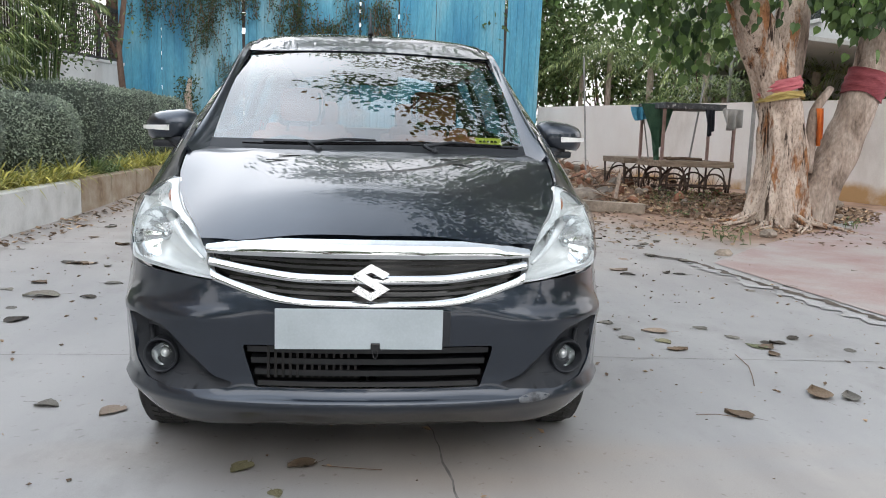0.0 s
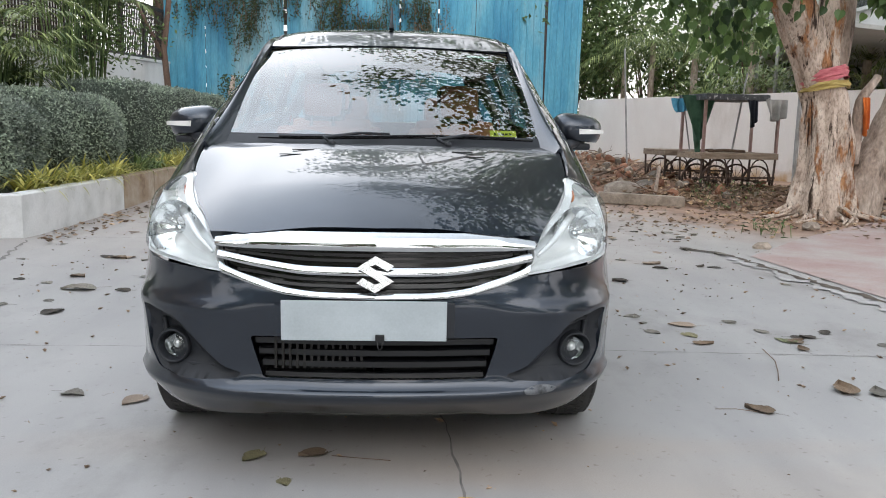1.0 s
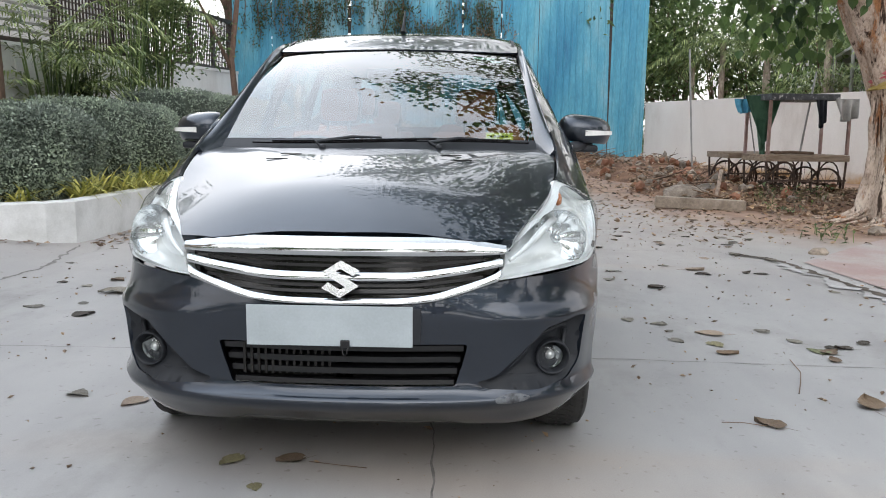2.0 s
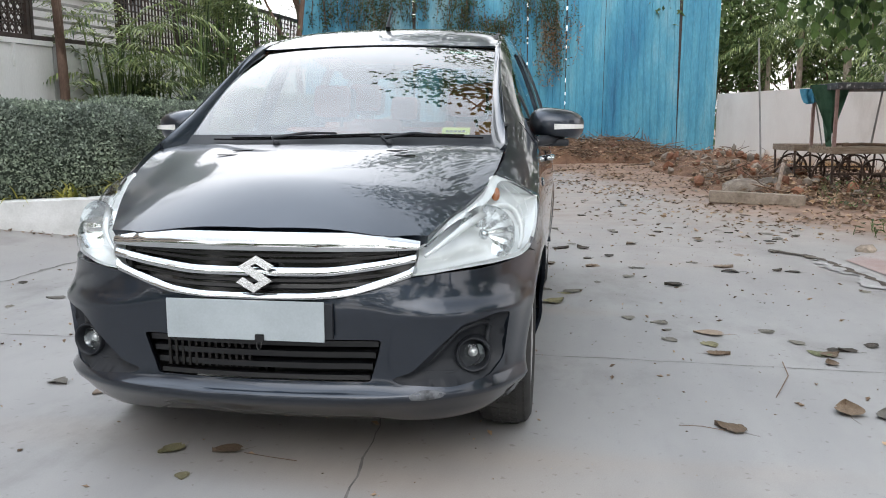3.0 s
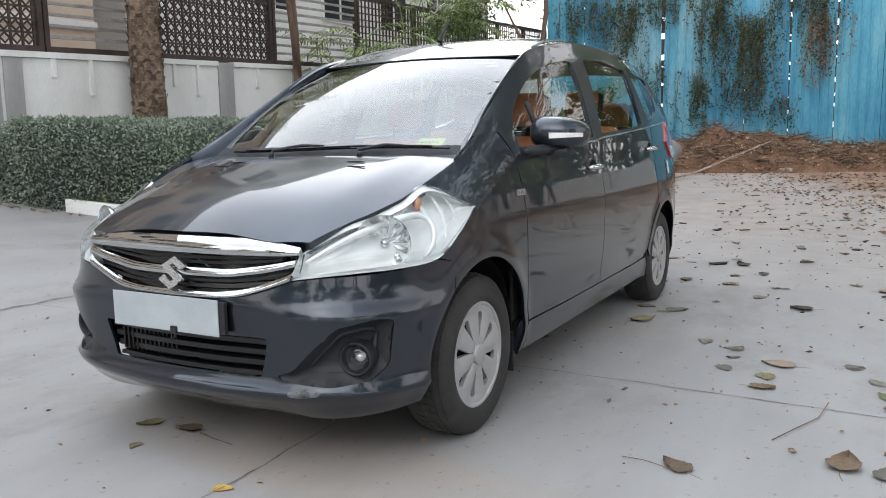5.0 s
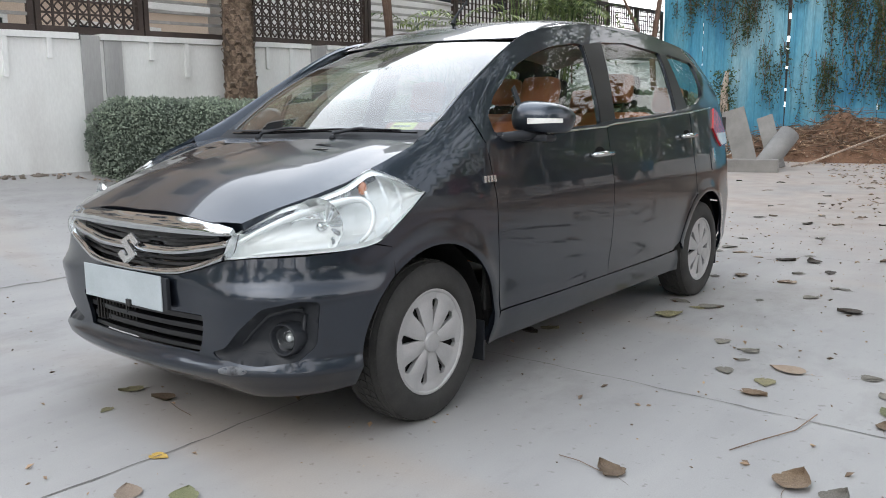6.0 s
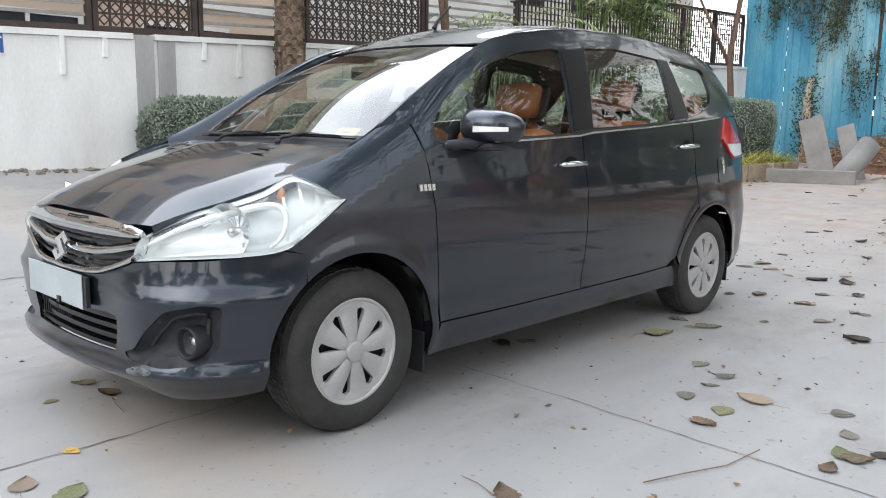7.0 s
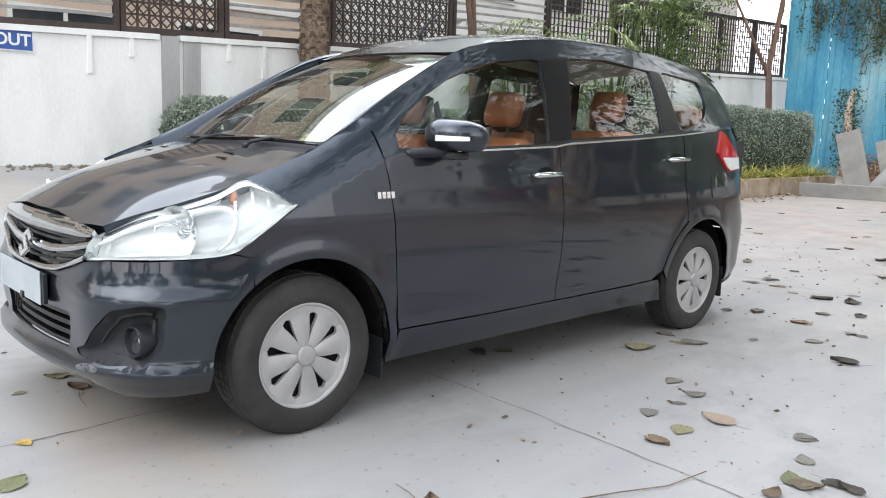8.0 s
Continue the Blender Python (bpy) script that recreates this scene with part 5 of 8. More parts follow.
def mirror_unit(s):
    cx, cy, cz = 0.872, 0.645, 1.118
    bm = bmesh.new()
    bmesh.ops.create_uvsphere(bm, u_segments=36, v_segments=20, radius=1)
    for v in bm.verts:
        x, y, z = v.co
        # blunt outer end, flat back, flat underside
        k = math.copysign(abs(x) ** 0.62, x)
        hgt = 0.076 * (1.0 - 0.18 * (k + 0.2))
        zz = z ** 0.8 * hgt if z > 0 else max(z * 0.080, -0.050 - 0.010 * k)
        yy = y * 0.088 if y < 0 else min(y * 0.085, 0.05)
        yy += 0.030 * k * k * (1 if k > 0 else 0.2) + 0.012 * k
        v.co = Vector((s * (cx + 0.006 + k * 0.122), cy + yy * 1.12, cz + zz))
    if s < 0:
        bmesh.ops.reverse_faces(bm, faces=bm.faces)
    cap = part("mirror_housing", bm, M["paint"], car, "dark painted door mirror", True, 60)
    bm = bmesh.new()
    for k in range(9):
        t = k / 8
        x = cx - 0.002 + 0.126 * t
        y = cy - 0.099 + 0.047 * t * t * t + 0.006 * t + 0.016 * t * t
        for dz in (-0.014, 0.010):
            bm.verts.new((s * x, y, cz - 0.005 + dz * (1 - 0.3 * t)))
            bm.verts.new((s * (x), y + 0.02, cz - 0.005 + dz * (1 - 0.3 * t)))
    bm.verts.ensure_lookup_table()
    for k in range(8):
        a, b = 4 * k, 4 * k + 4
        for i, j in ((0, 2), (2, 3), (1, 0)):
            bm.faces.new((bm.verts[a + i], bm.verts[a + j], bm.verts[b + j], bm.verts[b + i]))
    bmesh.ops.recalc_face_normals(bm, faces=bm.faces)
    part("indicator", bm, M["white_lens"], cap, "clear indicator strip")
    bm = bmesh.new()
    tube(bm, [(s * 0.775, 0.44, 1.045), (s * 0.80, 0.50, 1.045), (s * 0.84, 0.58, 1.055), (s * 0.90, 0.645, 1.066)], [0.018, 0.028, 0.030, 0.02], 10)
    for v in bm.verts:
        v.co.z = 1.055 + (v.co.z - 1.055) * 0.75
    part("mirror_arm", bm, M["trim"], car, "", True)
    bm = bmesh.new()
    box(bm, min(s * 0.785, s * 0.955), max(s * 0.785, s * 0.935), cy - 0.055, cy + 0.035, cz - 0.092, cz - 0.060, 0.014)
    part("mirror_base", bm, M["trim"], car, "", True)


mirror_unit(1)
mirror_unit(-1)


# headlamps: a clear cover bowed between four edge lines, reflector and bulbs behind
def lerp_line(pts, t):
    f = t * (len(pts) - 1)
    i = min(int(f), len(pts) - 2)
    return pts[i].lerp(pts[i + 1], f - i)


def smooth_line(pts, n=24):
    tab, run = curve_table([tuple(p) for p in pts], 240)
    s = np.linspace(0, run[-1], n)
    return [Vector([float(np.interp(q, run, tab[:, k])) for k in range(3)]) for q in s]


HL_LOW = smooth_line([shell(ux(0.478), 0.668), shell(ux(0.58), 0.681), shell(uy(-0.46), 0.692), shell(uy(-0.30), 0.707), shell(uy(-0.22), 0.757), shell(uy(-0.14), 0.810), shell(uy(-0.058), 0.862)])
HL_TOP = smooth_line([shell(ux(0.508), 0.750), hood(0.560, -0.503) + Vector((0.006, 0, -0.008)), hood(0.607, -0.408) + Vector((0.006, 0, -0.008)), hood(0.650, -0.28) + Vector((0.006, 0, -0.008)), shell(uy(-0.20), eave(-0.20) - 0.006), shell(uy(-0.15), 0.928), shell(uy(-0.10), 0.893), shell(uy(-0.058), 0.866)])


def lamp_cover(a, b, inset=0.0):
    lo, hi = lerp_line(HL_LOW, a), lerp_line(HL_TOP, a)
    p = lo.lerp(hi, b)
    out = Vector((0.55 + 0.35 * a, -0.75 + 0.55 * a, 0.30 - 0.22 * a)).normalized()
    bow = 0.055 * math.sin(math.pi * b) ** 0.8 * math.sin(math.pi * min(1, a * 0.9 + 0.08)) ** 0.7
    return p + out * (bow - inset)


def lamp_patch(name, a0, a1, b0, b1, inset, mat, parent, s, label="", na=30, nb=12):
    verts = [lamp_cover(a0 + (a1 - a0) * i / na, b0 + (b1 - b0) * j / nb, inset(a0 + (a1 - a0) * i / na, b0 + (b1 - b0) * j / nb) if callable(inset) else inset) for i in range(na + 1) for j in range(nb + 1)]
    verts = [Vector((s * v.x, v.y, v.z)) for v in verts]
    faces = []
    for i in range(na):
        for j in range(nb):
            q = (i * (nb + 1) + j, (i + 1) * (nb + 1) + j, (i + 1) * (nb + 1) + j + 1, i * (nb + 1) + j + 1)
            faces.append(q if s > 0 else q[::-1])
    return mesh_ob(name, verts, faces, mat, parent, True, label=label)


M["reflector"] = surface("faceted_reflector", [(0.3, (0.72, 0.74, 0.75)), (0.7, (0.88, 0.89, 0.90))], 40, 0.09, 1.0, 60, 0.1, 0.25, 0.006)
M["lamp_lining"] = surface("silver_lamp_lining", [(0.3, (0.74, 0.76, 0.765)), (0.7, (0.86, 0.88, 0.885))], 22, 0.3, 0.25, 80, 0.05, 0.05)


def bowl_depth(a, b):
    """The lamp's back wall: it rises to meet the cover all round its edge."""
    k = min(1.0, min(a / 0.07, (1 - a) / 0.10, b / 0.16, (1 - b) / 0.16))
    return 0.003 + 0.085 * math.sin(0.5 * math.pi * k) ** 0.8


def headlamp(s):
    lamp = lamp_patch("headlamp", 0.0, 1.0, 0.0, 1.0, 0.0, M["lamp_glass"], car, s, "clear headlamp cover with bright reflectors and amber indicator")
    lamp.visible_shadow = False
    lamp_patch("lamp_back", 0.0, 1.0, 0.0, 1.0, bowl_depth, M["lamp_lining"], lamp, s, "", 44, 20)
    lamp_patch("lamp_rim", 0.0, 1.0, 0.0, 0.07, 0.012, M["lamp_lining"], lamp, s, "", 30, 2)
    lamp_patch("lamp_rim", 0.0, 0.9, 0.90, 1.0, 0.014, M["lamp_lining"], lamp, s, "", 30, 2)
    for a0 in (0.66, 0.75, 0.84):
        lamp_patch("lamp_rib", a0, a0 + 0.014, 0.10, 0.90, 0.045, M["lamp_lining"], lamp, s, "", 2, 8)
    for at, way, r in ((lamp_cover(0.40, 0.47, 0.055), (0.36, -1, 0.08), 0.096),):
        m = Matrix.Translation((s * at[0], at[1], at[2])) @ Vector((s * way[0], way[1], way[2])).to_track_quat("Z", "Y").to_matrix().to_4x4()
        bm = bmesh.new()
        rings = lathe(bm, [(r, 0.004), (r * 0.96, -0.008), (r * 0.82, -0.026), (r * 0.6, -0.042), (r * 0.36, -0.052), (0.014, -0.058)], 48, m)
        for i, ring in enumerate(rings):
            for k, v in enumerate(ring):
                v.co += m.to_3x3() @ Vector((0, 0, 0.0022 * (-1) ** (k // 2) * (1 if 0 < i < 5 else 0)))
        bowl = part("reflector_bowl", bm, M["reflector"], lamp, "fluted bright reflector", True, 20)
        bm = bmesh.new()
        lathe(bm, [(0.016, -0.066), (0.017, -0.03), (0.012, -0.016), (0.001, -0.014)], 16, m)
        part("bulb", bm, M["chrome"], bowl, "", True)
    # bright ridge that parts the main bowl from the indicator's chamber and closes round the bowl
    bm = bmesh.new()
    ridge = [(0.05, 0.55), (0.16, 0.66), (0.28, 0.74), (0.42, 0.79), (0.54, 0.77), (0.62, 0.68), (0.66, 0.52), (0.66, 0.34), (0.63, 0.18), (0.58, 0.08)]
    tube(bm, [Vector((s * p.x, p.y, p.z)) for p in smooth_line([lamp_cover(a, b, 0.030) for a, b in ridge], 40)], [0.006 + 0.007 * math.sin(math.pi * k / 39) for k in range(40)], 8)
    part("lamp_ridge", bm, M["lamp_lining"], lamp, "", True, 80)
    bm = bmesh.new()
    for k in range(9):
        a = 0.47 + 0.014 * k
        tube(bm, [Vector((s * p.x, p.y, p.z)) for p in (lamp_cover(a, 0.83, 0.045), lamp_cover(a + 0.012, 0.95, 0.03))], 0.003, 5)
    part("indicator_flutes", bm, M["reflector"], lamp, "", True)
    at = lamp_cover(0.66, 0.80, 0.046)
    m = Matrix.Translation((s * at.x, at.y, at.z)) @ Vector((s * 0.45, -1, 0.25)).to_track_quat("Z", "Y").to_matrix().to_4x4()
    bm = bmesh.new()
    bmesh.ops.create_uvsphere(bm, u_segments=16, v_segments=10, radius=0.020, matrix=m @ Matrix.Diagonal((0.8, 1.25, 0.6, 1)))
    part("indicator_bulb", bm, M["amber"], lamp, "amber indicator", True)


headlamp(1)
headlamp(-1)

# tail lamps, tailgate and rear bumper
TAIL = [(2.950, 1.186), (3.02, 1.165), (3.20, 1.03), (3.20, 0.955), (3.04, 0.942), (2.985, 0.975), (2.895, 1.06)]
for mir in (False, True):
    tl = panel("tail_lamp", U(TAIL), lambda u, z: shell(u, z, 0.012), M["red_lens"], car, d=0.025, lip=0.02, mirror=mir, label="red tail lamp with a clear lower part")
    panel("clear_lens", U([(2.955, 1.03), (3.19, 1.03), (3.19, 0.962), (3.05, 0.952), (3.0, 0.98)]), lambda u, z: shell(u, z, 0.016), M["white_lens"], tl, d=0.025, lip=0.004, mirror=mir)
tg = [(uy(3.40), 0.55), (uy(3.46), 0.55), (RUN[-1] - 0.002, 0.55), (RUN[-1] - 0.002, 1.15), (uy(3.47), 1.15), (uy(3.30), 1.15)]
both("tailgate", tg, shell, M["paint"], car, d=0.06)
rb = [(uy(3.10), 0.24), (RUN[-1] - 0.001, 0.24), (RUN[-1] - 0.001, 0.54), (uy(3.44), 0.54), (uy(3.44), 0.27), (uy(3.3), 0.27)]
both("rear_bumper", rb, lambda u, z: shell(u, z, 0.006), M["paint"], car, d=0.06)


def rear_glass(x, s):
    return Vector((x, 3.44 - 0.17 * s - 0.10 * (x / 0.6) ** 2, 1.15 + 0.37 * s))


g = panel("tailgate_glass", [(-0.66, 0.0), (0.66, 0.0), (0.54, 1.0), (-0.54, 1.0)], rear_glass, M["car_glass"], car, d=0.08, lip=0.0, flip=True)
g.visible_shadow = False
for s in (1, -1):
    panel("tailgate_pillar", [(s * 0.62, 0.0), (s * 0.70, 0.0), (s * 0.54, 1.0), (s * 0.50, 1.0)], lambda x, q: rear_glass(x, q) + Vector((0, -0.004, 0)), M["paint"], car, d=0.06, lip=0)


# ---- underside, wheel housings, lining
def under():
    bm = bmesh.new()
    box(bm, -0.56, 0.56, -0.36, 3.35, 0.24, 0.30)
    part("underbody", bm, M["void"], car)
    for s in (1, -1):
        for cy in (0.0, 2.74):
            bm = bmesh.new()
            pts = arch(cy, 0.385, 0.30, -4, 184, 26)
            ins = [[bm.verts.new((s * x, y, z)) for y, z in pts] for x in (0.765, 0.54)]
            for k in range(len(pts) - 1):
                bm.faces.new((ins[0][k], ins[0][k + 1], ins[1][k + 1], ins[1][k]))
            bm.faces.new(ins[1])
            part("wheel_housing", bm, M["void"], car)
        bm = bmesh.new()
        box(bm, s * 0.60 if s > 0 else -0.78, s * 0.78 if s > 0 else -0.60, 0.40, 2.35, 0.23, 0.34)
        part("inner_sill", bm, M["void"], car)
        bm = bmesh.new()
        box(bm, min(s * 0.75, s * 0.765), max(s * 0.75, s * 0.765), 0.40, 2.34, 0.30, 1.06, 0.004)
        part("door_card", bm, M["lining"], car)
        for y0, y1 in ((2.5, 3.35),):
            part("door_card", boxed(min(s * 0.71, s * 0.725), max(s * 0.71, s * 0.725), y0, y1, 0.72, 1.13), M["lining"], car)
        # mud flap
        part("mud_flap", boxed(min(s * 0.64, s * 0.775), max(s * 0.64, s * 0.775), 0.375, 0.385, 0.13, 0.30, 0.003), M["trim"], car)
        part("mud_flap", boxed(min(s * 0.64, s * 0.775), max(s * 0.64, s * 0.775), 3.115, 3.125, 0.15, 0.34, 0.003), M["trim"], car)
    part("bulkhead", boxed(-0.53, 0.53, 0.10, 0.13, 0.3, 0.999), M["lining"], car)
    part("bulkhead", boxed(-0.76, 0.76, 0.131, 0.15, 0.70, 1.0), M["lining"], car)
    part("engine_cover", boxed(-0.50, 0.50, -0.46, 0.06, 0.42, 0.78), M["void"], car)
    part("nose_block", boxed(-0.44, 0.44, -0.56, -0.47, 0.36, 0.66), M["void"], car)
    part("cabin_floor", boxed(-0.53, 0.53, 0.12, 3.35, 0.30, 0.36), M["lining"], car)
    for x0, x1 in ((-0.74, -0.531), (0.531, 0.74)):
        part("cabin_floor", boxed(x0, x1, 0.40, 2.34, 0.30, 0.36), M["lining"], car)
    # headlining under the roof
    panel("headlining", [(-0.96, 0.98), (0.96, 0.98), (0.96, 3.2), (-0.96, 3.2)], lambda a, b: roof_fn(a, b) + Vector((0, 0, -0.03)), M["pale_lining"], car, d=0.12, lip=0)


under()


# ---- wheels
def wheel(s, cy, spin):
    hub = Vector((s * 0.715, cy, 0.300))
    base = Matrix.Translation(hub) @ Matrix.Rotation(radians(90 * s), 4, "Y") @ Matrix.Rotation(spin, 4, "Z")
    bm = bmesh.new()
    prof = [(0.195, -0.090), (0.225, -0.098), (0.270, -0.096), (0.293, -0.082), (0.300, -0.062), (0.3025, -0.04), (0.3035, 0.0), (0.3025, 0.04), (0.300, 0.062), (0.293, 0.082), (0.270, 0.096), (0.225, 0.098), (0.200, 0.088), (0.192, 0.06)]
    lathe(bm, prof, 64, base)
    tyre = part("tyre", bm, M["rubber"], car, "black rubber tyre", True, 50)
    # tread grooves: raised blocks between narrow channels
    bm = bmesh.new()
    for ring, (z0, z1) in enumerate(((-0.078, -0.046), (-0.040, -0.012), (-0.006, 0.022), (0.028, 0.050), (0.056, 0.078))):
        n = 56
        for k in range(n):
            a0, a1 = 2 * math.pi * (k + 0.12 * ring) / n, 2 * math.pi * (k + 0.12 * ring + 0.80) / n
            r0, r1 = 0.298 - 0.006 * (abs(z0 + z1) > 0.1), 0.3065 - 0.009 * (abs(z0 + z1) > 0.1)
            sk = 0.012 if ring in (1, 3) else 0.004
            c = [bm.verts.new(base @ Vector((r * math.cos(a + (sk if z == z1 else 0) / 0.3), r * math.sin(a + (sk if z == z1 else 0) / 0.3), z))) for r in (r0, r1) for a in (a0, a1) for z in (z0, z1)]
            for q in ((4, 5, 7, 6), (0, 4, 6, 2), (1, 3, 7, 5), (0, 1, 5, 4), (2, 6, 7, 3)):
                bm.faces.new([c[i] for i in q])
    bmesh.ops.recalc_face_normals(bm, faces=bm.faces)
    tagged(part("tread", bm, M["rubber"], tyre), kind="stuff")
    # wheel cover with seven broad blades and slots between
    bm = bmesh.new()
    lathe(bm, [(0.205, 0.060), (0.206, 0.082), (0.198, 0.089), (0.188, 0.084), (0.184, 0.074)], 56, base)
    rim = part("rim", bm, M["wheel_silver"], car, "silver wheel cover with broad blades", True)
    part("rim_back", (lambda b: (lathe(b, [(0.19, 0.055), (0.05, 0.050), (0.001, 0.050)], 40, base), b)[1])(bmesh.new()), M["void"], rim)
    n = 8
    for k in range(n):
        bm = bmesh.new()
        a = 2 * math.pi * k / n
        rows = []
        for r, half, z in ((0.030, 0.39, 0.086), (0.060, 0.39, 0.087), (0.075, 0.365, 0.087), (0.11, 0.315, 0.085), (0.145, 0.275, 0.083), (0.157, 0.285, 0.082), (0.164, 0.392, 0.082), (0.190, 0.392, 0.084)):
            row = []
            for t in (-1, -0.55, 0, 0.55, 1):
                aa = a + half * t
                row.append(bm.verts.new(base @ Vector((r * math.cos(aa), r * math.sin(aa), z - 0.006 * t * t))))
            rows.append(row)
        for r0, r1 in zip(rows, rows[1:]):
            for i in range(4):
                bm.faces.new((r0[i], r1[i], r1[i + 1], r0[i + 1]))
        ext = bmesh.ops.extrude_edge_only(bm, edges=[e for e in bm.edges if e.is_boundary])
        inw = base.to_3x3() @ Vector((0, 0, -0.016))
        for v in ext["geom"]:
            if isinstance(v, bmesh.types.BMVert):
                v.co += inw
        bmesh.ops.recalc_face_normals(bm, faces=bm.faces)
        part("blade", bm, M["wheel_silver"], rim, "", True, 45)
    bm = bmesh.new()
    lathe(bm, [(0.040, 0.078), (0.040, 0.090), (0.036, 0.094), (0.030, 0.095), (0.001, 0.097)], 28, base)
    part("hub_cap", bm, M["wheel_silver"], rim, "", True)


for s in (1, -1):
    wheel(s, 0.0, 0.15)
    wheel(s, 2.74, 0.4)


# ---- cabin
def seat(x, y, w=0.50, up=0.0):
    bm = bmesh.new()
    box(bm, x - w / 2, x + w / 2, y - 0.10, y + 0.42, 0.46 + up, 0.62 + up, 0.05)
    cushion = part("seat_cushion", bm, M["tan"], car, "tan leather seat", True, 80)
    m = Matrix.Translation((x, y + 0.44, 0.53 + up)) @ Matrix.Rotation(radians(-17), 4, "X")
    bm = bmesh.new()
    box(bm, -w / 2, w / 2, -0.07, 0.07, 0.0, 0.60, 0.05, m)
    for sx in (-1, 1):
        box(bm, sx * w / 2 - 0.05, sx * w / 2 + 0.04, -0.11, 0.06, 0.05, 0.50, 0.04, m)
    part("seat_back", bm, M["tan"], car, "tan leather seat back", True, 80)
    bm = bmesh.new()
    box(bm, -w / 2 + 0.02, w / 2 - 0.02, 0.072, 0.095, 0.02, 0.57, 0.01, m)
    part("seat_shell", bm, M["lining"], car, "", True, 60)
    bm = bmesh.new()
    box(bm, -0.105, 0.105, -0.05, 0.05, 0.665, 0.845, 0.045, m)
    part("headrest", bm, M["tan"], car, "tan leather headrest", True, 80)
    bm = bmesh.new()
    box(bm, -0.115, 0.115, 0.045, 0.080, 0.66, 0.85, 0.03, m)
    for sx in (-1, 1):
        tube(bm, [m @ Vector((sx * 0.06, 0, 0.58)), m @ Vector((sx * 0.06, 0, 0.68))], 0.008, 6)
    part("headrest_back", bm, M["lining"], car)


for x in (0.38, -0.38):
    seat(x, 0.80)
for x in (0.40, -0.40):
    seat(x, 1.66, 0.52, 0.05)
seat(0.33, 2.62, 0.46)
seat(-0.33, 2.62, 0.46)
bm = bmesh.new()
rows = []
for x in np.linspace(-0.70, 0.70, 11):
    rows.append([bm.verts.new((x, yy, zz - 0.05 * (x / 0.7) ** 4)) for yy, zz in ((0.14, 0.99), (0.30, 1.005), (0.48, 0.985), (0.56, 0.92), (0.57, 0.70), (0.50, 0.55))])
for r0, r1 in zip(rows, rows[1:]):
    for i in range(5):
        bm.faces.new((r0[i], r0[i + 1], r1[i + 1], r1[i]))
part("dashboard", bm, M["lining"], car, "dark dashboard", True)
bm = bmesh.new()
m = Matrix.Translation((-0.37, 0.72, 0.92)) @ Matrix.Rotation(radians(-62), 4, "X")
pts = [m @ Vector((0.18 * math.cos(t), 0.18 * math.sin(t), 0)) for t in np.linspace(0, 2 * math.pi, 33)]
tube(bm, pts, 0.015, 8, False)
box(bm, -0.17, 0.17, -0.03, 0.03, -0.02, 0.02, 0.01, m)
tube(bm, [m @ Vector((0, 0, 0)), m @ Vector((0, 0.05, -0.3))], 0.03, 8)
part("steering_wheel", bm, M["lining"], car, "", True)
part("rear_view_mirror", boxed(-0.125, 0.125, 0.745, 0.775, 1.335, 1.400, 0.014), M["gloss_black"], car)

# ---- wipers
def wiper(pts, blade_pts, name="wiper"):
    bm = bmesh.new()
    tube(bm, pts, [0.009, 0.008, 0.006, 0.004][:len(pts)], 8)
    arm = part(name, bm, M["trim"], car, "black wiper arm", True)
    bm = bmesh.new()
    tube(bm, blade_pts, 0.005, 6)
    tube(bm, [Vector(p) + Vector((0, -0.002, 0.008)) for p in blade_pts[1:-1]], 0.003, 6)
    part("wiper_blade", bm, M["gloss_black"], arm)
    bm = bmesh.new()
    bmesh.ops.create_uvsphere(bm, u_segments=12, v_segments=8, radius=0.013, matrix=Matrix.Translation(pts[0]))
    part("pivot", bm, M["trim"], arm, "", True)


def on_screen(x, s, off=0.014):
    return screen(x, s) + Vector((0, -off * 0.6, off))


wiper([Vector((-0.20, 0.045, 1.048)), on_screen(-0.24, 0.03, 0.022), on_screen(-0.10, 0.062, 0.022), on_screen(0.02, 0.066, 0.018)], [on_screen(x, 0.048 + 0.012 * math.sin(4 * x)) for x in np.linspace(-0.50, 0.32, 11)])
wiper([Vector((0.25, 0.055, 1.050)), on_screen(0.21, 0.03, 0.022), on_screen(0.32, 0.06, 0.022), on_screen(0.40, 0.062, 0.018)], [on_screen(x, 0.045 + 0.010 * math.sin(5 * x)) for x in np.linspace(0.16, 0.60, 7)])


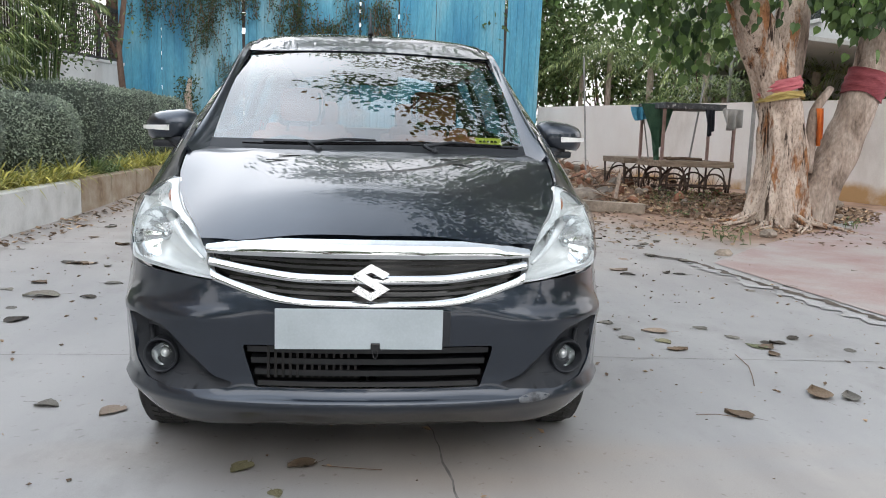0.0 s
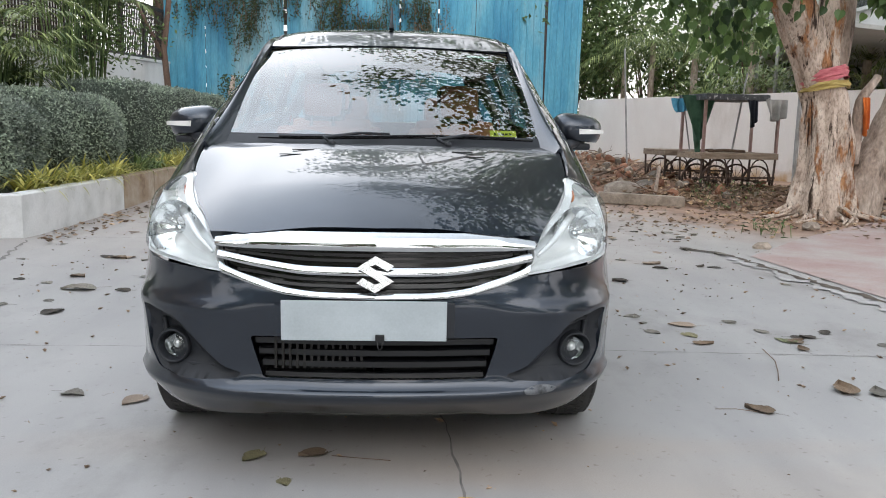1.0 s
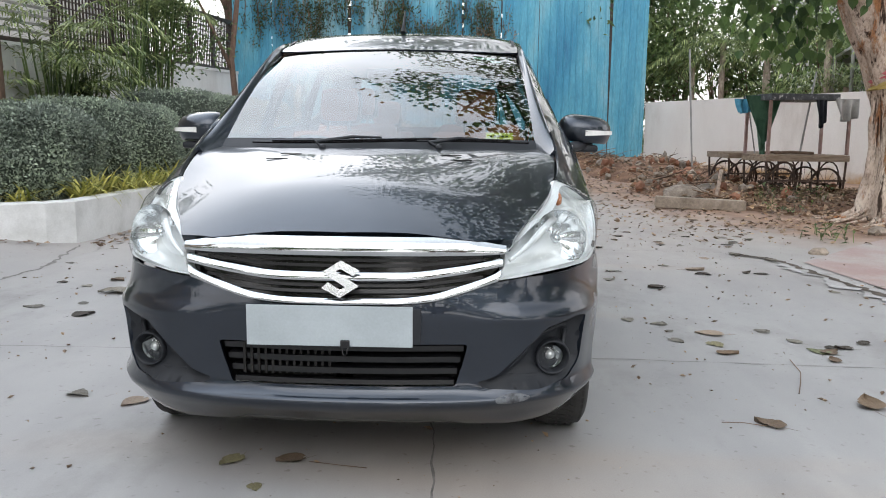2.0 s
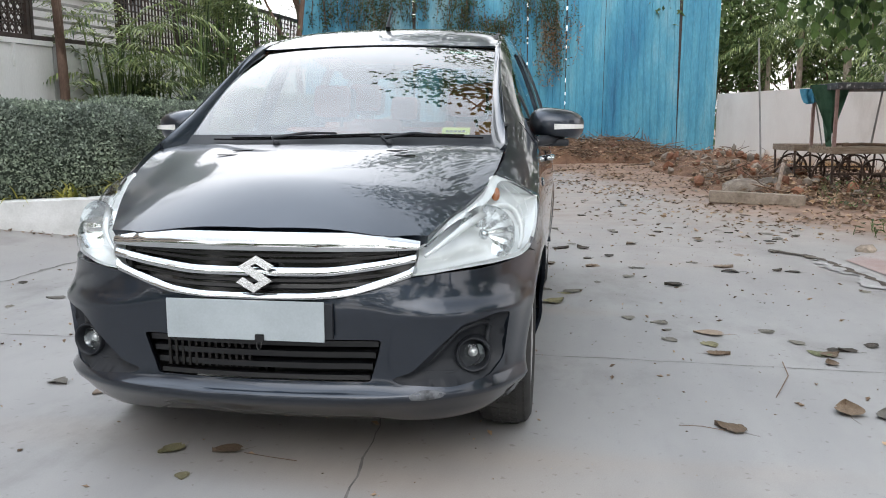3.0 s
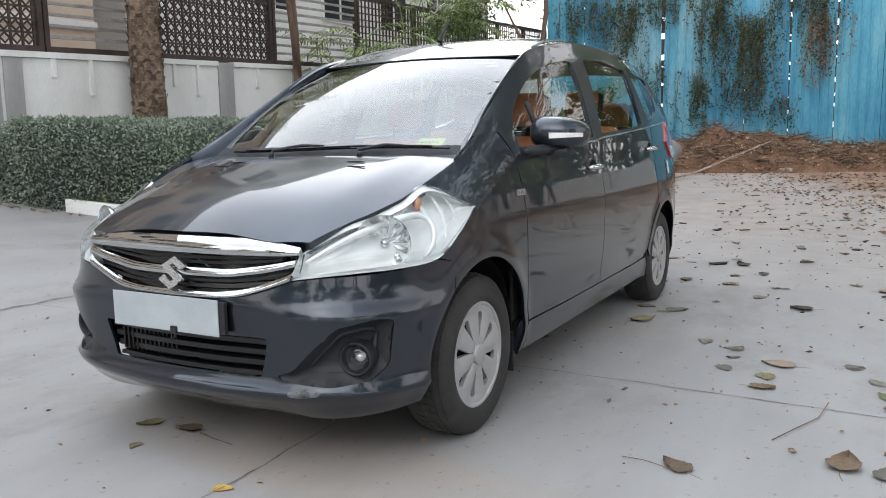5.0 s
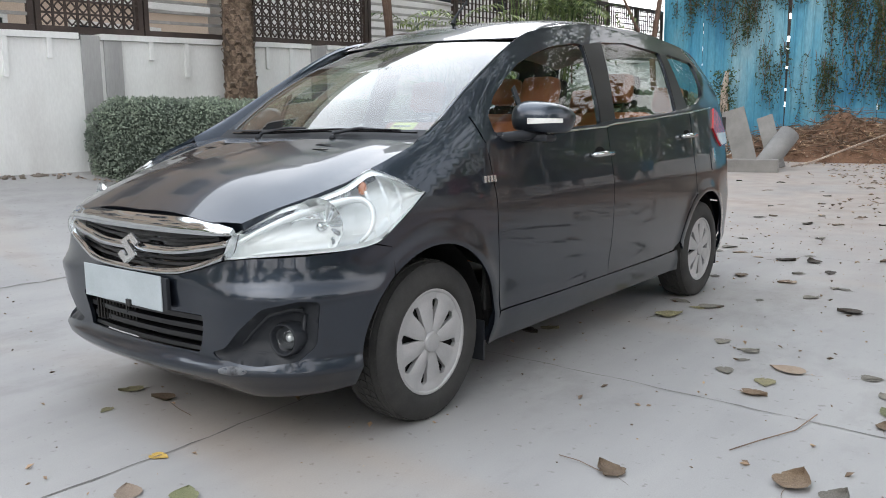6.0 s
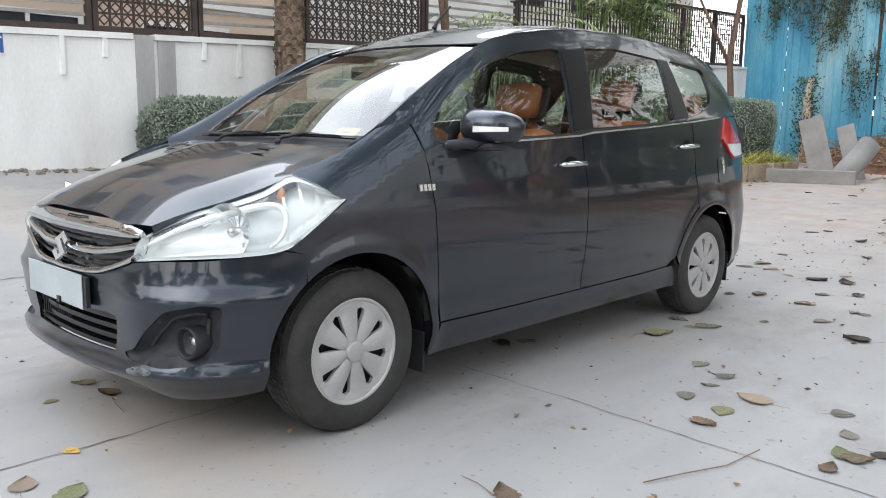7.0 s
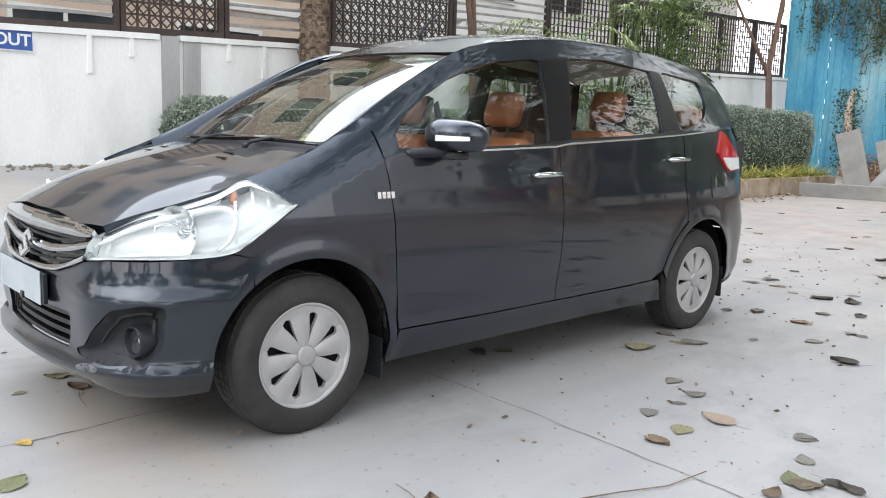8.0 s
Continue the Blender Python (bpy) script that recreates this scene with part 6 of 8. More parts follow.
# ---- planting ------------------------------------------------------------
def hedge(name, outline, z0, z1, leaves, seed, label):
    """A clipped hedge: a lumpy core coloured dark for inner shade, under a coat of small leaves. outline: plan polygon.
    """
    rnd = random.Random(seed)
    at = Vector((sum(p[0] for p in outline) / len(outline), sum(p[1] for p in outline) / len(outline), z0))
    base = empty(name, at, label=label, category="hedge", group="clipped hedges in the planter")
    ring = rounded([tuple(p) for p in outline], 0.45, 6)
    ring = dense(ring, 0.22)
    levels = [(0.0, 0.78), (0.15, 0.90), (0.35, 0.98), (0.55, 1.0), (0.72, 0.97), (0.86, 0.87), (0.95, 0.70), (1.0, 0.45)]
    cx, cy = at.x, at.y

    def place(q, k, lv):
        x, y = ring[q % len(ring)]
        d = Vector((x - cx, y - cy, 0))
        inset = (1 - k) * 0.62
        p = Vector((x, y, 0)) - d.normalized() * inset
        p.z = z0 + (z1 - z0) * lv
        n = noise.noise(p * 1.25 + Vector((seed, 0, 0))) * 0.20 + noise.noise(p * 4.0) * 0.06
        return p + d.normalized() * n + Vector((0, 0, n * 0.55 * lv))
    rings = [[place(q, k, lv) for q in range(len(ring))] for lv, k in levels]
    verts = [v - at for r in rings for v in r]
    m = len(ring)
    faces = [(i * m + q, i * m + (q + 1) % m, (i + 1) * m + (q + 1) % m, (i + 1) * m + q) for i in range(len(rings) - 1) for q in range(m)]
    # top cap as a grid inside the last ring
    c = len(verts)
    top = [rings[-1][q] for q in range(m)]
    mid = [Vector((cx, cy, 0)).lerp(Vector((p.x, p.y, 0)), 0.5) for p in top]
    verts += [Vector((p.x, p.y, z1 + 0.01 + 0.04 * noise.noise(p * 2.0))) - at for p in mid] + [Vector((cx, cy, z1 + 0.02)) - at]
    faces += [((len(rings) - 1) * m + q, (len(rings) - 1) * m + (q + 1) % m, c + (q + 1) % m, c + q) for q in range(m)]
    faces += [(c + q, c + (q + 1) % m, c + m) for q in range(m)]
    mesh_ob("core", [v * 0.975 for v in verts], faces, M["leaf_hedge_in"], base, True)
    tri, area = [], []
    for f in faces:
        vs = [verts[i] for i in f]
        for k in range(1, len(vs) - 1):
            t = (vs[0], vs[k], vs[k + 1])
            a = (t[1] - t[0]).cross(t[2] - t[0]).length
            if a > 1e-6:
                tri.append(t)
                area.append(a)
    sh = Sheaf()
    for t in rnd.choices(tri, area, k=leaves):
        u, v = sorted((rnd.random(), rnd.random()))
        p = t[0] * u + t[1] * (v - u) + t[2] * (1 - v)
        n = (t[1] - t[0]).cross(t[2] - t[0]).normalized()
        w = (n * rnd.uniform(0.15, 1.0) + rand_way(rnd) * 0.9).normalized()
        p = p + n * (rnd.uniform(-0.05, 0.035) + 0.03 * max(0, noise.noise((p + at) * 7)))
        sh.leaf(p, w * rnd.uniform(0.028, 0.052), rnd.uniform(0.016, 0.028), rand_way(rnd), 0.2)
    sh.ob("foliage", M["leaf_hedge"], base, kind="stuff")
    return base


SOIL = KERB_TOP - 0.05
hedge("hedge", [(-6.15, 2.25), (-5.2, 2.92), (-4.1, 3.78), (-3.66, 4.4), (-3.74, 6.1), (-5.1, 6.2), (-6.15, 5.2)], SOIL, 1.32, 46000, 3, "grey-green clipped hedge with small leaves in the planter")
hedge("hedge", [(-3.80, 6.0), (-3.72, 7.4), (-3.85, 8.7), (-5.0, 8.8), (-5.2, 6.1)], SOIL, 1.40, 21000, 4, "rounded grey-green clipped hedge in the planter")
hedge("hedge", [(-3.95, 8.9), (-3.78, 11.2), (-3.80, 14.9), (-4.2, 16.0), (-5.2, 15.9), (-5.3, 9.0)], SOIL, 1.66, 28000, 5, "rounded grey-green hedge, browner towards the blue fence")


def strap_clump(at, n, length, mat, rnd, label):
    base = empty("border_plant", at, label=label, category="plant", group="border plants along the planter edge")
    sh = Sheaf()
    for _ in range(n):
        a = rnd.uniform(0, 2 * math.pi)
        w = Vector((math.cos(a) * rnd.uniform(0.3, 1), math.sin(a) * rnd.uniform(0.3, 1), rnd.uniform(0.5, 1.3)))
        sh.blade((rnd.uniform(-0.07, 0.07), rnd.uniform(-0.07, 0.07), 0), w, length * rnd.uniform(0.6, 1.15), rnd.uniform(0.018, 0.032), rnd.uniform(1.1, 2.4), 5)
    sh.ob("leaves", mat, base, kind="stuff")


rnd = random.Random(12)
y = 4.75
while y < 15.0:
    kind = rnd.random()
    green = 7.6 < y < 8.8
    strap_clump((-3.57 + rnd.uniform(-0.05, 0.05), y, SOIL), 60 if not green else 30, 0.46 if not green else 0.55, M["leaf_green"] if green else M["leaf_lily"], rnd,
                "dark green strap-leaved plant" if green else "yellow-green striped strap-leaved plant")
    y += rnd.uniform(0.27, 0.36)
for k in range(7):
    t = 0.10 + k * 0.13
    p = PLANT[1].lerp(PLANT[0], t)
    if t < 0.75:
        strap_clump((p.x - 0.02, p.y + 0.28, SOIL), 38, 0.33, M["leaf_lily"], rnd, "yellow-green striped strap-leaved plant")


def frond(sh, at, way, length, droop, rnd, leaf=0.30, pairs=22, width=0.028):
    """A feather frond: its rib and two rows of leaflets."""
    p, d = Vector(at), Vector(way).normalized()
    side = d.cross(Vector((0, 0, 1)))
    side = side.normalized() if side.length > 1e-4 else Vector((1, 0, 0))
    step = length / pairs
    for k in range(pairs):
        q = p + d * step
        sh.quad(p + side * 0.008, p - side * 0.008, q - side * 0.006, q + side * 0.006)
        t = k / pairs
        size = leaf * math.sin(math.pi * (0.12 + 0.85 * t)) ** 0.6
        for s in (1, -1):
            w = (side * s + d * 0.75 + Vector((0, 0, rnd.uniform(-0.5, 0.05)))).normalized()
            sh.leaf(p, w * size * rnd.uniform(0.85, 1.1), width, Vector((0, 0, 1)), 0.06, -0.15)
        p = q
        d = (d + Vector((0, 0, -droop / pairs))).normalized()
        side = d.cross(Vector((0, 0, 1))).normalized() if d.cross(Vector((0, 0, 1))).length > 1e-4 else side


def palm(name, at, height, r, fronds, seed, label, bark, length=1.9, leaf=0.34, lean=(0, 0)):
    rnd = random.Random(seed)
    base = empty(name, at, label=label, category="palm tree")
    bm = bmesh.new()
    n = max(6, int(height / 0.22))
    pts = [Vector((lean[0] * (k / n) ** 1.6, lean[1] * (k / n) ** 1.6, height * k / n)) for k in range(n + 1)]
    tube(bm, pts, [r * (1.12 - 0.22 * k / n) * (1 + 0.05 * (k % 2)) for k in range(n + 1)], 14, True, 0.12, rnd)
    if r > 0.15:
        # stubs of old leaf bases
        for k in range(int(height / 0.075)):
            z = k * 0.075 + 0.02
            i = min(n, int(z / height * n))
            for j in range(9):
                a = 2 * math.pi * (j + 0.5 * (k % 2)) / 9 + rnd.uniform(-0.12, 0.12)
                o = Vector((math.cos(a), math.sin(a), 0))
                rr = r * (1.10 - 0.2 * z / height)
                c = pts[i] * 1.0
                c = Vector((c.x, c.y, z)) + o * rr * 0.96
                t = o.cross(Vector((0, 0, 1))) * 0.055
                tip = c + o * rnd.uniform(0.012, 0.045) + Vector((0, 0, rnd.uniform(0.05, 0.10)))
                v = [bm.verts.new(q) for q in (c - t, c + t, tip + t * 0.45, tip - t * 0.45)]
                bm.faces.new(v)
                w = [bm.verts.new(q) for q in (tip + t * 0.45, tip - t * 0.45, c - t * 0.6 + Vector((0, 0, 0.09)), c + t * 0.6 + Vector((0, 0, 0.09)))]
                bm.faces.new(w)
    part("trunk", bm, bark, base, smooth=False)
    sh = Sheaf()
    for k in range(fronds):
        a = 2.4 * k + rnd.uniform(-0.3, 0.3)
        up = rnd.uniform(0.1, 1.5)
        frond(sh, pts[-1], (math.cos(a), math.sin(a), up), length * rnd.uniform(0.8, 1.15), rnd.uniform(1.2, 2.2), rnd, leaf)
    sh.ob("crown", M["leaf_palm"], base, kind="stuff")
    return base


palm("palm_tree", (-5.93, 4.50, SOIL), 4.6, 0.185, 26, 31, "stout palm with a rough brown trunk of old leaf bases", M["palm_bark"], 2.2)


def branching(name, at, stems, leaves, leaf_mat, bark, seed, label, category="tree", leaf=0.09, spread=0.55, wide=0.6, sprays=6):
    """stems: lists of points with radii; crowns of small leaves round the given tips."""
    rnd = random.Random(seed)
    base = empty(name, at, label=label, category=category)
    bm = bmesh.new()
    tips = []
    for pts, radii in stems:
        tube(bm, pts, radii, 9, True, 0.12, rnd)
        tips.append(Vector(pts[-1]))
        end = Vector(pts[-1])
        for _ in range(sprays):
            w = rand_way(rnd, 0.35)
            q = end + w * spread * rnd.uniform(0.7, 1.8)
            mid = end.lerp(q, 0.5) + rand_way(rnd) * 0.1
            tube(bm, [end, mid, q], [radii[-1] * 0.8, radii[-1] * 0.55, radii[-1] * 0.3], 5)
            tips += [mid, q]
    part("trunk", bm, bark, base, smooth=True, angle=80)
    sh = Sheaf()
    for _ in range(leaves):
        t = rnd.choice(tips)
        p = t + rand_way(rnd) * wide * rnd.random() ** 0.6
        sh.leaf(p, (rand_way(rnd) + Vector((0, 0, -0.4))).normalized() * leaf * rnd.uniform(0.7, 1.25), leaf * 0.5, rand_way(rnd), 0.12)
    sh.ob("crown", leaf_mat, base, kind="stuff")
    return base


branching("slim_tree", (-5.95, 7.45, SOIL), [([(0, 0, 0), (-0.02, 0.06, 1.2), (0.02, -0.06, 2.4), (0.1, -0.25, 3.6), (0.2, -0.4, 4.8)], [0.075, 0.065, 0.06, 0.05, 0.035]),
                                               ([(0, 0.05, 1.5), (0.05, -0.15, 2.4), (0.2, -0.5, 3.4), (0.3, -0.8, 4.4)], [0.05, 0.04, 0.035, 0.025])], 2600, M["leaf_green"], M["slim_bark"], 41, "slim reddish-brown tree with two stems before the wall")
branching("slim_tree", (-5.9, 12.9, SOIL), [([(0, 0, 0), (0.05, 0.05, 0.9), (-0.05, 0, 1.9), (0.1, 0.1, 2.9)], [0.035, 0.03, 0.028, 0.02]), ([(0.05, 0, 0.2), (0.25, -0.15, 1.0), (0.3, -0.3, 2.2)], [0.028, 0.024, 0.016])],
          2600, M["leaf_green"], M["slim_bark"], 42, "small thin-stemmed tree with light green leaves", leaf=0.10, wide=0.55)
branching("slim_tree", (-5.75, 16.9, 0.2), [([(0, 0, 0), (0.05, 0.1, 1.6), (0.0, 0.0, 2.6), (0.15, 0.1, 4.0), (0.1, 0.2, 5.2)], [0.09, 0.075, 0.07, 0.06, 0.04]), ([(0, 0, 2.4), (-0.4, -0.3, 3.4), (-0.8, -0.6, 4.4)], [0.05, 0.04, 0.02])],
          3000, M["leaf_green"], M["slim_bark"], 43, "leaning brown tree beside the blue fence", wide=0.9)

# feathery palms and broad-leaved shrubs against the wall
rnd = random.Random(77)
for at, n, ln, lo, hi in (((-5.75, 8.45, SOIL), 44, 1.3, 0.5, 2.2), ((-5.7, 9.45, SOIL), 40, 1.4, 0.5, 2.4), ((-5.7, 10.8, SOIL), 14, 1.1, 2.5, 3.3), ((-5.65, 12.1, SOIL), 20, 1.0, 2.6, 3.4)):
    base = empty("areca_palm", at, label="bushy feather-leaved palm clump before the wall", category="palm", group="feather palms before the wall")
    sh = Sheaf()
    bm = bmesh.new()
    for k in range(n):
        a = rnd.uniform(0, 2 * math.pi)
        h = rnd.uniform(lo, hi)
        foot = Vector((rnd.uniform(-0.15, 0.15), rnd.uniform(-0.15, 0.15), 0))
        top = foot + Vector((math.cos(a) * 0.15 * h, math.sin(a) * 0.15 * h, h))
        tube(bm, [foot, top], [0.018, 0.012], 5)
        frond(sh, top, (math.cos(a), math.sin(a), rnd.uniform(0.5, 1.8)), ln * rnd.uniform(0.6, 1), rnd.uniform(1.1, 1.9), rnd, 0.34, 18, 0.036)
    tagged(part("stem", bm, M["leaf_green"], base), kind="stuff")
    sh.ob("fronds", M["leaf_palm"], base, kind="stuff")
base = empty("shrub", (-5.5, 8.75, SOIL), label="dark broad-leaved shrub above the hedge", category="shrub")
bm = bmesh.new()
sh = Sheaf()
for k in range(9):
    a, h = rnd.uniform(0, 6.3), rnd.uniform(0.7, 1.35)
    tube(bm, [(0, 0, 0), (0.12 * math.cos(a), 0.12 * math.sin(a), h)], [0.014, 0.008], 5)
    for _ in range(4):
        b = a + rnd.uniform(-0.9, 0.9)
        sh.leaf((0.12 * math.cos(a), 0.12 * math.sin(a), h), Vector((math.cos(b), math.sin(b), rnd.uniform(0, 1.2))).normalized() * 0.32, 0.09, (0, 0, 1), 0.1, -0.2)
tagged(part("stem", bm, M["slim_bark"], base), kind="stuff")
sh.ob("leaves", M["leaf_vine"], base)


# ---- creepers on the blue fence
def creeper(name, top, drop, wide, n, seed, label, mat, out=0.16):
    rnd = random.Random(seed)
    base = empty(name, top, label=label, category="creeper", group="creepers on the blue fence")
    bm = bmesh.new()
    sh = Sheaf()
    for k in range(n):
        x = rnd.gauss(0, wide * 0.4)
        p = Vector((x, -0.05, rnd.uniform(-0.2, 0.25)))
        ln = drop * rnd.uniform(0.35, 1.0)
        pts = [p]
        steps = max(3, int(ln / 0.16))
        for s in range(steps):
            p = p + Vector((rnd.uniform(-0.07, 0.07), rnd.uniform(-0.04, 0.03), -ln / steps))
            p.y = min(-0.03, max(-out * 2.2, p.y))
            pts.append(p)
            for _ in range(rnd.randint(5, 11)):
                w = (rand_way(rnd) + Vector((0, -0.2, -0.5))).normalized()
                sh.leaf(p + rand_way(rnd) * 0.10, w * rnd.uniform(0.05, 0.11), rnd.uniform(0.022, 0.045), rand_way(rnd), 0.12)
        tube(bm, pts, 0.006, 4)
    tagged(part("stem", bm, M["twig"], base), kind="stuff")
    sh.ob("foliage", mat, base, kind="stuff")


def on_blue(x, z, off=0.06):
    t = (x - BLUE_A.x) / (BLUE_B.x - BLUE_A.x)
    return (x, BLUE_A.y + (BLUE_B.y - BLUE_A.y) * t - off, z)


for x, z, drop, wide, n, seed in ((-5.3, 4.7, 1.3, 1.2, 26, 1), (-4.1, 4.75, 1.9, 0.9, 24, 2), (-3.0, 4.8, 1.0, 0.9, 18, 3), (-1.9, 4.7, 2.6, 0.7, 22, 4), (-1.0, 4.0, 2.6, 0.7, 30, 5), (-0.1, 4.7, 1.2, 1.0, 22, 6), (0.4, 4.7, 2.6, 0.5, 10, 7), (-2.3, 2.6, 1.7, 0.6, 16, 8), (-0.3, 2.0, 0.9, 0.5, 8, 9), (-3.6, 2.9, 1.5, 0.5, 10, 11)):
    creeper("creeper", on_blue(x, z), drop, wide, n, seed, "dark green creeper hanging over the blue fence", M["leaf_vine"])
creeper("creeper", on_blue(0.55, 4.0), 1.9, 0.8, 14, 10, "dry brown creeper strands on the blue fence", M["leaf_dry_brown"])
base = empty("dead_stump", (-4.55, 18.75, 0.3), label="broken dead trunk overgrown with leaves", category="stump")
bm = bmesh.new()
tube(bm, [(0, 0, 0), (0.03, 0, 0.8), (-0.02, 0.02, 1.6), (0.05, 0, 2.05)], [0.13, 0.11, 0.10, 0.05], 9, True, 0.25, random.Random(3))
part("trunk", bm, M["bark"], base)
sh = Sheaf()
rnd = random.Random(18)
for _ in range(700):
    a = rnd.uniform(0, 6.3)
    sh.leaf((0.2 * math.cos(a) * rnd.uniform(0.4, 1.8), -0.1 + 0.2 * math.sin(a), rnd.uniform(0.2, 2.1)), rand_way(rnd) * rnd.uniform(0.06, 0.12), 0.04, rand_way(rnd), 0.1)
sh.ob("leaves", M["leaf_vine"], base, kind="stuff")

# ---- brushwood and rubble along the foot of the blue fence
def heap(name, at, rx, ry, h, twigs, stones, leaves, seed, label, category):
    rnd = random.Random(seed)
    base = empty(name, at, label=label, category=category)

    def hz(x, y):
        k = max(0.0, 1 - (x / rx) ** 2 - (y / ry) ** 2)
        return h * k ** 0.7 * (0.75 + 0.5 * noise.noise(Vector((x * 1.7 + seed, y * 1.7, 0))))
    n = 26
    verts, faces = [], []
    for j in range(n + 1):
        for i in range(n + 1):
            x, y = rx * (2 * i / n - 1), ry * (2 * j / n - 1)
            verts.append((x, y, ground_z(at[0] + x, at[1] + y) - at[2] - 0.03 + hz(x, y)))
    faces = [(j * (n + 1) + i, j * (n + 1) + i + 1, (j + 1) * (n + 1) + i + 1, (j + 1) * (n + 1) + i) for j in range(n) for i in range(n)]
    mesh_ob("mound", verts, faces, M["earth"], base, True)

    def spot():
        while True:
            x, y = rnd.uniform(-rx, rx), rnd.uniform(-ry, ry)
            if (x / rx) ** 2 + (y / ry) ** 2 < 0.95:
                return Vector((x, y, ground_z(at[0] + x, at[1] + y) - at[2] + hz(x, y)))
    if twigs:
        bm = bmesh.new()
        for _ in range(twigs):
            p = spot() + Vector((0, 0, rnd.uniform(-0.02, 0.1)))
            w = rand_way(rnd)
            w.z *= 0.35
            ln = rnd.uniform(0.2, 0.9)
            q = p + w * ln
            q.z = max(q.z, p.z - 0.05)
            r = rnd.choice((0.004, 0.006, 0.009, 0.016))
            tube(bm, [p, p.lerp(q, 0.5) + rand_way(rnd) * 0.06, q], [r, r * 0.8, r * 0.4], 4, False)
        tagged(part("twig", bm, M["twig"], base), kind="stuff")
        base.children[-1]["kind"] = "stuff"
    for _ in range(stones):
        p = spot()
        s = rnd.uniform(0.05, 0.16)
        bm = bmesh.new()
        bmesh.ops.create_icosphere(bm, subdivisions=1, radius=1)
        for v in bm.verts:
            v.co *= rnd.uniform(0.7, 1.15)
        bmesh.ops.transform(bm, matrix=Matrix.Translation(p + Vector((0, 0, s * 0.2))) @ Euler((rnd.random() * 6, rnd.random() * 6, rnd.random() * 6)).to_matrix().to_4x4() @ Matrix.Diagonal((s, s * rnd.uniform(0.6, 1), s * rnd.uniform(0.4, 0.8), 1)), verts=bm.verts)
        part("stone", bm, M["stone"] if rnd.random() < 0.55 else M["brick"], base)
    sh = Sheaf()
    for _ in range(leaves):
        w = rand_way(rnd)
        w.z *= 0.4
        sh.leaf(spot() + Vector((0, 0, 0.015)), w * rnd.uniform(0.06, 0.14), rnd.uniform(0.03, 0.07), rand_way(rnd, 1.0), 0.15, rnd.uniform(-0.2, 0.2))
    if leaves:
        sh.ob("dry_leaves", M["leaf_dry_brown"], base, kind="stuff")
    return base


M["earth"] = surface("red_brown_earth", [(0.3, (0.12, 0.065, 0.04)), (0.55, (0.26, 0.145, 0.09)), (0.75, (0.38, 0.24, 0.16))], 3, 0.95, 0, 40, 0.35, 1.0, 0.03)
M["stone"] = surface("grey_brown_stone", [(0.3, (0.20, 0.165, 0.135)), (0.7, (0.42, 0.36, 0.31))], 6, 0.9, 0, 40, 0.25, 0.6, 0.01, vary=0.3)
M["brick"] = surface("broken_red_brick", [(0.3, (0.20, 0.085, 0.05)), (0.7, (0.38, 0.19, 0.12))], 6, 0.9, 0, 40, 0.25, 0.6, 0.01, vary=0.3)
heap("brushwood_heap", (-1.2, 18.1, 0.2), 3.0, 1.5, 1.0, 1500, 5, 2600, 51, "heap of dry brushwood and dead creeper by the blue fence", "heap")
heap("brushwood_heap", (1.9, 18.6, 0.2), 2.4, 1.3, 0.62, 900, 12, 2000, 52, "low heap of dry twigs and leaves by the blue fence", "heap")
heap("rubble_heap", (4.3, 15.6, 0.15), 1.5, 3.2, 0.42, 70, 70, 700, 53, "heap of red earth, stones and broken bricks by the white wall", "heap")
heap("rubble_heap", (4.2, 11.4, 0.08), 1.15, 1.9, 0.30, 50, 46, 600, 54, "low heap of stones and broken bricks near the carts", "heap")
heap("leaf_bank", (6.0, 9.6, 0.05), 2.2, 2.4, 0.16, 60, 18, 2400, 55, "bank of earth and dry leaves round the tree foot", "heap")
for at, ln, rz in (((-1.6, 17.0, 0.27), 1.7, 4), ((-0.3, 16.9, 0.26), 1.2, -8), ((-2.2, 17.1, 0.36), 0.9, 35)):
    bm = bmesh.new()
    tube(bm, [(-ln / 2, 0, 0), (0, 0.05, 0.03), (ln / 2, -0.02, 0.0)], [0.06, 0.055, 0.045], 8, True, 0.15, random.Random(4))
    ob = bm_ob("log", bm, M["bark_grey"], None, label="cut grey branch lying on the ground", category="log", group="cut branches")
    ob.matrix_world = pose(*at, 0, 0, rz)
rnd = random.Random(61)
for at, s in (((3.75, 10.2, 0.10), (0.42, 0.26, 0.22)), ((4.2, 10.5, 0.12), (0.30, 0.24, 0.22)), ((4.5, 10.05, 0.09), (0.22, 0.2, 0.15)), ((3.6, 4.6, 0.02), (0.10, 0.08, 0.05)), ((4.9, 6.2, 0.03), (0.13, 0.10, 0.07))):
    bm = bmesh.new()
    bmesh.ops.create_icosphere(bm, subdivisions=2, radius=1)
    for v in bm.verts:
        v.co *= 0.9 + 0.35 * noise.noise(v.co * 1.6 + Vector(at))
    bmesh.ops.transform(bm, matrix=Matrix.Diagonal((*s, 1)), verts=bm.verts)
    ob = bm_ob("boulder", bm, M["stone"], None, label="rough grey-brown boulder on the earth", category="stone", group="boulders by the carts")
    ob.location = at
m = pose(3.55, 8.62, 0.13, 0, 2, -8)
ob = bm_ob("kerbstone", boxed(-0.62, 0.62, -0.09, 0.09, -0.09, 0.07, 0.012), M["stone"], None, label="long grey kerbstone lying in the leaves", category="kerbstone")
ob.matrix_world = m

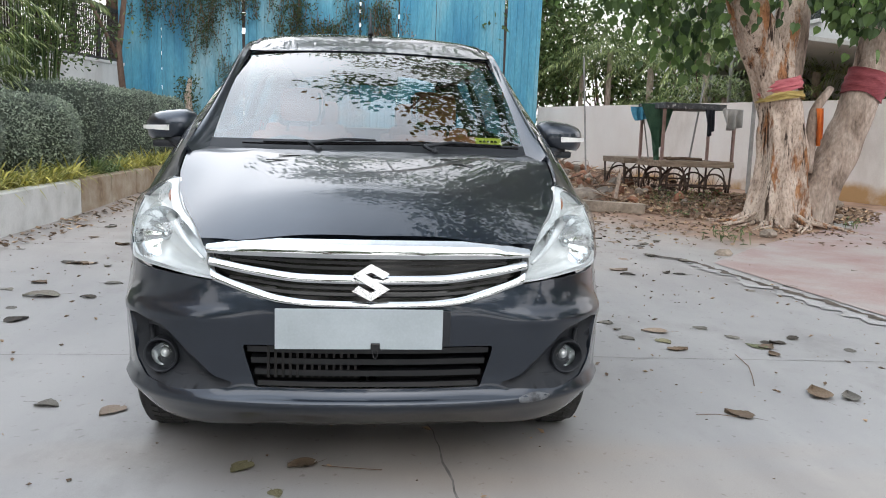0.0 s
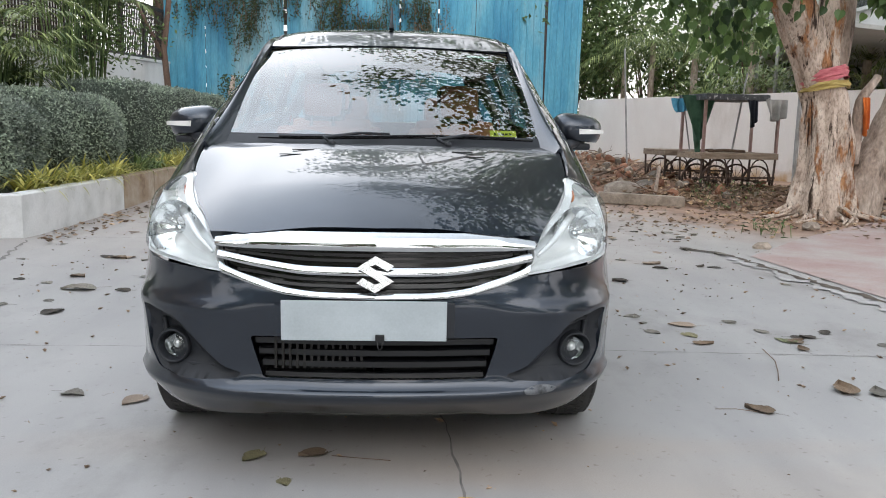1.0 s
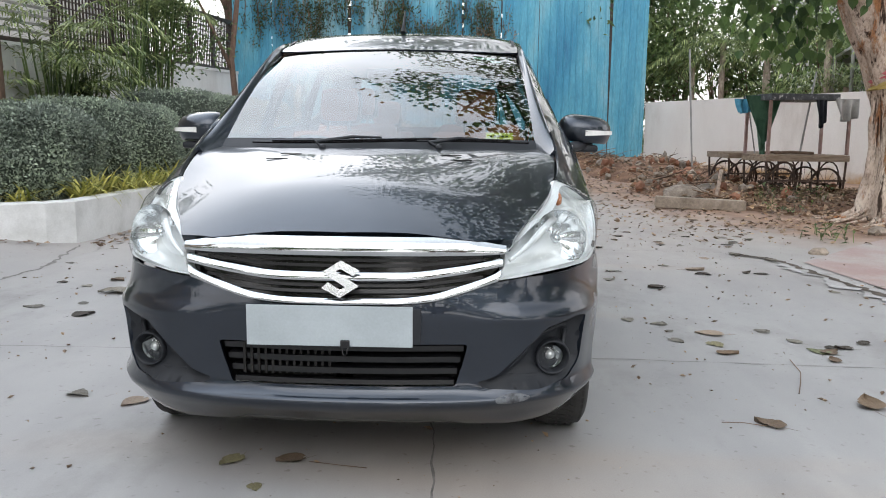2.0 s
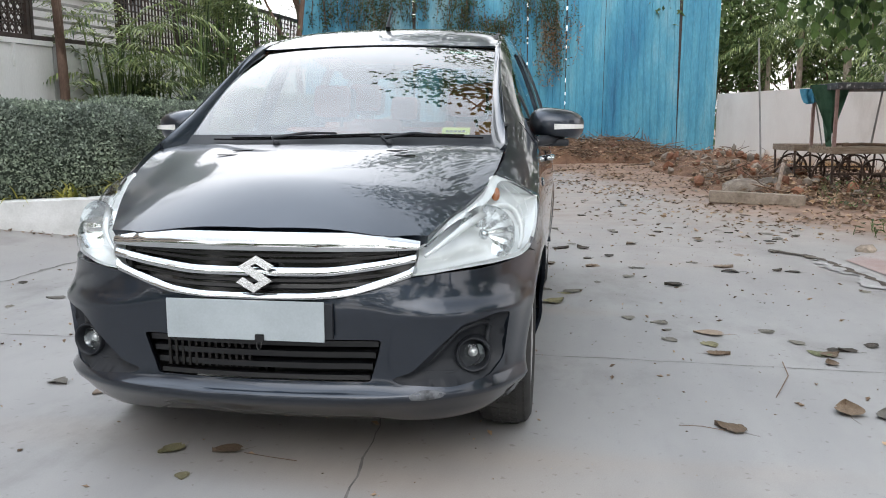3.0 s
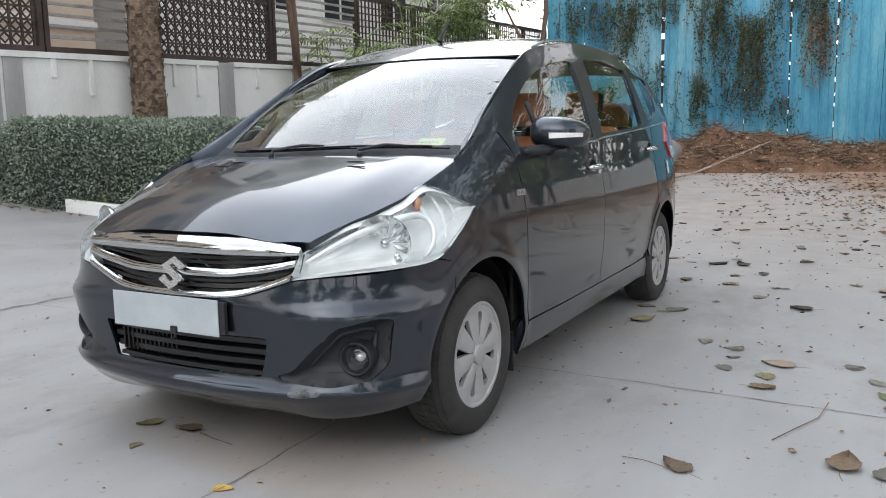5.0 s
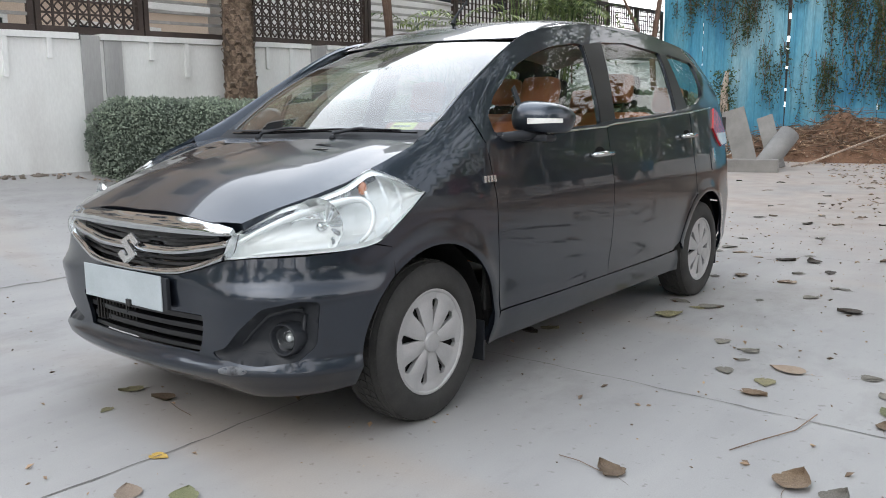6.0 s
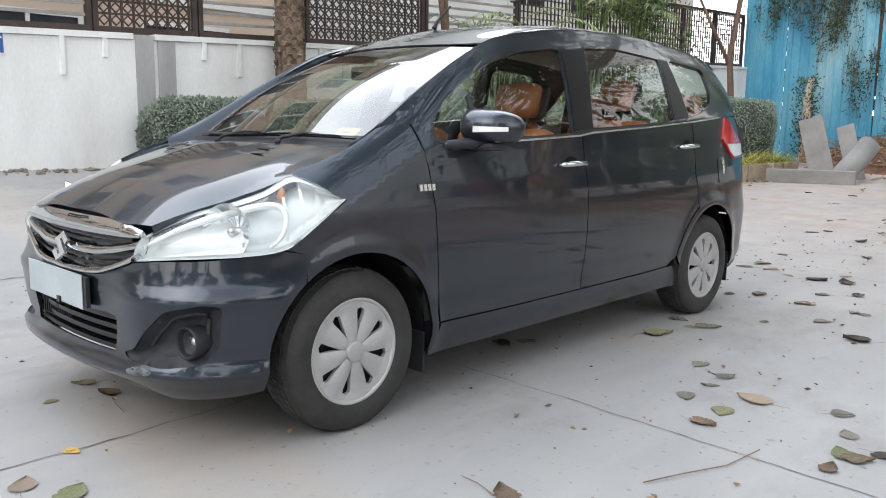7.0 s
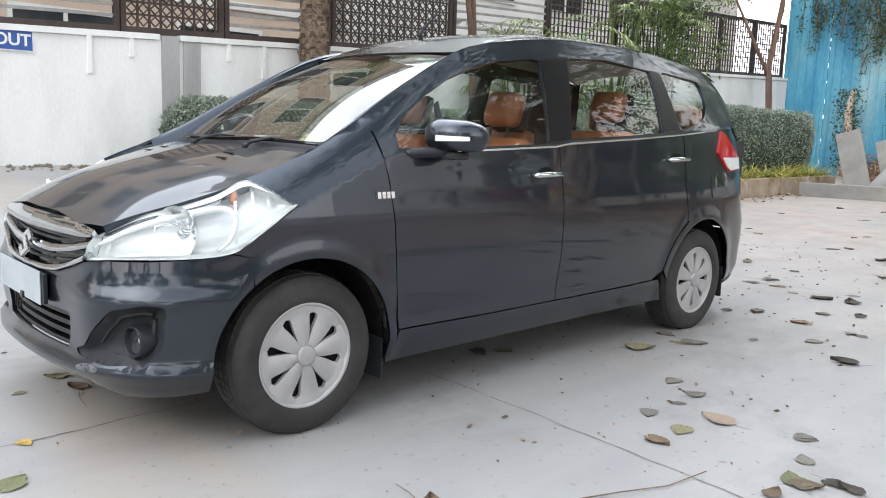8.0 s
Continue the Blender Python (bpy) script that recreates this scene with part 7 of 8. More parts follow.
# leaning slabs, concrete pipe and loose kerb by the planter's far end
M["slab"] = surface("grey_stone_slab", [(0.3, (0.20, 0.195, 0.19)), (0.7, (0.32, 0.31, 0.30))], 2.5, 0.8, 0, 60, 0.12, 0.3, 0.003, vary=0.15)
for k in range(4):
    ob = bm_ob("stone_slab", boxed(-0.22, 0.22, -0.015, 0.015, 0.0, 1.28 - 0.02 * k, 0.004), M["slab"], None, label="grey stone slab leaning against the planter", category="slab", group="leaning slabs")
    ob.matrix_world = pose(-2.52 - 0.02 * k, 14.35 + 0.055 * k, 0.14, -14, -17, 12)
ob = bm_ob("stone_slab", boxed(-0.16, 0.16, -0.015, 0.015, 0.0, 1.2, 0.004), M["slab"], None, label="grey stone slab leaning against the planter", category="slab", group="leaning slabs")
ob.matrix_world = pose(-2.05, 14.75, 0.14, -22, -20, 6)
bm = bmesh.new()
lathe(bm, [(0.20, -0.5), (0.20, 0.5), (0.16, 0.5), (0.16, -0.5), (0.20, -0.5)], 24)
ob = bm_ob("concrete_pipe", bm, M["slab"], None, True, 40, label="short length of pale concrete pipe leaning on the slabs", category="pipe")
ob.matrix_world = pose(-1.95, 14.15, 0.50, -38, 26, 0)
ob = bm_ob("kerbstone", boxed(-0.75, 0.75, -0.10, 0.10, 0.0, 0.26, 0.02), M["slab"], None, label="pale concrete kerbstone on the ground by the planter", category="kerbstone")
ob.matrix_world = pose(-2.45, 13.45, 0.12, 0, 0, 14)
bm = bmesh.new()
tube(bm, [(0, 0, 0), (0.4, -0.1, 0.10), (0.9, 0, 0.32), (1.3, 0.1, 0.5), (1.8, 0.3, 0.72)], [0.02, 0.02, 0.018, 0.015, 0.01], 6)
ob = bm_ob("branch", bm, M["bark_grey"], None, label="pale bent branch on the brushwood", category="branch")
ob.location = (-1.75, 14.6, 0.2)


# ---- hand carts by the white wall
M["cart_wood"] = surface("weathered_plank", [(0.3, (0.22, 0.16, 0.115)), (0.7, (0.46, 0.37, 0.29))], 4, 0.85, 0, 40, 0.3, 0.5, 0.004, (1, 6, 6), vary=0.25)
M["cart_iron"] = surface("rusty_iron", [(0.3, (0.045, 0.03, 0.025)), (0.7, (0.13, 0.085, 0.065))], 9, 0.7, 0.3)
M["cart_post"] = surface("faded_pink_post", [(0.3, (0.24, 0.14, 0.125)), (0.7, (0.40, 0.28, 0.25))], 7, 0.8)
M["roof_board"] = surface("chipped_dark_board", [(0.40, (0.05, 0.055, 0.06)), (0.60, (0.10, 0.105, 0.115)), (0.66, (0.55, 0.55, 0.55))], 16, 0.7, 0, 60, 0.2)
M["green_cloth"] = surface("green_cloth", [(0.3, (0.03, 0.09, 0.055)), (0.7, (0.07, 0.16, 0.10))], 6, 0.85, 0, 90, 0.25, 0.4)
M["blue_cloth"] = surface("blue_cloth", [(0.3, (0.05, 0.25, 0.42)), (0.7, (0.12, 0.42, 0.60))], 9, 0.85, 0, 90, 0.2, 0.4)
M["dark_cloth"] = surface("dark_cloth", [(0.3, (0.015, 0.018, 0.03)), (0.7, (0.04, 0.045, 0.06))], 9, 0.9)
M["grey_sheet"] = surface("grey_plastic_sheet", [(0.3, (0.30, 0.30, 0.29)), (0.7, (0.52, 0.51, 0.49))], 5, 0.5, 0, 60, 0.15, 0.4)


def drape(w, h, nx, ny, fold, taper, seed):
    """A hanging cloth with folds, narrowing downwards, with thickness."""
    rnd = random.Random(seed)
    ph = rnd.uniform(0, 6)
    verts, faces = [], []
    for side in (0, 0.006):
        for j in range(ny + 1):
            t = j / ny
            for i in range(nx + 1):
                s = i / nx - 0.5
                x = s * w * (1 - taper * t) + 0.06 * taper * t
                y = fold * math.sin(s * 13 + ph + 1.5 * t) * (0.4 + t) + side
                verts.append((x, y, -h * t * (1 - 0.35 * abs(s + 0.15) * 2 * taper)))
    m = nx + 1
    k = m * (ny + 1)
    for j in range(ny):
        for i in range(nx):
            a = j * m + i
            faces.append((a, a + 1, a + m + 1, a + m))
            faces.append((k + a, k + a + m, k + a + m + 1, k + a + 1))
    for j in range(ny):
        for a in (j * m, j * m + nx):
            faces.append((a, a + m, k + a + m, k + a))
    for i in range(nx):
        faces.append((ny * m + i, ny * m + i + 1, k + ny * m + i + 1, k + ny * m + i))
    return verts, faces


def spoked_wheel(parent, m, r=0.27):
    bm = bmesh.new()
    rings = lathe(bm, [(r, -0.016), (r, 0.016), (r - 0.028, 0.016), (r - 0.028, -0.016), (r, -0.016)], 26, m)
    w = part("wheel", bm, M["cart_iron"], parent, "rusty spoked wheel")
    bm = bmesh.new()
    for k in range(12):
        a = 2 * math.pi * k / 12
        tube(bm, [m @ Vector((0.02 * math.cos(a), 0.02 * math.sin(a), 0.015 * (-1) ** k)), m @ Vector(((r - 0.02) * math.cos(a), (r - 0.02) * math.sin(a), 0))], 0.004, 4)
    lathe(bm, [(0.03, -0.05), (0.035, 0.0), (0.03, 0.05), (0.0, 0.05)], 10, m)
    part("spokes", bm, M["cart_iron"], w)


def cart(at, rz, w, d, top, roofed, label):
    c = empty("hand_cart", at, label=label, category="cart", group="hand carts by the wall")
    c.rotation_euler = (0, 0, radians(rz))
    n = 6
    for k in range(n):
        y0 = -d / 2 + k * d / n
        part("plank", boxed(-w / 2, w / 2, y0 + 0.004, y0 + d / n - 0.004, top - 0.03, top + 0.004 * (k % 2), 0.004), M["cart_wood"], c)
    for y0 in (-d / 2, d / 2 - 0.05):
        part("side_beam", boxed(-w / 2, w / 2, y0, y0 + 0.05, top - 0.10, top - 0.032, 0.006), M["cart_wood"], c)
    for x0 in (-w / 2 + 0.001, w / 2 - 0.051):
        part("end_beam", boxed(x0, x0 + 0.05, -d / 2 + 0.052, d / 2 - 0.052, top - 0.10, top - 0.034, 0.006), M["cart_wood"], c)
    for sx in (-1, 1):
        for sy in (-1, 1):
            m = Matrix.Translation((sx * (w / 2 - 0.32), sy * (d / 2 - 0.10), 0.27)) @ Matrix.Rotation(radians(90), 4, "X")
            spoked_wheel(c, m)
            bm = bmesh.new()
            pts = [(sx * (w / 2 - 0.32) + 0.17 * math.cos(t), sy * (d / 2 - 0.03), top - 0.34 + 0.24 * math.sin(t)) for t in np.linspace(0, math.pi, 9)]
            tube(bm, [(pts[0][0], pts[0][1], 0.28)] + pts + [(pts[-1][0], pts[-1][1], 0.28)], 0.012, 6)
            part("leaf_spring", bm, M["cart_iron"], c)
        bm = bmesh.new()
        tube(bm, [(sx * (w / 2 - 0.32), -d / 2, 0.27), (sx * (w / 2 - 0.32), d / 2, 0.27)], 0.015, 6)
        part("axle", bm, M["cart_iron"], c)
        for sy in (-1, 1):
            bm = bmesh.new()
            tube(bm, [(sx * (w / 2 - 0.06), sy * (d / 2 - 0.05), 0.0), (sx * (w / 2 - 0.03), sy * (d / 2 - 0.04), top - 0.05)], 0.018, 6)
            part("leg", bm, M["cart_iron"], c)
    part("lower_rail", boxed(-w / 2 + 0.02, w / 2 - 0.02, -d / 2 + 0.03, -d / 2 + 0.055, 0.32, 0.35), M["cart_iron"], c)
    if roofed:
        for sx in (-1, 1):
            for sy in (-1, 1):
                h = 1.60 if sy < 0 else 1.55
                if sx > 0 and sy < 0:
                    h = 1.42
                part("post", boxed(sx * (w / 2 - 0.04) - 0.022, sx * (w / 2 - 0.04) + 0.022, sy * (d / 2 - 0.035) - 0.022, sy * (d / 2 - 0.035) + 0.022, top + 0.006, h, 0.003), M["cart_post"], c)
        rf = part("roof", boxed(-w / 2 - 0.0, w / 2 - 0.27, -d / 2 - 0.06, d / 2 + 0.06, 1.601, 1.70, 0.01), M["roof_board"], c, "chipped dark roof board")
    return c


c1 = cart((5.55, 10.52, 0.05), 8, 1.40, 0.85, 0.74, True, "wooden hand cart with a roof on four posts")
c2 = cart((5.32, 11.75, 0.10), 8, 1.4, 0.9, 0.70, False, "low wooden hand cart with rusty wheels")
for nm, at, size, mat, lab in (("cloth", (4.92, 10.30, 1.73), (0.62, 1.02, 0.05, 0.86), "green_cloth", "green cloth hanging from the cart roof"),
                               ("cloth", (4.74, 10.70, 1.69), (0.30, 0.24, 0.07, 0.3), "blue_cloth", "crumpled blue cloth on the cart post"),
                               ("cloth", (5.74, 10.06, 1.66), (0.18, 0.45, 0.035, 0.5), "dark_cloth", "dark rag hanging from the cart roof"),
                               ("cloth", (6.16, 10.12, 1.68), (0.40, 0.36, 0.06, 0.35), "grey_sheet", "grey plastic sheet hung on the cart")):
    v, f = drape(size[0], size[1], 14, 12, size[2], size[3], len(lab))
    ob = mesh_ob(nm, v, f, M[mat], None, True, label=lab, category="cloth", group="cloths on the cart")
    ob.matrix_world = pose(*at, 0, 0, 8)
for at, b, r in (((5.05, 10.95, 0.80), (4.80, 10.75, 1.75), 0.012), ((5.72, 10.75, 0.80), (5.92, 10.8, 2.15), 0.016), ((4.95, 14.6, 0.35), (4.82, 14.8, 2.9), 0.02)):
    bm = bmesh.new()
    tube(bm, [Vector(at), Vector(b)], r, 6)
    ob = bm_ob("pole", bm, M["slat"], None, label="thin pale pole leaning by the wall", category="pole", group="poles by the wall")
bm = bmesh.new()
tube(bm, [(5.2, 10.45, 0.815), (5.5, 10.55, 0.83), (5.85, 10.5, 0.815)], 0.025, 7)
tube(bm, [(5.1, 10.7, 0.815), (5.4, 10.8, 0.83)], 0.02, 7)
bm_ob("log", bm, M["twig"], None, label="short sticks lying on the cart", category="log")
bm = bmesh.new()
tube(bm, [(4.05, 9.6, 0.05), (4.2, 9.9, 0.55)], 0.03, 6)
bm_ob("log", bm, M["bark_grey"], None, label="short stake leaning in the rubble", category="log")


# ---- the old tree with bands of cloth
def old_tree():
    rnd = random.Random(99)
    t = empty("banyan_tree", (5.75, 7.6, 0.0), label="old tree with peeling bark and cloth bands round its trunks", category="tree")

    def limb(name, pts, radii, mat, sides=22, ridges=0.12, label=""):
        bm = bmesh.new()
        tab, run = curve_table(pts, 200)
        n = max(10, int(run[-1] / 0.09))
        s = np.linspace(0, run[-1], n)
        P = [Vector([float(np.interp(q, run, tab[:, k])) for k in range(3)]) for q in s]
        R_ = [float(np.interp(i / (n - 1), np.linspace(0, 1, len(radii)), radii)) for i in range(n)]
        rings = tube(bm, P, R_, sides)
        for i, ring in enumerate(rings):
            for k, v in enumerate(ring):
                o = v.co - P[i]
                a = k / sides * 2 * math.pi
                flute = ridges * (0.6 * math.sin(5 * a + 1.3 + 0.25 * P[i].z) + 0.5 * math.sin(9 * a + 0.6 * P[i].z) + 0.35 * math.sin(14 * a - 0.8 * P[i].z))
                flute *= 1.0 if P[i].z < 1.4 else 0.45
                flute += 0.14 * noise.noise(Vector((math.cos(a) * 2, math.sin(a) * 2, P[i].z * 2.5)))
                v.co = P[i] + o * (1 + flute)
        return part(name, bm, mat, t, label, True, 60)
    limb("trunk", [(-0.02, 0, -0.05), (0.0, 0, 0.5), (-0.03, 0, 1.1), (-0.12, 0.02, 1.7), (-0.36, 0, 2.2), (-0.72, -0.1, 2.9), (-1.3, -0.3, 4.2)], [0.46, 0.33, 0.29, 0.265, 0.26, 0.24, 0.19], M["bark"], 56, 0.12, "broad trunk with peeling orange and grey bark")
    limb("limb", [(-0.15, 0.05, 1.9), (-0.12, 0.1, 2.4), (-0.02, 0.1, 3.0), (0.1, 0.2, 4.6)], [0.22, 0.19, 0.16, 0.13], M["bark"], 16, 0.08)
    limb("trunk", [(0.06, 0.42, 0.0), (0.10, 0.45, 1.2), (0.20, 0.45, 2.2), (0.26, 0.5, 3.2), (0.2, 0.8, 4.8)], [0.22, 0.20, 0.20, 0.20, 0.15], M["bark_grey"], 18, 0.06, "grey trunk standing behind")
    limb("trunk", [(0.45, 0.1, -0.05), (0.62, 0.1, 0.5), (0.92, 0.1, 1.2), (1.15, 0.1, 1.9), (1.28, 0.1, 2.6), (1.45, 0.2, 4.4)], [0.33, 0.27, 0.25, 0.235, 0.225, 0.17], M["bark_grey"], 22, 0.06, "smooth grey leaning trunk")
    limb("limb", [(0.35, 0.0, 0.75), (0.34, -0.08, 1.3), (0.36, -0.1, 1.6), (0.58, -0.05, 1.9)], [0.10, 0.085, 0.07, 0.05], M["bark_grey"], 10, 0.1, "thin limb between the trunks")
    # surface roots
    for k in range(44):
        a = rnd.uniform(2.4, 6.3)
        bm = bmesh.new()
        r0 = rnd.uniform(0.34, 0.44)
        ln = rnd.uniform(0.25, 0.85)
        pts = [(r0 * math.cos(a), r0 * math.sin(a), rnd.uniform(0.04, 0.20)), ((r0 + ln * 0.35) * math.cos(a + 0.1), (r0 + ln * 0.35) * math.sin(a + 0.1), rnd.uniform(0.03, 0.08)), ((r0 + ln) * math.cos(a + rnd.uniform(-0.3, 0.3)), (r0 + ln) * math.sin(a + rnd.uniform(-0.3, 0.3)), 0.0)]
        tube(bm, pts, [rnd.uniform(0.02, 0.05), 0.022, 0.008], 7, True, 0.2, rnd)
        part("root", bm, M["bark"], t, "", True)
    # boughs above
    tips = []
    bm = bmesh.new()
    heads = [((-1.3, -0.3, 4.2), 0.19), ((0.1, 0.2, 4.6), 0.13), ((0.2, 0.8, 4.8), 0.15), ((1.45, 0.2, 4.4), 0.16)]
    for (hx, hy, hz), r in heads:
        for _ in range(7):
            a = rnd.uniform(0, 2 * math.pi)
            reach = rnd.uniform(2.0, 4.6)
            e = Vector((hx + reach * math.cos(a), hy + reach * math.sin(a), hz + rnd.uniform(0.4, 2.8)))
            s = Vector((hx, hy, hz - 0.2))
            mid = s.lerp(e, 0.5) + Vector((0, 0, rnd.uniform(0.1, 0.6)))
            tube(bm, [s, mid, e], [r * 0.6, r * 0.38, r * 0.12], 7)
            tips += [mid, e, s.lerp(e, 0.75)]
            for _ in range(4):
                q = e + rand_way(rnd) * rnd.uniform(0.5, 1.3)
                tube(bm, [e, q], [r * 0.12, 0.01], 5)
                tips.append(q)
    # low sprays that hang into view
    for at in ((-1.25, -0.2, 3.0), (-1.8, 0.4, 3.05), (-0.9, 0.7, 2.9), (-0.6, -0.4, 3.1), (0.35, -0.5, 2.95), (0.75, -0.5, 2.85), (0.6, -0.3, 3.1), (-1.4, 0.9, 2.55), (-2.4, 0.8, 3.2), (-0.9, 0.9, 2.35), (-1.9, 0.4, 2.95), (-0.8, -0.4, 3.0), (0.9, -0.5, 3.0), (0.5, -0.5, 2.85)):
        q = Vector(at)
        tube(bm, [Vector((q.x * 0.7, q.y * 0.7, 4.2)), q + Vector((0, 0, 0.5)), q], [0.03, 0.018, 0.008], 5)
        tips_low.append(q)
    # one long bough reaches out over the car
    bough = [Vector(p) for p in ((-1.3, -0.3, 4.1), (-2.6, -1.2, 5.0), (-3.9, -2.6, 5.4), (-4.7, -4.0, 5.5), (-5.2, -5.3, 5.5))]
    tube(bm, bough, [0.13, 0.09, 0.06, 0.04, 0.015], 8)
    over = []
    for _ in range(48):
        k = rnd.randint(1, 3)
        s = bough[k].lerp(bough[k + 1], rnd.random())
        e = s + Vector((rnd.uniform(-1.5, 1.5), rnd.uniform(-1.5, 1.5), rnd.uniform(-0.4, 0.8)))
        tube(bm, [s, s.lerp(e, 0.5) + Vector((0, 0, 0.12)), e], [0.022, 0.014, 0.006], 5)
        over += [e, s.lerp(e, 0.6)]
    # another reaches along the back of the yard
    bough = [Vector(p) for p in ((-1.3, -0.3, 4.1), (-2.8, 0.3, 5.0), (-4.4, 0.4, 5.5), (-6.0, 0.0, 5.8), (-7.2, -0.4, 5.8))]
    tube(bm, bough, [0.13, 0.09, 0.06, 0.04, 0.015], 8)
    for _ in range(40):
        k = rnd.randint(0, 3)
        s = bough[k].lerp(bough[k + 1], rnd.random())
        e = s + Vector((rnd.uniform(-1.2, 1.2), rnd.uniform(-1.2, 1.6), rnd.uniform(-0.6, 0.9)))
        tube(bm, [s, s.lerp(e, 0.5) + Vector((0, 0, 0.12)), e], [0.022, 0.014, 0.006], 5)
        over += [e, s.lerp(e, 0.6)]
    # and a third hangs over the bonnet side of the car
    bough = [Vector(p) for p in ((-2.6, -1.2, 5.0), (-3.5, -3.2, 5.6), (-4.0, -5.0, 5.7), (-3.8, -6.6, 5.6))]
    tube(bm, bough, [0.09, 0.06, 0.04, 0.015], 8)
    for _ in range(64):
        k = rnd.randint(0, 2)
        s = bough[k].lerp(bough[k + 1], rnd.random())
        e = s + Vector((rnd.uniform(-0.9, 1.5), rnd.uniform(-1.2, 1.2), rnd.uniform(-0.5, 0.7)))
        tube(bm, [s, s.lerp(e, 0.5) + Vector((0, 0, 0.1)), e], [0.018, 0.012, 0.005], 5)
        over += [e, s.lerp(e, 0.6)]
    part("bough", bm, M["bark_grey"], t, "", True)
    sh = Sheaf()
    for _ in range(6000):
        c = rnd.choice(tips)
        p = c + rand_way(rnd) * 0.85 * rnd.random() ** 0.5
        w = (rand_way(rnd) + Vector((0, 0, -0.7))).normalized()
        ln = rnd.uniform(0.10, 0.19)
        sh.leaf(p, w * ln, ln * 0.75, rand_way(rnd), 0.08, rnd.uniform(-0.1, 0.15))
    for c in over:
        for _ in range(36):
            p = c + Vector((rnd.gauss(0, 0.26), rnd.gauss(0, 0.26), rnd.gauss(0, 0.12)))
            w = (rand_way(rnd) + Vector((0, 0, -0.35))).normalized()
            ln = rnd.uniform(0.08, 0.14)
            sh.leaf(p, w * ln, ln * 0.72, Vector((rnd.uniform(-0.5, 0.5), rnd.uniform(-0.5, 0.5), 1)), 0.06, rnd.uniform(-0.1, 0.15))
    for c in tips_low:
        for _ in range(46):
            p = c + Vector((rnd.gauss(0, 0.26), rnd.gauss(0, 0.2), rnd.gauss(0.08, 0.20)))
            w = (rand_way(rnd) * 0.45 + Vector((0, 0, -1.0))).normalized()
            ln = rnd.uniform(0.12, 0.19)
            sh.heart(p, w * ln, ln * 0.8, Vector((rnd.uniform(-1, 1), -1, 0.3)), rnd.uniform(0.02, 0.16))
    sh.ob("crown", M["leaf_tree"], t, kind="stuff")
    return t


tips_low = []
old_tree()
M["pink_cloth"] = surface("pink_cloth", [(0.3, (0.48, 0.10, 0.13)), (0.7, (0.66, 0.22, 0.24))], 9, 0.8, 0, 90, 0.2, 0.5, 0.004, (1, 1, 6))
M["ochre_cloth"] = surface("ochre_cloth", [(0.3, (0.40, 0.30, 0.08)), (0.7, (0.58, 0.45, 0.18))], 9, 0.8, 0, 90, 0.2, 0.5, 0.004, (1, 1, 6))
M["wine_cloth"] = surface("wine_red_cloth", [(0.3, (0.20, 0.035, 0.05)), (0.7, (0.34, 0.08, 0.09))], 9, 0.8, 0, 90, 0.2, 0.5, 0.004, (1, 1, 6))
M["orange_cloth"] = surface("orange_cloth", [(0.3, (0.55, 0.12, 0.02)), (0.7, (0.75, 0.22, 0.04))], 9, 0.8, 0, 90, 0.2, 0.5)


def cloth_band(c, axis, r, h, mat, label, seed):
    rnd = random.Random(seed)
    bm = bmesh.new()
    m = Matrix.Translation(c) @ Vector(axis).to_track_quat("Z", "Y").to_matrix().to_4x4()
    prof = []
    for k in range(11):
        t = k / 10
        prof.append((r * (1 + 0.03 * math.sin(17 * t + seed) + 0.03 * math.sin(math.pi * t)), h * (t - 0.5)))
    prof += [(q * 0.965, z) for q, z in prof[::-1]] + [prof[0]]
    rings = lathe(bm, prof, 36)
    for i, ring in enumerate(rings):
        for k, v in enumerate(ring):
            a = 2 * math.pi * k / 36
            v.co.z += 0.02 * math.sin(2 * a + seed) + 0.012 * math.sin(3 * a + min(i, 21 - i))
            v.co.xy *= 1 + 0.02 * math.sin(7 * a + 1.7 * min(i, 21 - i))
    bmesh.ops.transform(bm, matrix=m, verts=bm.verts)
    bm_ob("cloth_band", bm, mat, None, True, 60, label=label, category="cloth", group="cloth bands on the tree")


cloth_band((5.60, 7.61, 1.90), (-0.25, 0, 1), 0.305, 0.17, M["pink_cloth"], "faded pink cloth wound round the broad trunk", 1)
cloth_band((5.63, 7.61, 1.77), (-0.15, 0, 1), 0.310, 0.10, M["ochre_cloth"], "dull ochre cloth wound below the pink one", 2)
cloth_band((6.915, 7.7, 1.97), (0.28, 0, 1), 0.275, 0.34, M["wine_cloth"], "wine-red cloth wound round the leaning trunk", 3)
v, f = drape(0.10, 0.52, 10, 14, 0.035, 0.55, 5)
ob = mesh_ob("cloth_strip", v, f, M["orange_cloth"], None, True, label="orange cloth strip tied to the thin limb", category="cloth")
ob.matrix_world = pose(6.12, 7.42, 1.62)
ob = mesh_ob("paper_sheet", [(x, y, ground_z(x, y) + 0.022 - d) for d in (0.0, 0.008) for x, y in ((6.15, 7.25), (6.55, 7.15), (7.5, 8.5), (6.9, 8.7))], [(0, 1, 2, 3), (7, 6, 5, 4), (0, 4, 5, 1), (1, 5, 6, 2), (2, 6, 7, 3), (3, 7, 4, 0)], M["grey_sheet"], None,
             label="pale sheet lying on the ground by the tree foot", category="sheet")
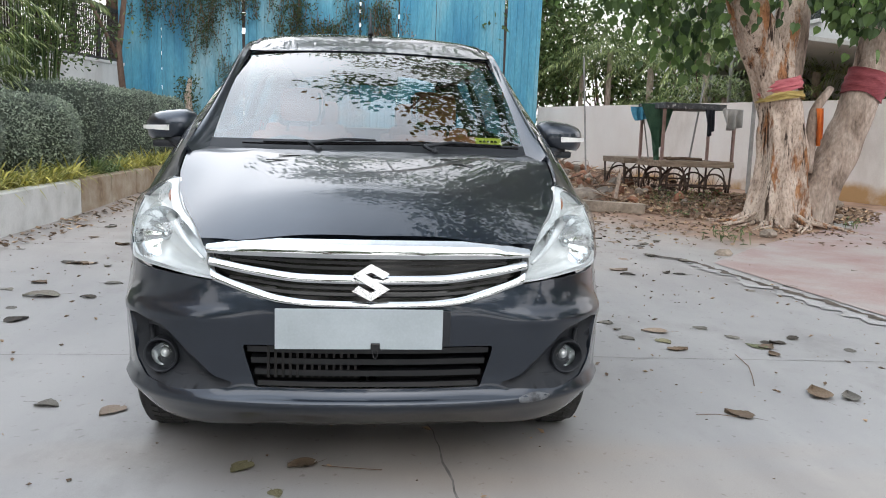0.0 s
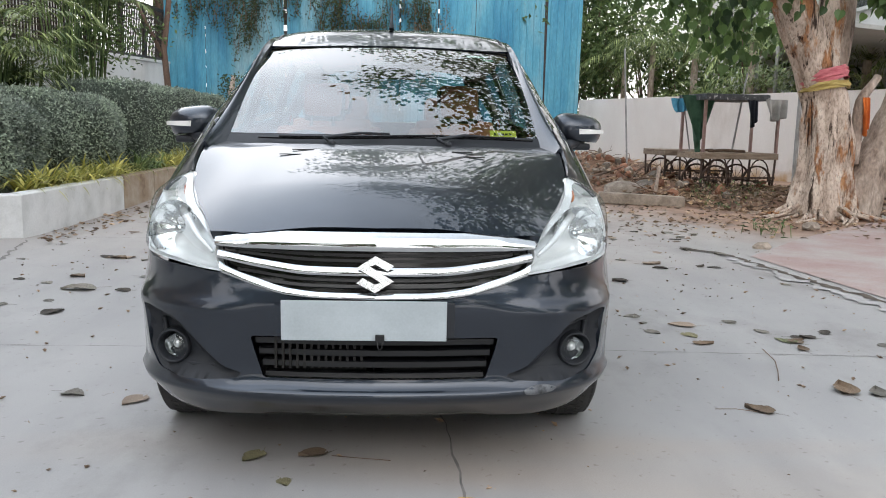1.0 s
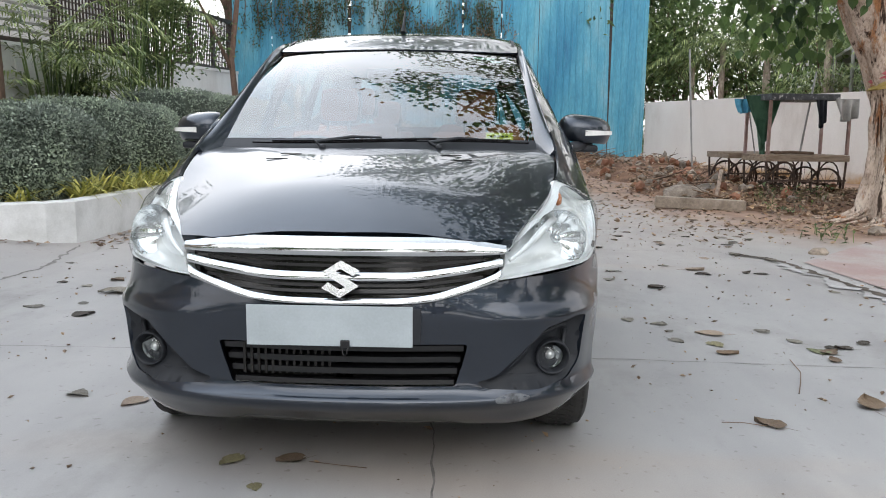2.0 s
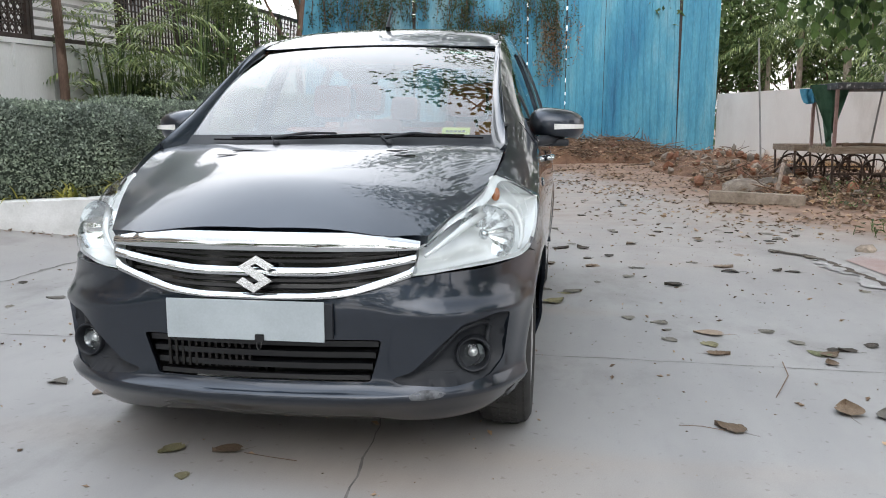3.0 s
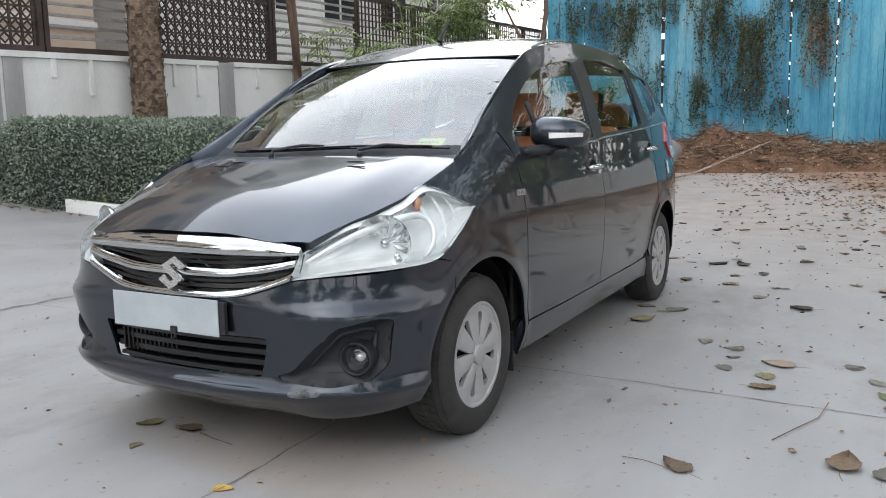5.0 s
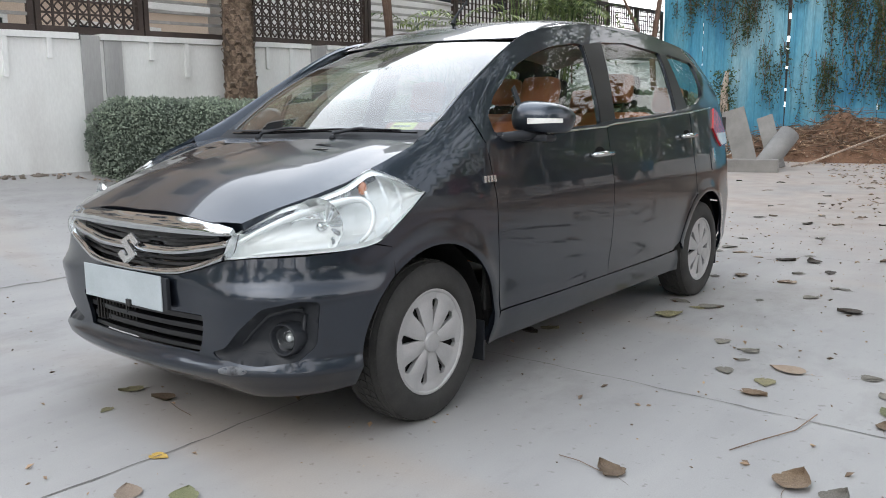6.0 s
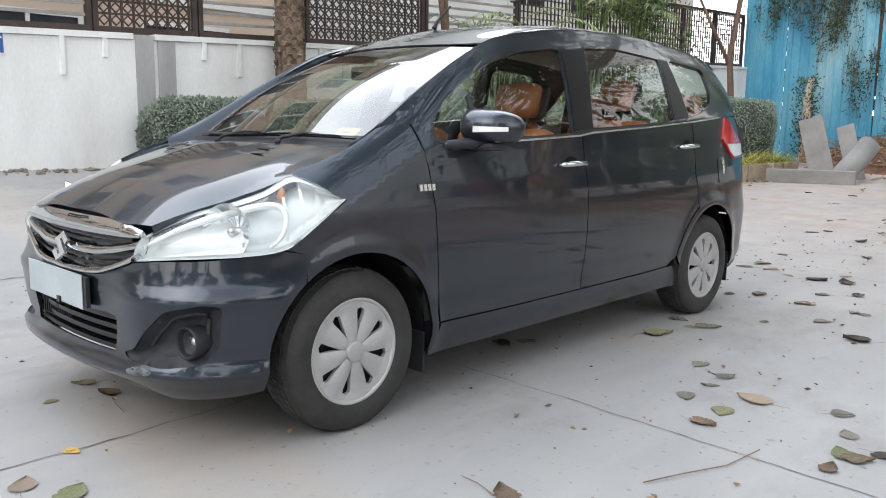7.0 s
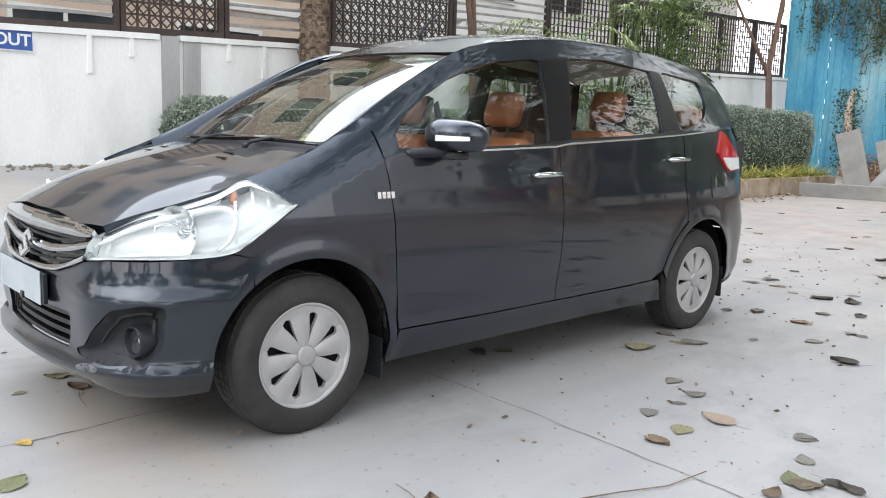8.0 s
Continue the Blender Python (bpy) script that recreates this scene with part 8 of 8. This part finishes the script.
for at, n, seed in (((5.0, 8.9, 0.03), 40, 1), ((4.75, 9.4, 0.04), 46, 2), ((4.25, 6.0, 0.0), 30, 3), ((4.1, 5.55, 0.0), 16, 4), ((5.55, 9.3, 0.04), 40, 5), ((4.55, 8.2, 0.03), 26, 6), ((6.65, 7.25, 0.02), 20, 7)):
    rnd = random.Random(seed)
    base = empty("weed", at, label="small green weed growing in the litter", category="weed", group="weeds")
    sh = Sheaf()
    for _ in range(n):
        a = rnd.uniform(0, 6.3)
        p = Vector((rnd.gauss(0, 0.12), rnd.gauss(0, 0.12), rnd.uniform(0.02, 0.32 if seed in (1, 2, 5) else 0.12)))
        sh.leaf(p, Vector((math.cos(a), math.sin(a), rnd.uniform(-0.2, 0.8))).normalized() * rnd.uniform(0.05, 0.10), 0.035, (0, 0, 1), 0.1)
        if rnd.random() < 0.5:
            sh.blade((p.x, p.y, 0), (math.cos(a), math.sin(a), 2), p.z + 0.08, 0.010, 0.6, 3)
    sh.ob("leaves", M["leaf_green"], base)

# ---- behind the white wall: palms, scrub and a pale building with a shed roof
for k, (x, y, h, r, ln) in enumerate(((6.6, 21.5, 2.9, 0.07, 1.9), (7.3, 21.0, 3.5, 0.08, 2.0), (8.3, 20.2, 3.0, 0.10, 2.1), (9.2, 18.4, 3.3, 0.09, 2.1), (8.7, 16.0, 2.0, 0.10, 2.0), (10.4, 15.0, 2.6, 0.10, 2.1), (10.8, 12.4, 2.4, 0.10, 2.0), (6.9, 23.5, 3.8, 0.09, 2.0), (12.2, 11.5, 2.9, 0.1, 2.0), (7.9, 18.6, 1.7, 0.09, 1.7), (9.9, 13.6, 1.6, 0.09, 1.8), (8.0, 23.0, 3.1, 0.09, 2.0))):
    palm("palm_tree", (x, y, 0.2), h, r, 22, 200 + k, "slender feather palm behind the white wall", M["bark_grey"], ln, 0.42)
rnd = random.Random(300)
for k, (x, y, z, n, s) in enumerate(((5.9, 22.6, 1.6, 2800, 1.5), (6.6, 23.6, 3.4, 3000, 1.7), (11.5, 17.5, 1.8, 2400, 1.6), (4.6, 23.0, 3.6, 2400, 1.2), (5.6, 25.0, 5.0, 3400, 2.0), (8.6, 25.5, 4.6, 3400, 2.2), (11.0, 22.0, 4.0, 3200, 2.0), (8.6, 22.0, 2.6, 3000, 1.6), (9.8, 19.6, 2.2, 2600, 1.5), (12.6, 14.2, 2.0, 2400, 1.6))):
    base = empty("bush", (x, y, 0.2), label="dense green bush behind the wall", category="bush", group="bushes behind the wall")
    bm = bmesh.new()
    sh = Sheaf()
    for _ in range(14):
        e = Vector((rnd.gauss(0, s * 0.5), rnd.gauss(0, s * 0.4), z + rnd.gauss(0, 0.7)))
        tube(bm, [(0, 0, -0.1), e * 0.5 + Vector((0, 0, 0.2)), e], [0.05, 0.03, 0.012], 5)
        for _ in range(n // 22):
            p = e + rand_way(rnd) * s * 0.62 * rnd.random() ** 0.5
            sh.leaf(p, rand_way(rnd) * rnd.uniform(0.14, 0.28), rnd.uniform(0.07, 0.13), rand_way(rnd), 0.1)
    tagged(part("stem", bm, M["slim_bark"], base), kind="stuff")
    sh.ob("foliage", M["leaf_green"], base, kind="stuff")


def building(name, x0, x1, y0, y1, h, mat, label, rows, face, gap=3.2, roofed=True, wz=1.3, wh=1.4, ww=1.5):
    b = empty(name, ((x0 + x1) / 2, (y0 + y1) / 2, 0.0), label=label, category="building")
    o = Vector(((x0 + x1) / 2, (y0 + y1) / 2, 0))

    def bx(nm, a0, a1, b0, b1, c0, c1, mt, bev=0.0, par=b, lab=""):
        return part(nm, boxed(a0 - o.x, a1 - o.x, b0 - o.y, b1 - o.y, c0, c1, bev), mt, par, lab)
    bx("wall", x0, x1, y0, y1, -0.2, h, mat)
    bx("parapet", x0 - 0.12, x1 + 0.12, y0 - 0.12, y1 + 0.12, h + 0.001, h + 0.35, M["pale_facade"])
    for r in range(rows):
        z = wz + 3.1 * r
        if z + wh > h:
            break
        if r:
            if face in "xX":
                bx("string_course", *((x1, x1 + 0.08) if face == "X" else (x0 - 0.08, x0)), y0, y1, z - wz - 0.02, z - wz + 0.12, M["pale_facade"])
            else:
                bx("string_course", x0, x1, *((y1, y1 + 0.08) if face == "Y" else (y0 - 0.08, y0)), z - wz - 0.02, z - wz + 0.12, M["pale_facade"])
        a, e = (y0, y1) if face in "xX" else (x0, x1)
        q = a + 1.0
        while q + ww < e - 0.5:
            if face == "X":
                w = bx("window", x1 + 0.002, x1 + 0.03, q, q + ww, z, z + wh, M["dark_window"])
                for f0, f1, g0, g1 in ((q - 0.07, q + ww + 0.07, z - 0.07, z), (q - 0.07, q + ww + 0.07, z + wh, z + wh + 0.07), (q - 0.07, q, z, z + wh), (q + ww, q + ww + 0.07, z, z + wh), (q + ww / 2 - 0.03, q + ww / 2 + 0.03, z, z + wh)):
                    bx("window_frame", x1 + 0.001, x1 + 0.06, f0, f1, g0, g1, M["pale_facade"], 0, w)
            elif face == "x":
                w = bx("window", x0 - 0.03, x0 - 0.002, q, q + ww, z, z + wh, M["dark_window"])
                bx("window_sill", x0 - 0.10, x0 - 0.001, q - 0.1, q + ww + 0.1, z - 0.09, z - 0.001, M["pale_facade"], 0, w)
            else:
                w = bx("window", q, q + ww, *((y1 + 0.002, y1 + 0.03) if face == "Y" else (y0 - 0.03, y0 - 0.002)), z, z + wh, M["dark_window"])
                bx("window_sill", q - 0.1, q + ww + 0.1, *((y1 + 0.001, y1 + 0.1) if face == "Y" else (y0 - 0.1, y0 - 0.001)), z - 0.09, z - 0.001, M["pale_facade"], 0, w)
            q += gap
    return b


building("house", -22, -10.2, -12.0, 7.2, 9.6, M["beige"], "beige apartment house behind the boundary fence", 3, "X", 2.6)
building("house", -24, -11.5, 9.0, 26.0, 11.0, M["pale_facade"], "pale apartment house behind the boundary fence", 3, "X", 2.8)
building("house", 11.8, 22, 13.5, 30.0, 6.6, M["pale_facade"], "pale building behind the palms", 2, "x", 3.0)
shed = empty("shed_roof", (10.6, 16.5, 0), label="pale sheet roof of a low shed behind the wall", category="shed")
part("roof", boxed(-1.9, 1.9, -5.2, 5.2, 2.95, 3.03, 0.0, Matrix.Rotation(radians(-16), 4, "Z") @ Matrix.Rotation(radians(7), 4, "Y")), M["shade_roof"], shed)
for sy in (-4.8, -1.6, 1.6, 4.8):
    m = Matrix.Rotation(radians(-16), 4, "Z")
    bm = bmesh.new()
    tube(bm, [m @ Vector((-1.7, sy, 0)), m @ Vector((-1.7, sy, 3.1))], 0.04, 6)
    part("post", bm, M["slat"], shed)


# ---- tall trees standing behind the blue fence
for k, (x, y, h) in enumerate(((-4.6, 23.2, 10.8), (-1.2, 24.0, 11.6), (2.2, 23.4, 10.6), (5.4, 26.5, 11.4), (-8.0, 24.5, 12.0))):
    rnd = random.Random(500 + k)
    stems = []
    for _ in range(15):
        a = rnd.uniform(0, 2 * math.pi)
        r = rnd.uniform(0.6, 2.8)
        z = h * rnd.uniform(0.5, 1.0)
        stems.append(([(0, 0, -0.1), (0.1 * r * math.cos(a), 0.1 * r * math.sin(a), h * 0.4), (r * math.cos(a), r * math.sin(a), z)], [0.16, 0.11, 0.03]))
    branching("tree", (x, y, 0.2), stems, 9500, M["leaf_tree"], M["slim_bark"], 510 + k, "tall leafy tree behind the blue fence", leaf=0.26, spread=0.9, wide=0.95)


# unseen trees added along the yard's far side to darken the nose and flank reflections
for k, (x, y, h) in enumerate(((-9.5, -12.5, 5.6), (-5.6, -13.5, 6.4), (-1.6, -12.8, 5.8), (2.6, -13.6, 6.6), (6.8, -12.4, 5.8), (10.6, -10.0, 6.2), (12.0, -5.0, 5.6), (11.6, -0.6, 5.4))):
    rnd = random.Random(540 + k)
    stems = []
    for _ in range(13):
        a = rnd.uniform(0, 2 * math.pi)
        r = rnd.uniform(0.4, 2.1)
        z = h * rnd.uniform(0.28, 1.0)
        stems.append(([(0, 0, -0.1), (0.1 * r * math.cos(a), 0.1 * r * math.sin(a), z * 0.5), (r * math.cos(a), r * math.sin(a), z)], [0.14, 0.09, 0.025]))
    branching("tree", (x, y, 0.0), stems, 5000, M["leaf_tree"], M["slim_bark"], 550 + k, "unseen leafy tree across the yard, added to darken the car's reflections", leaf=0.24, spread=0.7, wide=0.85)


# ---- fallen leaves on the concrete
def dry_leaf_material(name, dark, light, vein):
    m, nt, b = material(name)
    base = ramp_node(nt, noise_node(nt, 22, 4, 0.6), [(0.3, dark), (0.7, light)])
    tc = nt.nodes.new("ShaderNodeTexCoord")
    wv = nt.nodes.new("ShaderNodeTexWave")
    wv.bands_direction = "DIAGONAL"
    wv.inputs["Scale"].default_value, wv.inputs["Distortion"].default_value = 34, 3
    nt.links.new(tc.outputs["Object"], wv.inputs["Vector"])
    lines = ramp_node(nt, wv.outputs["Fac"], [(0.78, (0, 0, 0)), (0.92, (1, 1, 1))])
    col = mix_node(nt, lines, base, vein)
    v = ramp_node(nt, nt.nodes.new("ShaderNodeObjectInfo").outputs["Random"], [(0.0, (0.7, 0.7, 0.7)), (1.0, (1.2, 1.18, 1.12))])
    nt.links.new(mix_node(nt, 1.0, col, v, "MULTIPLY"), b.inputs["Base Color"])
    b.inputs["Roughness"].default_value = 0.7
    bump_node(nt, b, wv.outputs["Fac"], 0.4, 0.002)
    return m


LEAVES = {
    "tan": (dry_leaf_material("fallen_tan_leaf", (0.24, 0.18, 0.14), (0.40, 0.32, 0.255), (0.33, 0.26, 0.20)), "dry tan fallen leaf lying on the concrete"),
    "grey": (dry_leaf_material("fallen_grey_leaf", (0.085, 0.078, 0.068), (0.26, 0.245, 0.215), (0.20, 0.185, 0.16)), "withered grey-brown fallen leaf on the concrete"),
    "dark": (dry_leaf_material("fallen_dark_leaf", (0.018, 0.016, 0.014), (0.07, 0.056, 0.043), (0.10, 0.082, 0.065)), "shrivelled dark fallen leaf on the concrete"),
    "brown": (dry_leaf_material("fallen_brown_leaf", (0.075, 0.05, 0.033), (0.25, 0.18, 0.12), (0.20, 0.145, 0.10)), "curled brown speckled fallen leaf on the concrete"),
    "green": (dry_leaf_material("fallen_green_leaf", (0.07, 0.085, 0.035), (0.21, 0.225, 0.115), (0.30, 0.30, 0.18)), "fading green fallen leaf on the concrete"),
    "yellow": (dry_leaf_material("fallen_yellow_leaf", (0.42, 0.26, 0.04), (0.62, 0.42, 0.10), (0.66, 0.48, 0.18)), "bright yellow fallen leaf on the concrete"),
    "olive": (dry_leaf_material("fallen_olive_leaf", (0.085, 0.078, 0.04), (0.29, 0.265, 0.145), (0.36, 0.33, 0.20)), "olive-yellow spotted fallen leaf on the concrete"),
}


def leaf_mesh(seed, curl, fold):
    rnd = random.Random(seed)
    n, m = 12, 8
    verts, faces = [], []
    a, b = rnd.uniform(0.2, 1.0) * curl, rnd.uniform(-1, 1) * curl
    ph = rnd.uniform(0, 6)
    for i in range(n + 1):
        s = i / n
        w = 0.47 * math.sin(math.pi * min(1, s ** 0.72 * 0.97 + 0.03)) ** 0.8 * (1 - 0.35 * s ** 2)
        tear = [1 - (0.35 if rnd.random() < 0.22 else 0.06) * rnd.random() for _ in (0, 1)]
        for j in range(m + 1):
            t = 2 * j / m - 1
            x = s - 0.5
            z = a * 0.5 * t * t * (0.4 + s) + b * (s - 0.5) ** 2 + fold * abs(t) * w + (0.05 * math.sin(6 * s + 4 * t + ph) + 0.03 * math.sin(11 * s - 7 * t + 2 * ph)) * curl + 0.012
            verts.append((x - 0.10 * t * t * (1 - s) ** 2, w * t * (tear[t > 0] if abs(t) > 0.6 else 1.0), z))
    for i in range(n):
        for j in range(m):
            k = i * (m + 1) + j
            faces.append((k, k + m + 1, k + m + 2, k + 1))
    # stalk
    bend = rnd.uniform(-0.3, 0.3)
    k = len(verts)
    for q in range(5):
        s = q / 4
        for dy, dz in ((0.008, 0), (-0.008, 0), (0, 0.014)):
            verts.append((-0.5 - 0.55 * s, bend * s * s + dy, 0.012 + dz + 0.10 * curl * s * (1 - s)))
    for q in range(4):
        for e in range(3):
            i0, i1 = k + 3 * q + e, k + 3 * q + (e + 1) % 3
            faces.append((i0, i1, i1 + 3, i0 + 3))
    low = min(v[2] for v in verts)
    verts = [(x, y, z - low + 0.004) for x, y, z in verts]
    me = bpy.data.meshes.new("fallen_leaf")
    me.from_pydata(verts, [], faces)
    me.polygons.foreach_set("use_smooth", [True] * len(me.polygons))
    return me


LEAF_MESHES = {}
rnd = random.Random(404)


def drop_leaf(x, y, kind, size, rz=None, curl=0.35):
    key = (kind, rnd.randint(0, 3), curl > 0.5)
    if key not in LEAF_MESHES:
        me = leaf_mesh(hash(key[1]) + len(kind), 0.75 if key[2] else 0.28, 0.12)
        me.materials.append(LEAVES[kind][0])
        LEAF_MESHES[key] = me
    ob = new("fallen_leaf", LEAF_MESHES[key])
    ob.matrix_world = pose(x, y, ground_z(x, y), 0, 0, rnd.uniform(0, 360) if rz is None else rz) @ Matrix.Diagonal((size * 0.86, size * 0.80, size * 0.34, 1))
    tagged(ob, LEAVES[kind][1], "leaf", "fallen leaves on the concrete")


# the single leaves that lie on the open concrete: x, y, size, curl
def drop_all(kind, *spots):
    for x, y, size, curl in spots:
        drop_leaf(x, y, kind, size, None, curl)


drop_all("grey", (-1.26, 0.13, 0.12, 0.9), (-2.09, 2.24, 0.24, 0.6), (-2.13, 1.90, 0.10, 0.4), (-1.76, 2.71, 0.15, 0.4), (-2.37, 2.45, 0.12, 0.4), (2.04, 1.49, 0.10, 0.3), (2.68, 1.01, 0.10, 0.3), (1.49, 1.63, 0.11, 0.3),
         (2.94, 2.72, 0.11, 0.3), (4.46, 3.73, 0.16, 0.4), (3.37, 2.91, 0.13, 0.3), (4.04, 3.76, 0.12, 0.3))
drop_all("grey", (1.00, 2.45, 0.16, 0.5), (1.31, 1.71, 0.12, 0.2), (1.46, 1.63, 0.10, 0.4), (1.50, 1.46, 0.07, 0.3), (1.49, 1.24, 0.12, 0.3), (2.03, 1.51, 0.09, 0.3), (2.12, 1.28, 0.10, 0.5), (1.40, 3.05, 0.13, 0.4),
         (0.79, 2.49, 0.14, 0.3), (1.51, 3.44, 0.11, 0.4), (1.17, 2.81, 0.08, 0.3), (2.17, 0.20, 0.12, 0.6))
drop_all("dark", (-1.96, 1.58, 0.15, 0.9), (-1.79, 2.22, 0.12, 0.7), (2.19, 3.36, 0.14, 0.8), (2.49, 1.26, 0.10, 0.8), (0.43, 1.30, 0.13, 0.9), (2.29, 1.15, 0.11, 0.5), (1.69, 2.75, 0.15, 0.9), (1.31, 4.02, 0.12, 0.7), (2.33, 1.15, 0.10, 0.6))
drop_all("brown", (-0.22, -0.49, 0.11, 0.8), (1.69, 1.00, 0.12, 0.8), (2.23, 1.06, 0.12, 0.8), (1.54, -0.02, 0.13, 0.9), (2.04, 0.24, 0.16, 0.7), (0.82, 3.54, 0.14, 0.7), (2.18, 0.91, 0.09, 0.7))
drop_all("olive", (-0.42, -0.51, 0.11, 0.8), (-0.28, -0.70, 0.07, 0.4), (0.48, 1.43, 0.11, 0.7), (0.88, 2.10, 0.18, 0.8), (1.68, 1.17, 0.13, 0.4), (0.93, 2.38, 0.10, 0.4))
drop_all("tan", (-1.00, 0.05, 0.14, 0.3), (1.70, 1.41, 0.17, 0.3), (1.18, 3.50, 0.12, 0.4), (0.44, -1.04, 0.12, 0.5))
drop_all("green", (0.60, -0.95, 0.14, 0.3), (2.17, 1.08, 0.14, 0.4))
drop_all("yellow", (0.29, -0.83, 0.08, 0.3))
for k in range(170):
    # sparser towards the camera, thick towards the earth at the back
    y = 3.4 + 11.0 * rnd.random() ** 1.3
    x = rnd.uniform(-2.6, 1.2 + 0.45 * y)
    kind = rnd.choices(("tan", "grey", "dark", "brown"), (2, 5, 2, 4))[0]
    drop_leaf(x, y, kind, rnd.uniform(0.09, 0.17), None, rnd.choice((0.3, 0.7)))
for k in range(26):
    drop_leaf(rnd.uniform(-3.2, -1.3), rnd.uniform(1.2, 9.0), rnd.choice(("grey", "brown", "dark")), rnd.uniform(0.08, 0.15), None, rnd.choice((0.3, 0.7)))

# trampled litter, thick at the back and round the tree, and dust along the kerb
sh = Sheaf()
crumbs = Sheaf()


def litter(x, y, size):
    w = rand_way(rnd)
    w.z *= 0.22
    sh.leaf((x, y, ground_z(x, y) + 0.006 + 0.012 * rnd.random()), w * size, size * rnd.uniform(0.4, 0.75), (rnd.uniform(-0.3, 0.3), rnd.uniform(-0.3, 0.3), 1), rnd.uniform(0.02, 0.22), rnd.uniform(-0.15, 0.25))


made = 0
while made < 5200:
    y = rnd.uniform(4.6, 17.2)
    x = rnd.uniform(-3.0, 7.5)
    edge = x + 0.36 * y + 1.4 * noise.noise(Vector((x * 0.9, y * 0.9, 3)))
    chance = step01(3.2, 6.2, edge) * step01(4.8, 6.6, y)
    chance *= 0.35 + 0.65 * step01(-0.1, 0.35, noise.noise(Vector((x * 0.8, y * 1.1, 9))))
    if x > 6.4 and y < 8.2:
        continue
    if rnd.random() < chance:
        litter(x, y, rnd.uniform(0.04, 0.11))
        made += 1
for k in range(420):
    y = rnd.uniform(4.2, 14.0)
    litter(-3.30 + abs(rnd.gauss(0, 0.16)), y, rnd.uniform(0.03, 0.11))
for k in range(120):
    t = rnd.random()
    p = PLANT[1].lerp(PLANT[0], t)
    litter(p.x + rnd.uniform(0, 0.1), p.y - rnd.uniform(0.02, 0.12), rnd.uniform(0.03, 0.09))
sh.ob("leaf_litter", M["leaf_dry_brown"], None, label="trampled dry brown leaf litter on the ground", category="leaf litter", kind="stuff")
# crumbs of leaf and grit all over the concrete
for k in range(1500):
    y = -1.6 + 9.0 * rnd.random() ** 0.8
    x = rnd.uniform(-3.0, 3.6)
    s = rnd.choice((0.004, 0.006, 0.008, 0.012, 0.02))
    w = rand_way(rnd)
    w.z *= 0.2
    crumbs.leaf((x, y, ground_z(x, y) + 0.003), w * s * 2, s, (0, 0, 1), 0.2, 0.2)
crumbs.ob("grit", M["leaf_dry_brown"], None, label="crumbs of dry leaf and grit on the concrete", category="grit", kind="stuff")
for pts, r in ((((1.80, 0.36), (1.86, 0.50), (1.93, 0.68), (1.955, 0.88)), 0.0022), (((1.36, -0.02), (1.44, -0.03), (1.52, -0.05)), 0.0015), (((-0.15, -0.50), (-0.05, -0.53), (0.05, -0.54)), 0.0013)):
    bm = bmesh.new()
    tube(bm, [(x, y, 0.006 + 0.004 * (i % 2)) for i, (x, y) in enumerate(pts)], r, 5)
    bm_ob("twig", bm, M["twig"], None, label="thin dry twig on the concrete", category="twig", group="twigs on the concrete")
# small stones along the wall foot on the ramp
bm = bmesh.new()
for k in range(160):
    y = rnd.uniform(-1.0, 2.3)
    x = -6.17 + abs(rnd.gauss(0, 0.10))
    s = rnd.uniform(0.010, 0.034)
    bmesh.ops.create_icosphere(bm, subdivisions=1, radius=s, matrix=Matrix.Translation((x, y, ground_z(x, y) + s * 0.3)) @ Matrix.Diagonal((1, rnd.uniform(0.6, 1.3), rnd.uniform(0.5, 0.9), 1)))
bm_ob("rubble", bm, M["stone"], None, label="line of small rubble along the wall foot", category="rubble", kind="stuff")
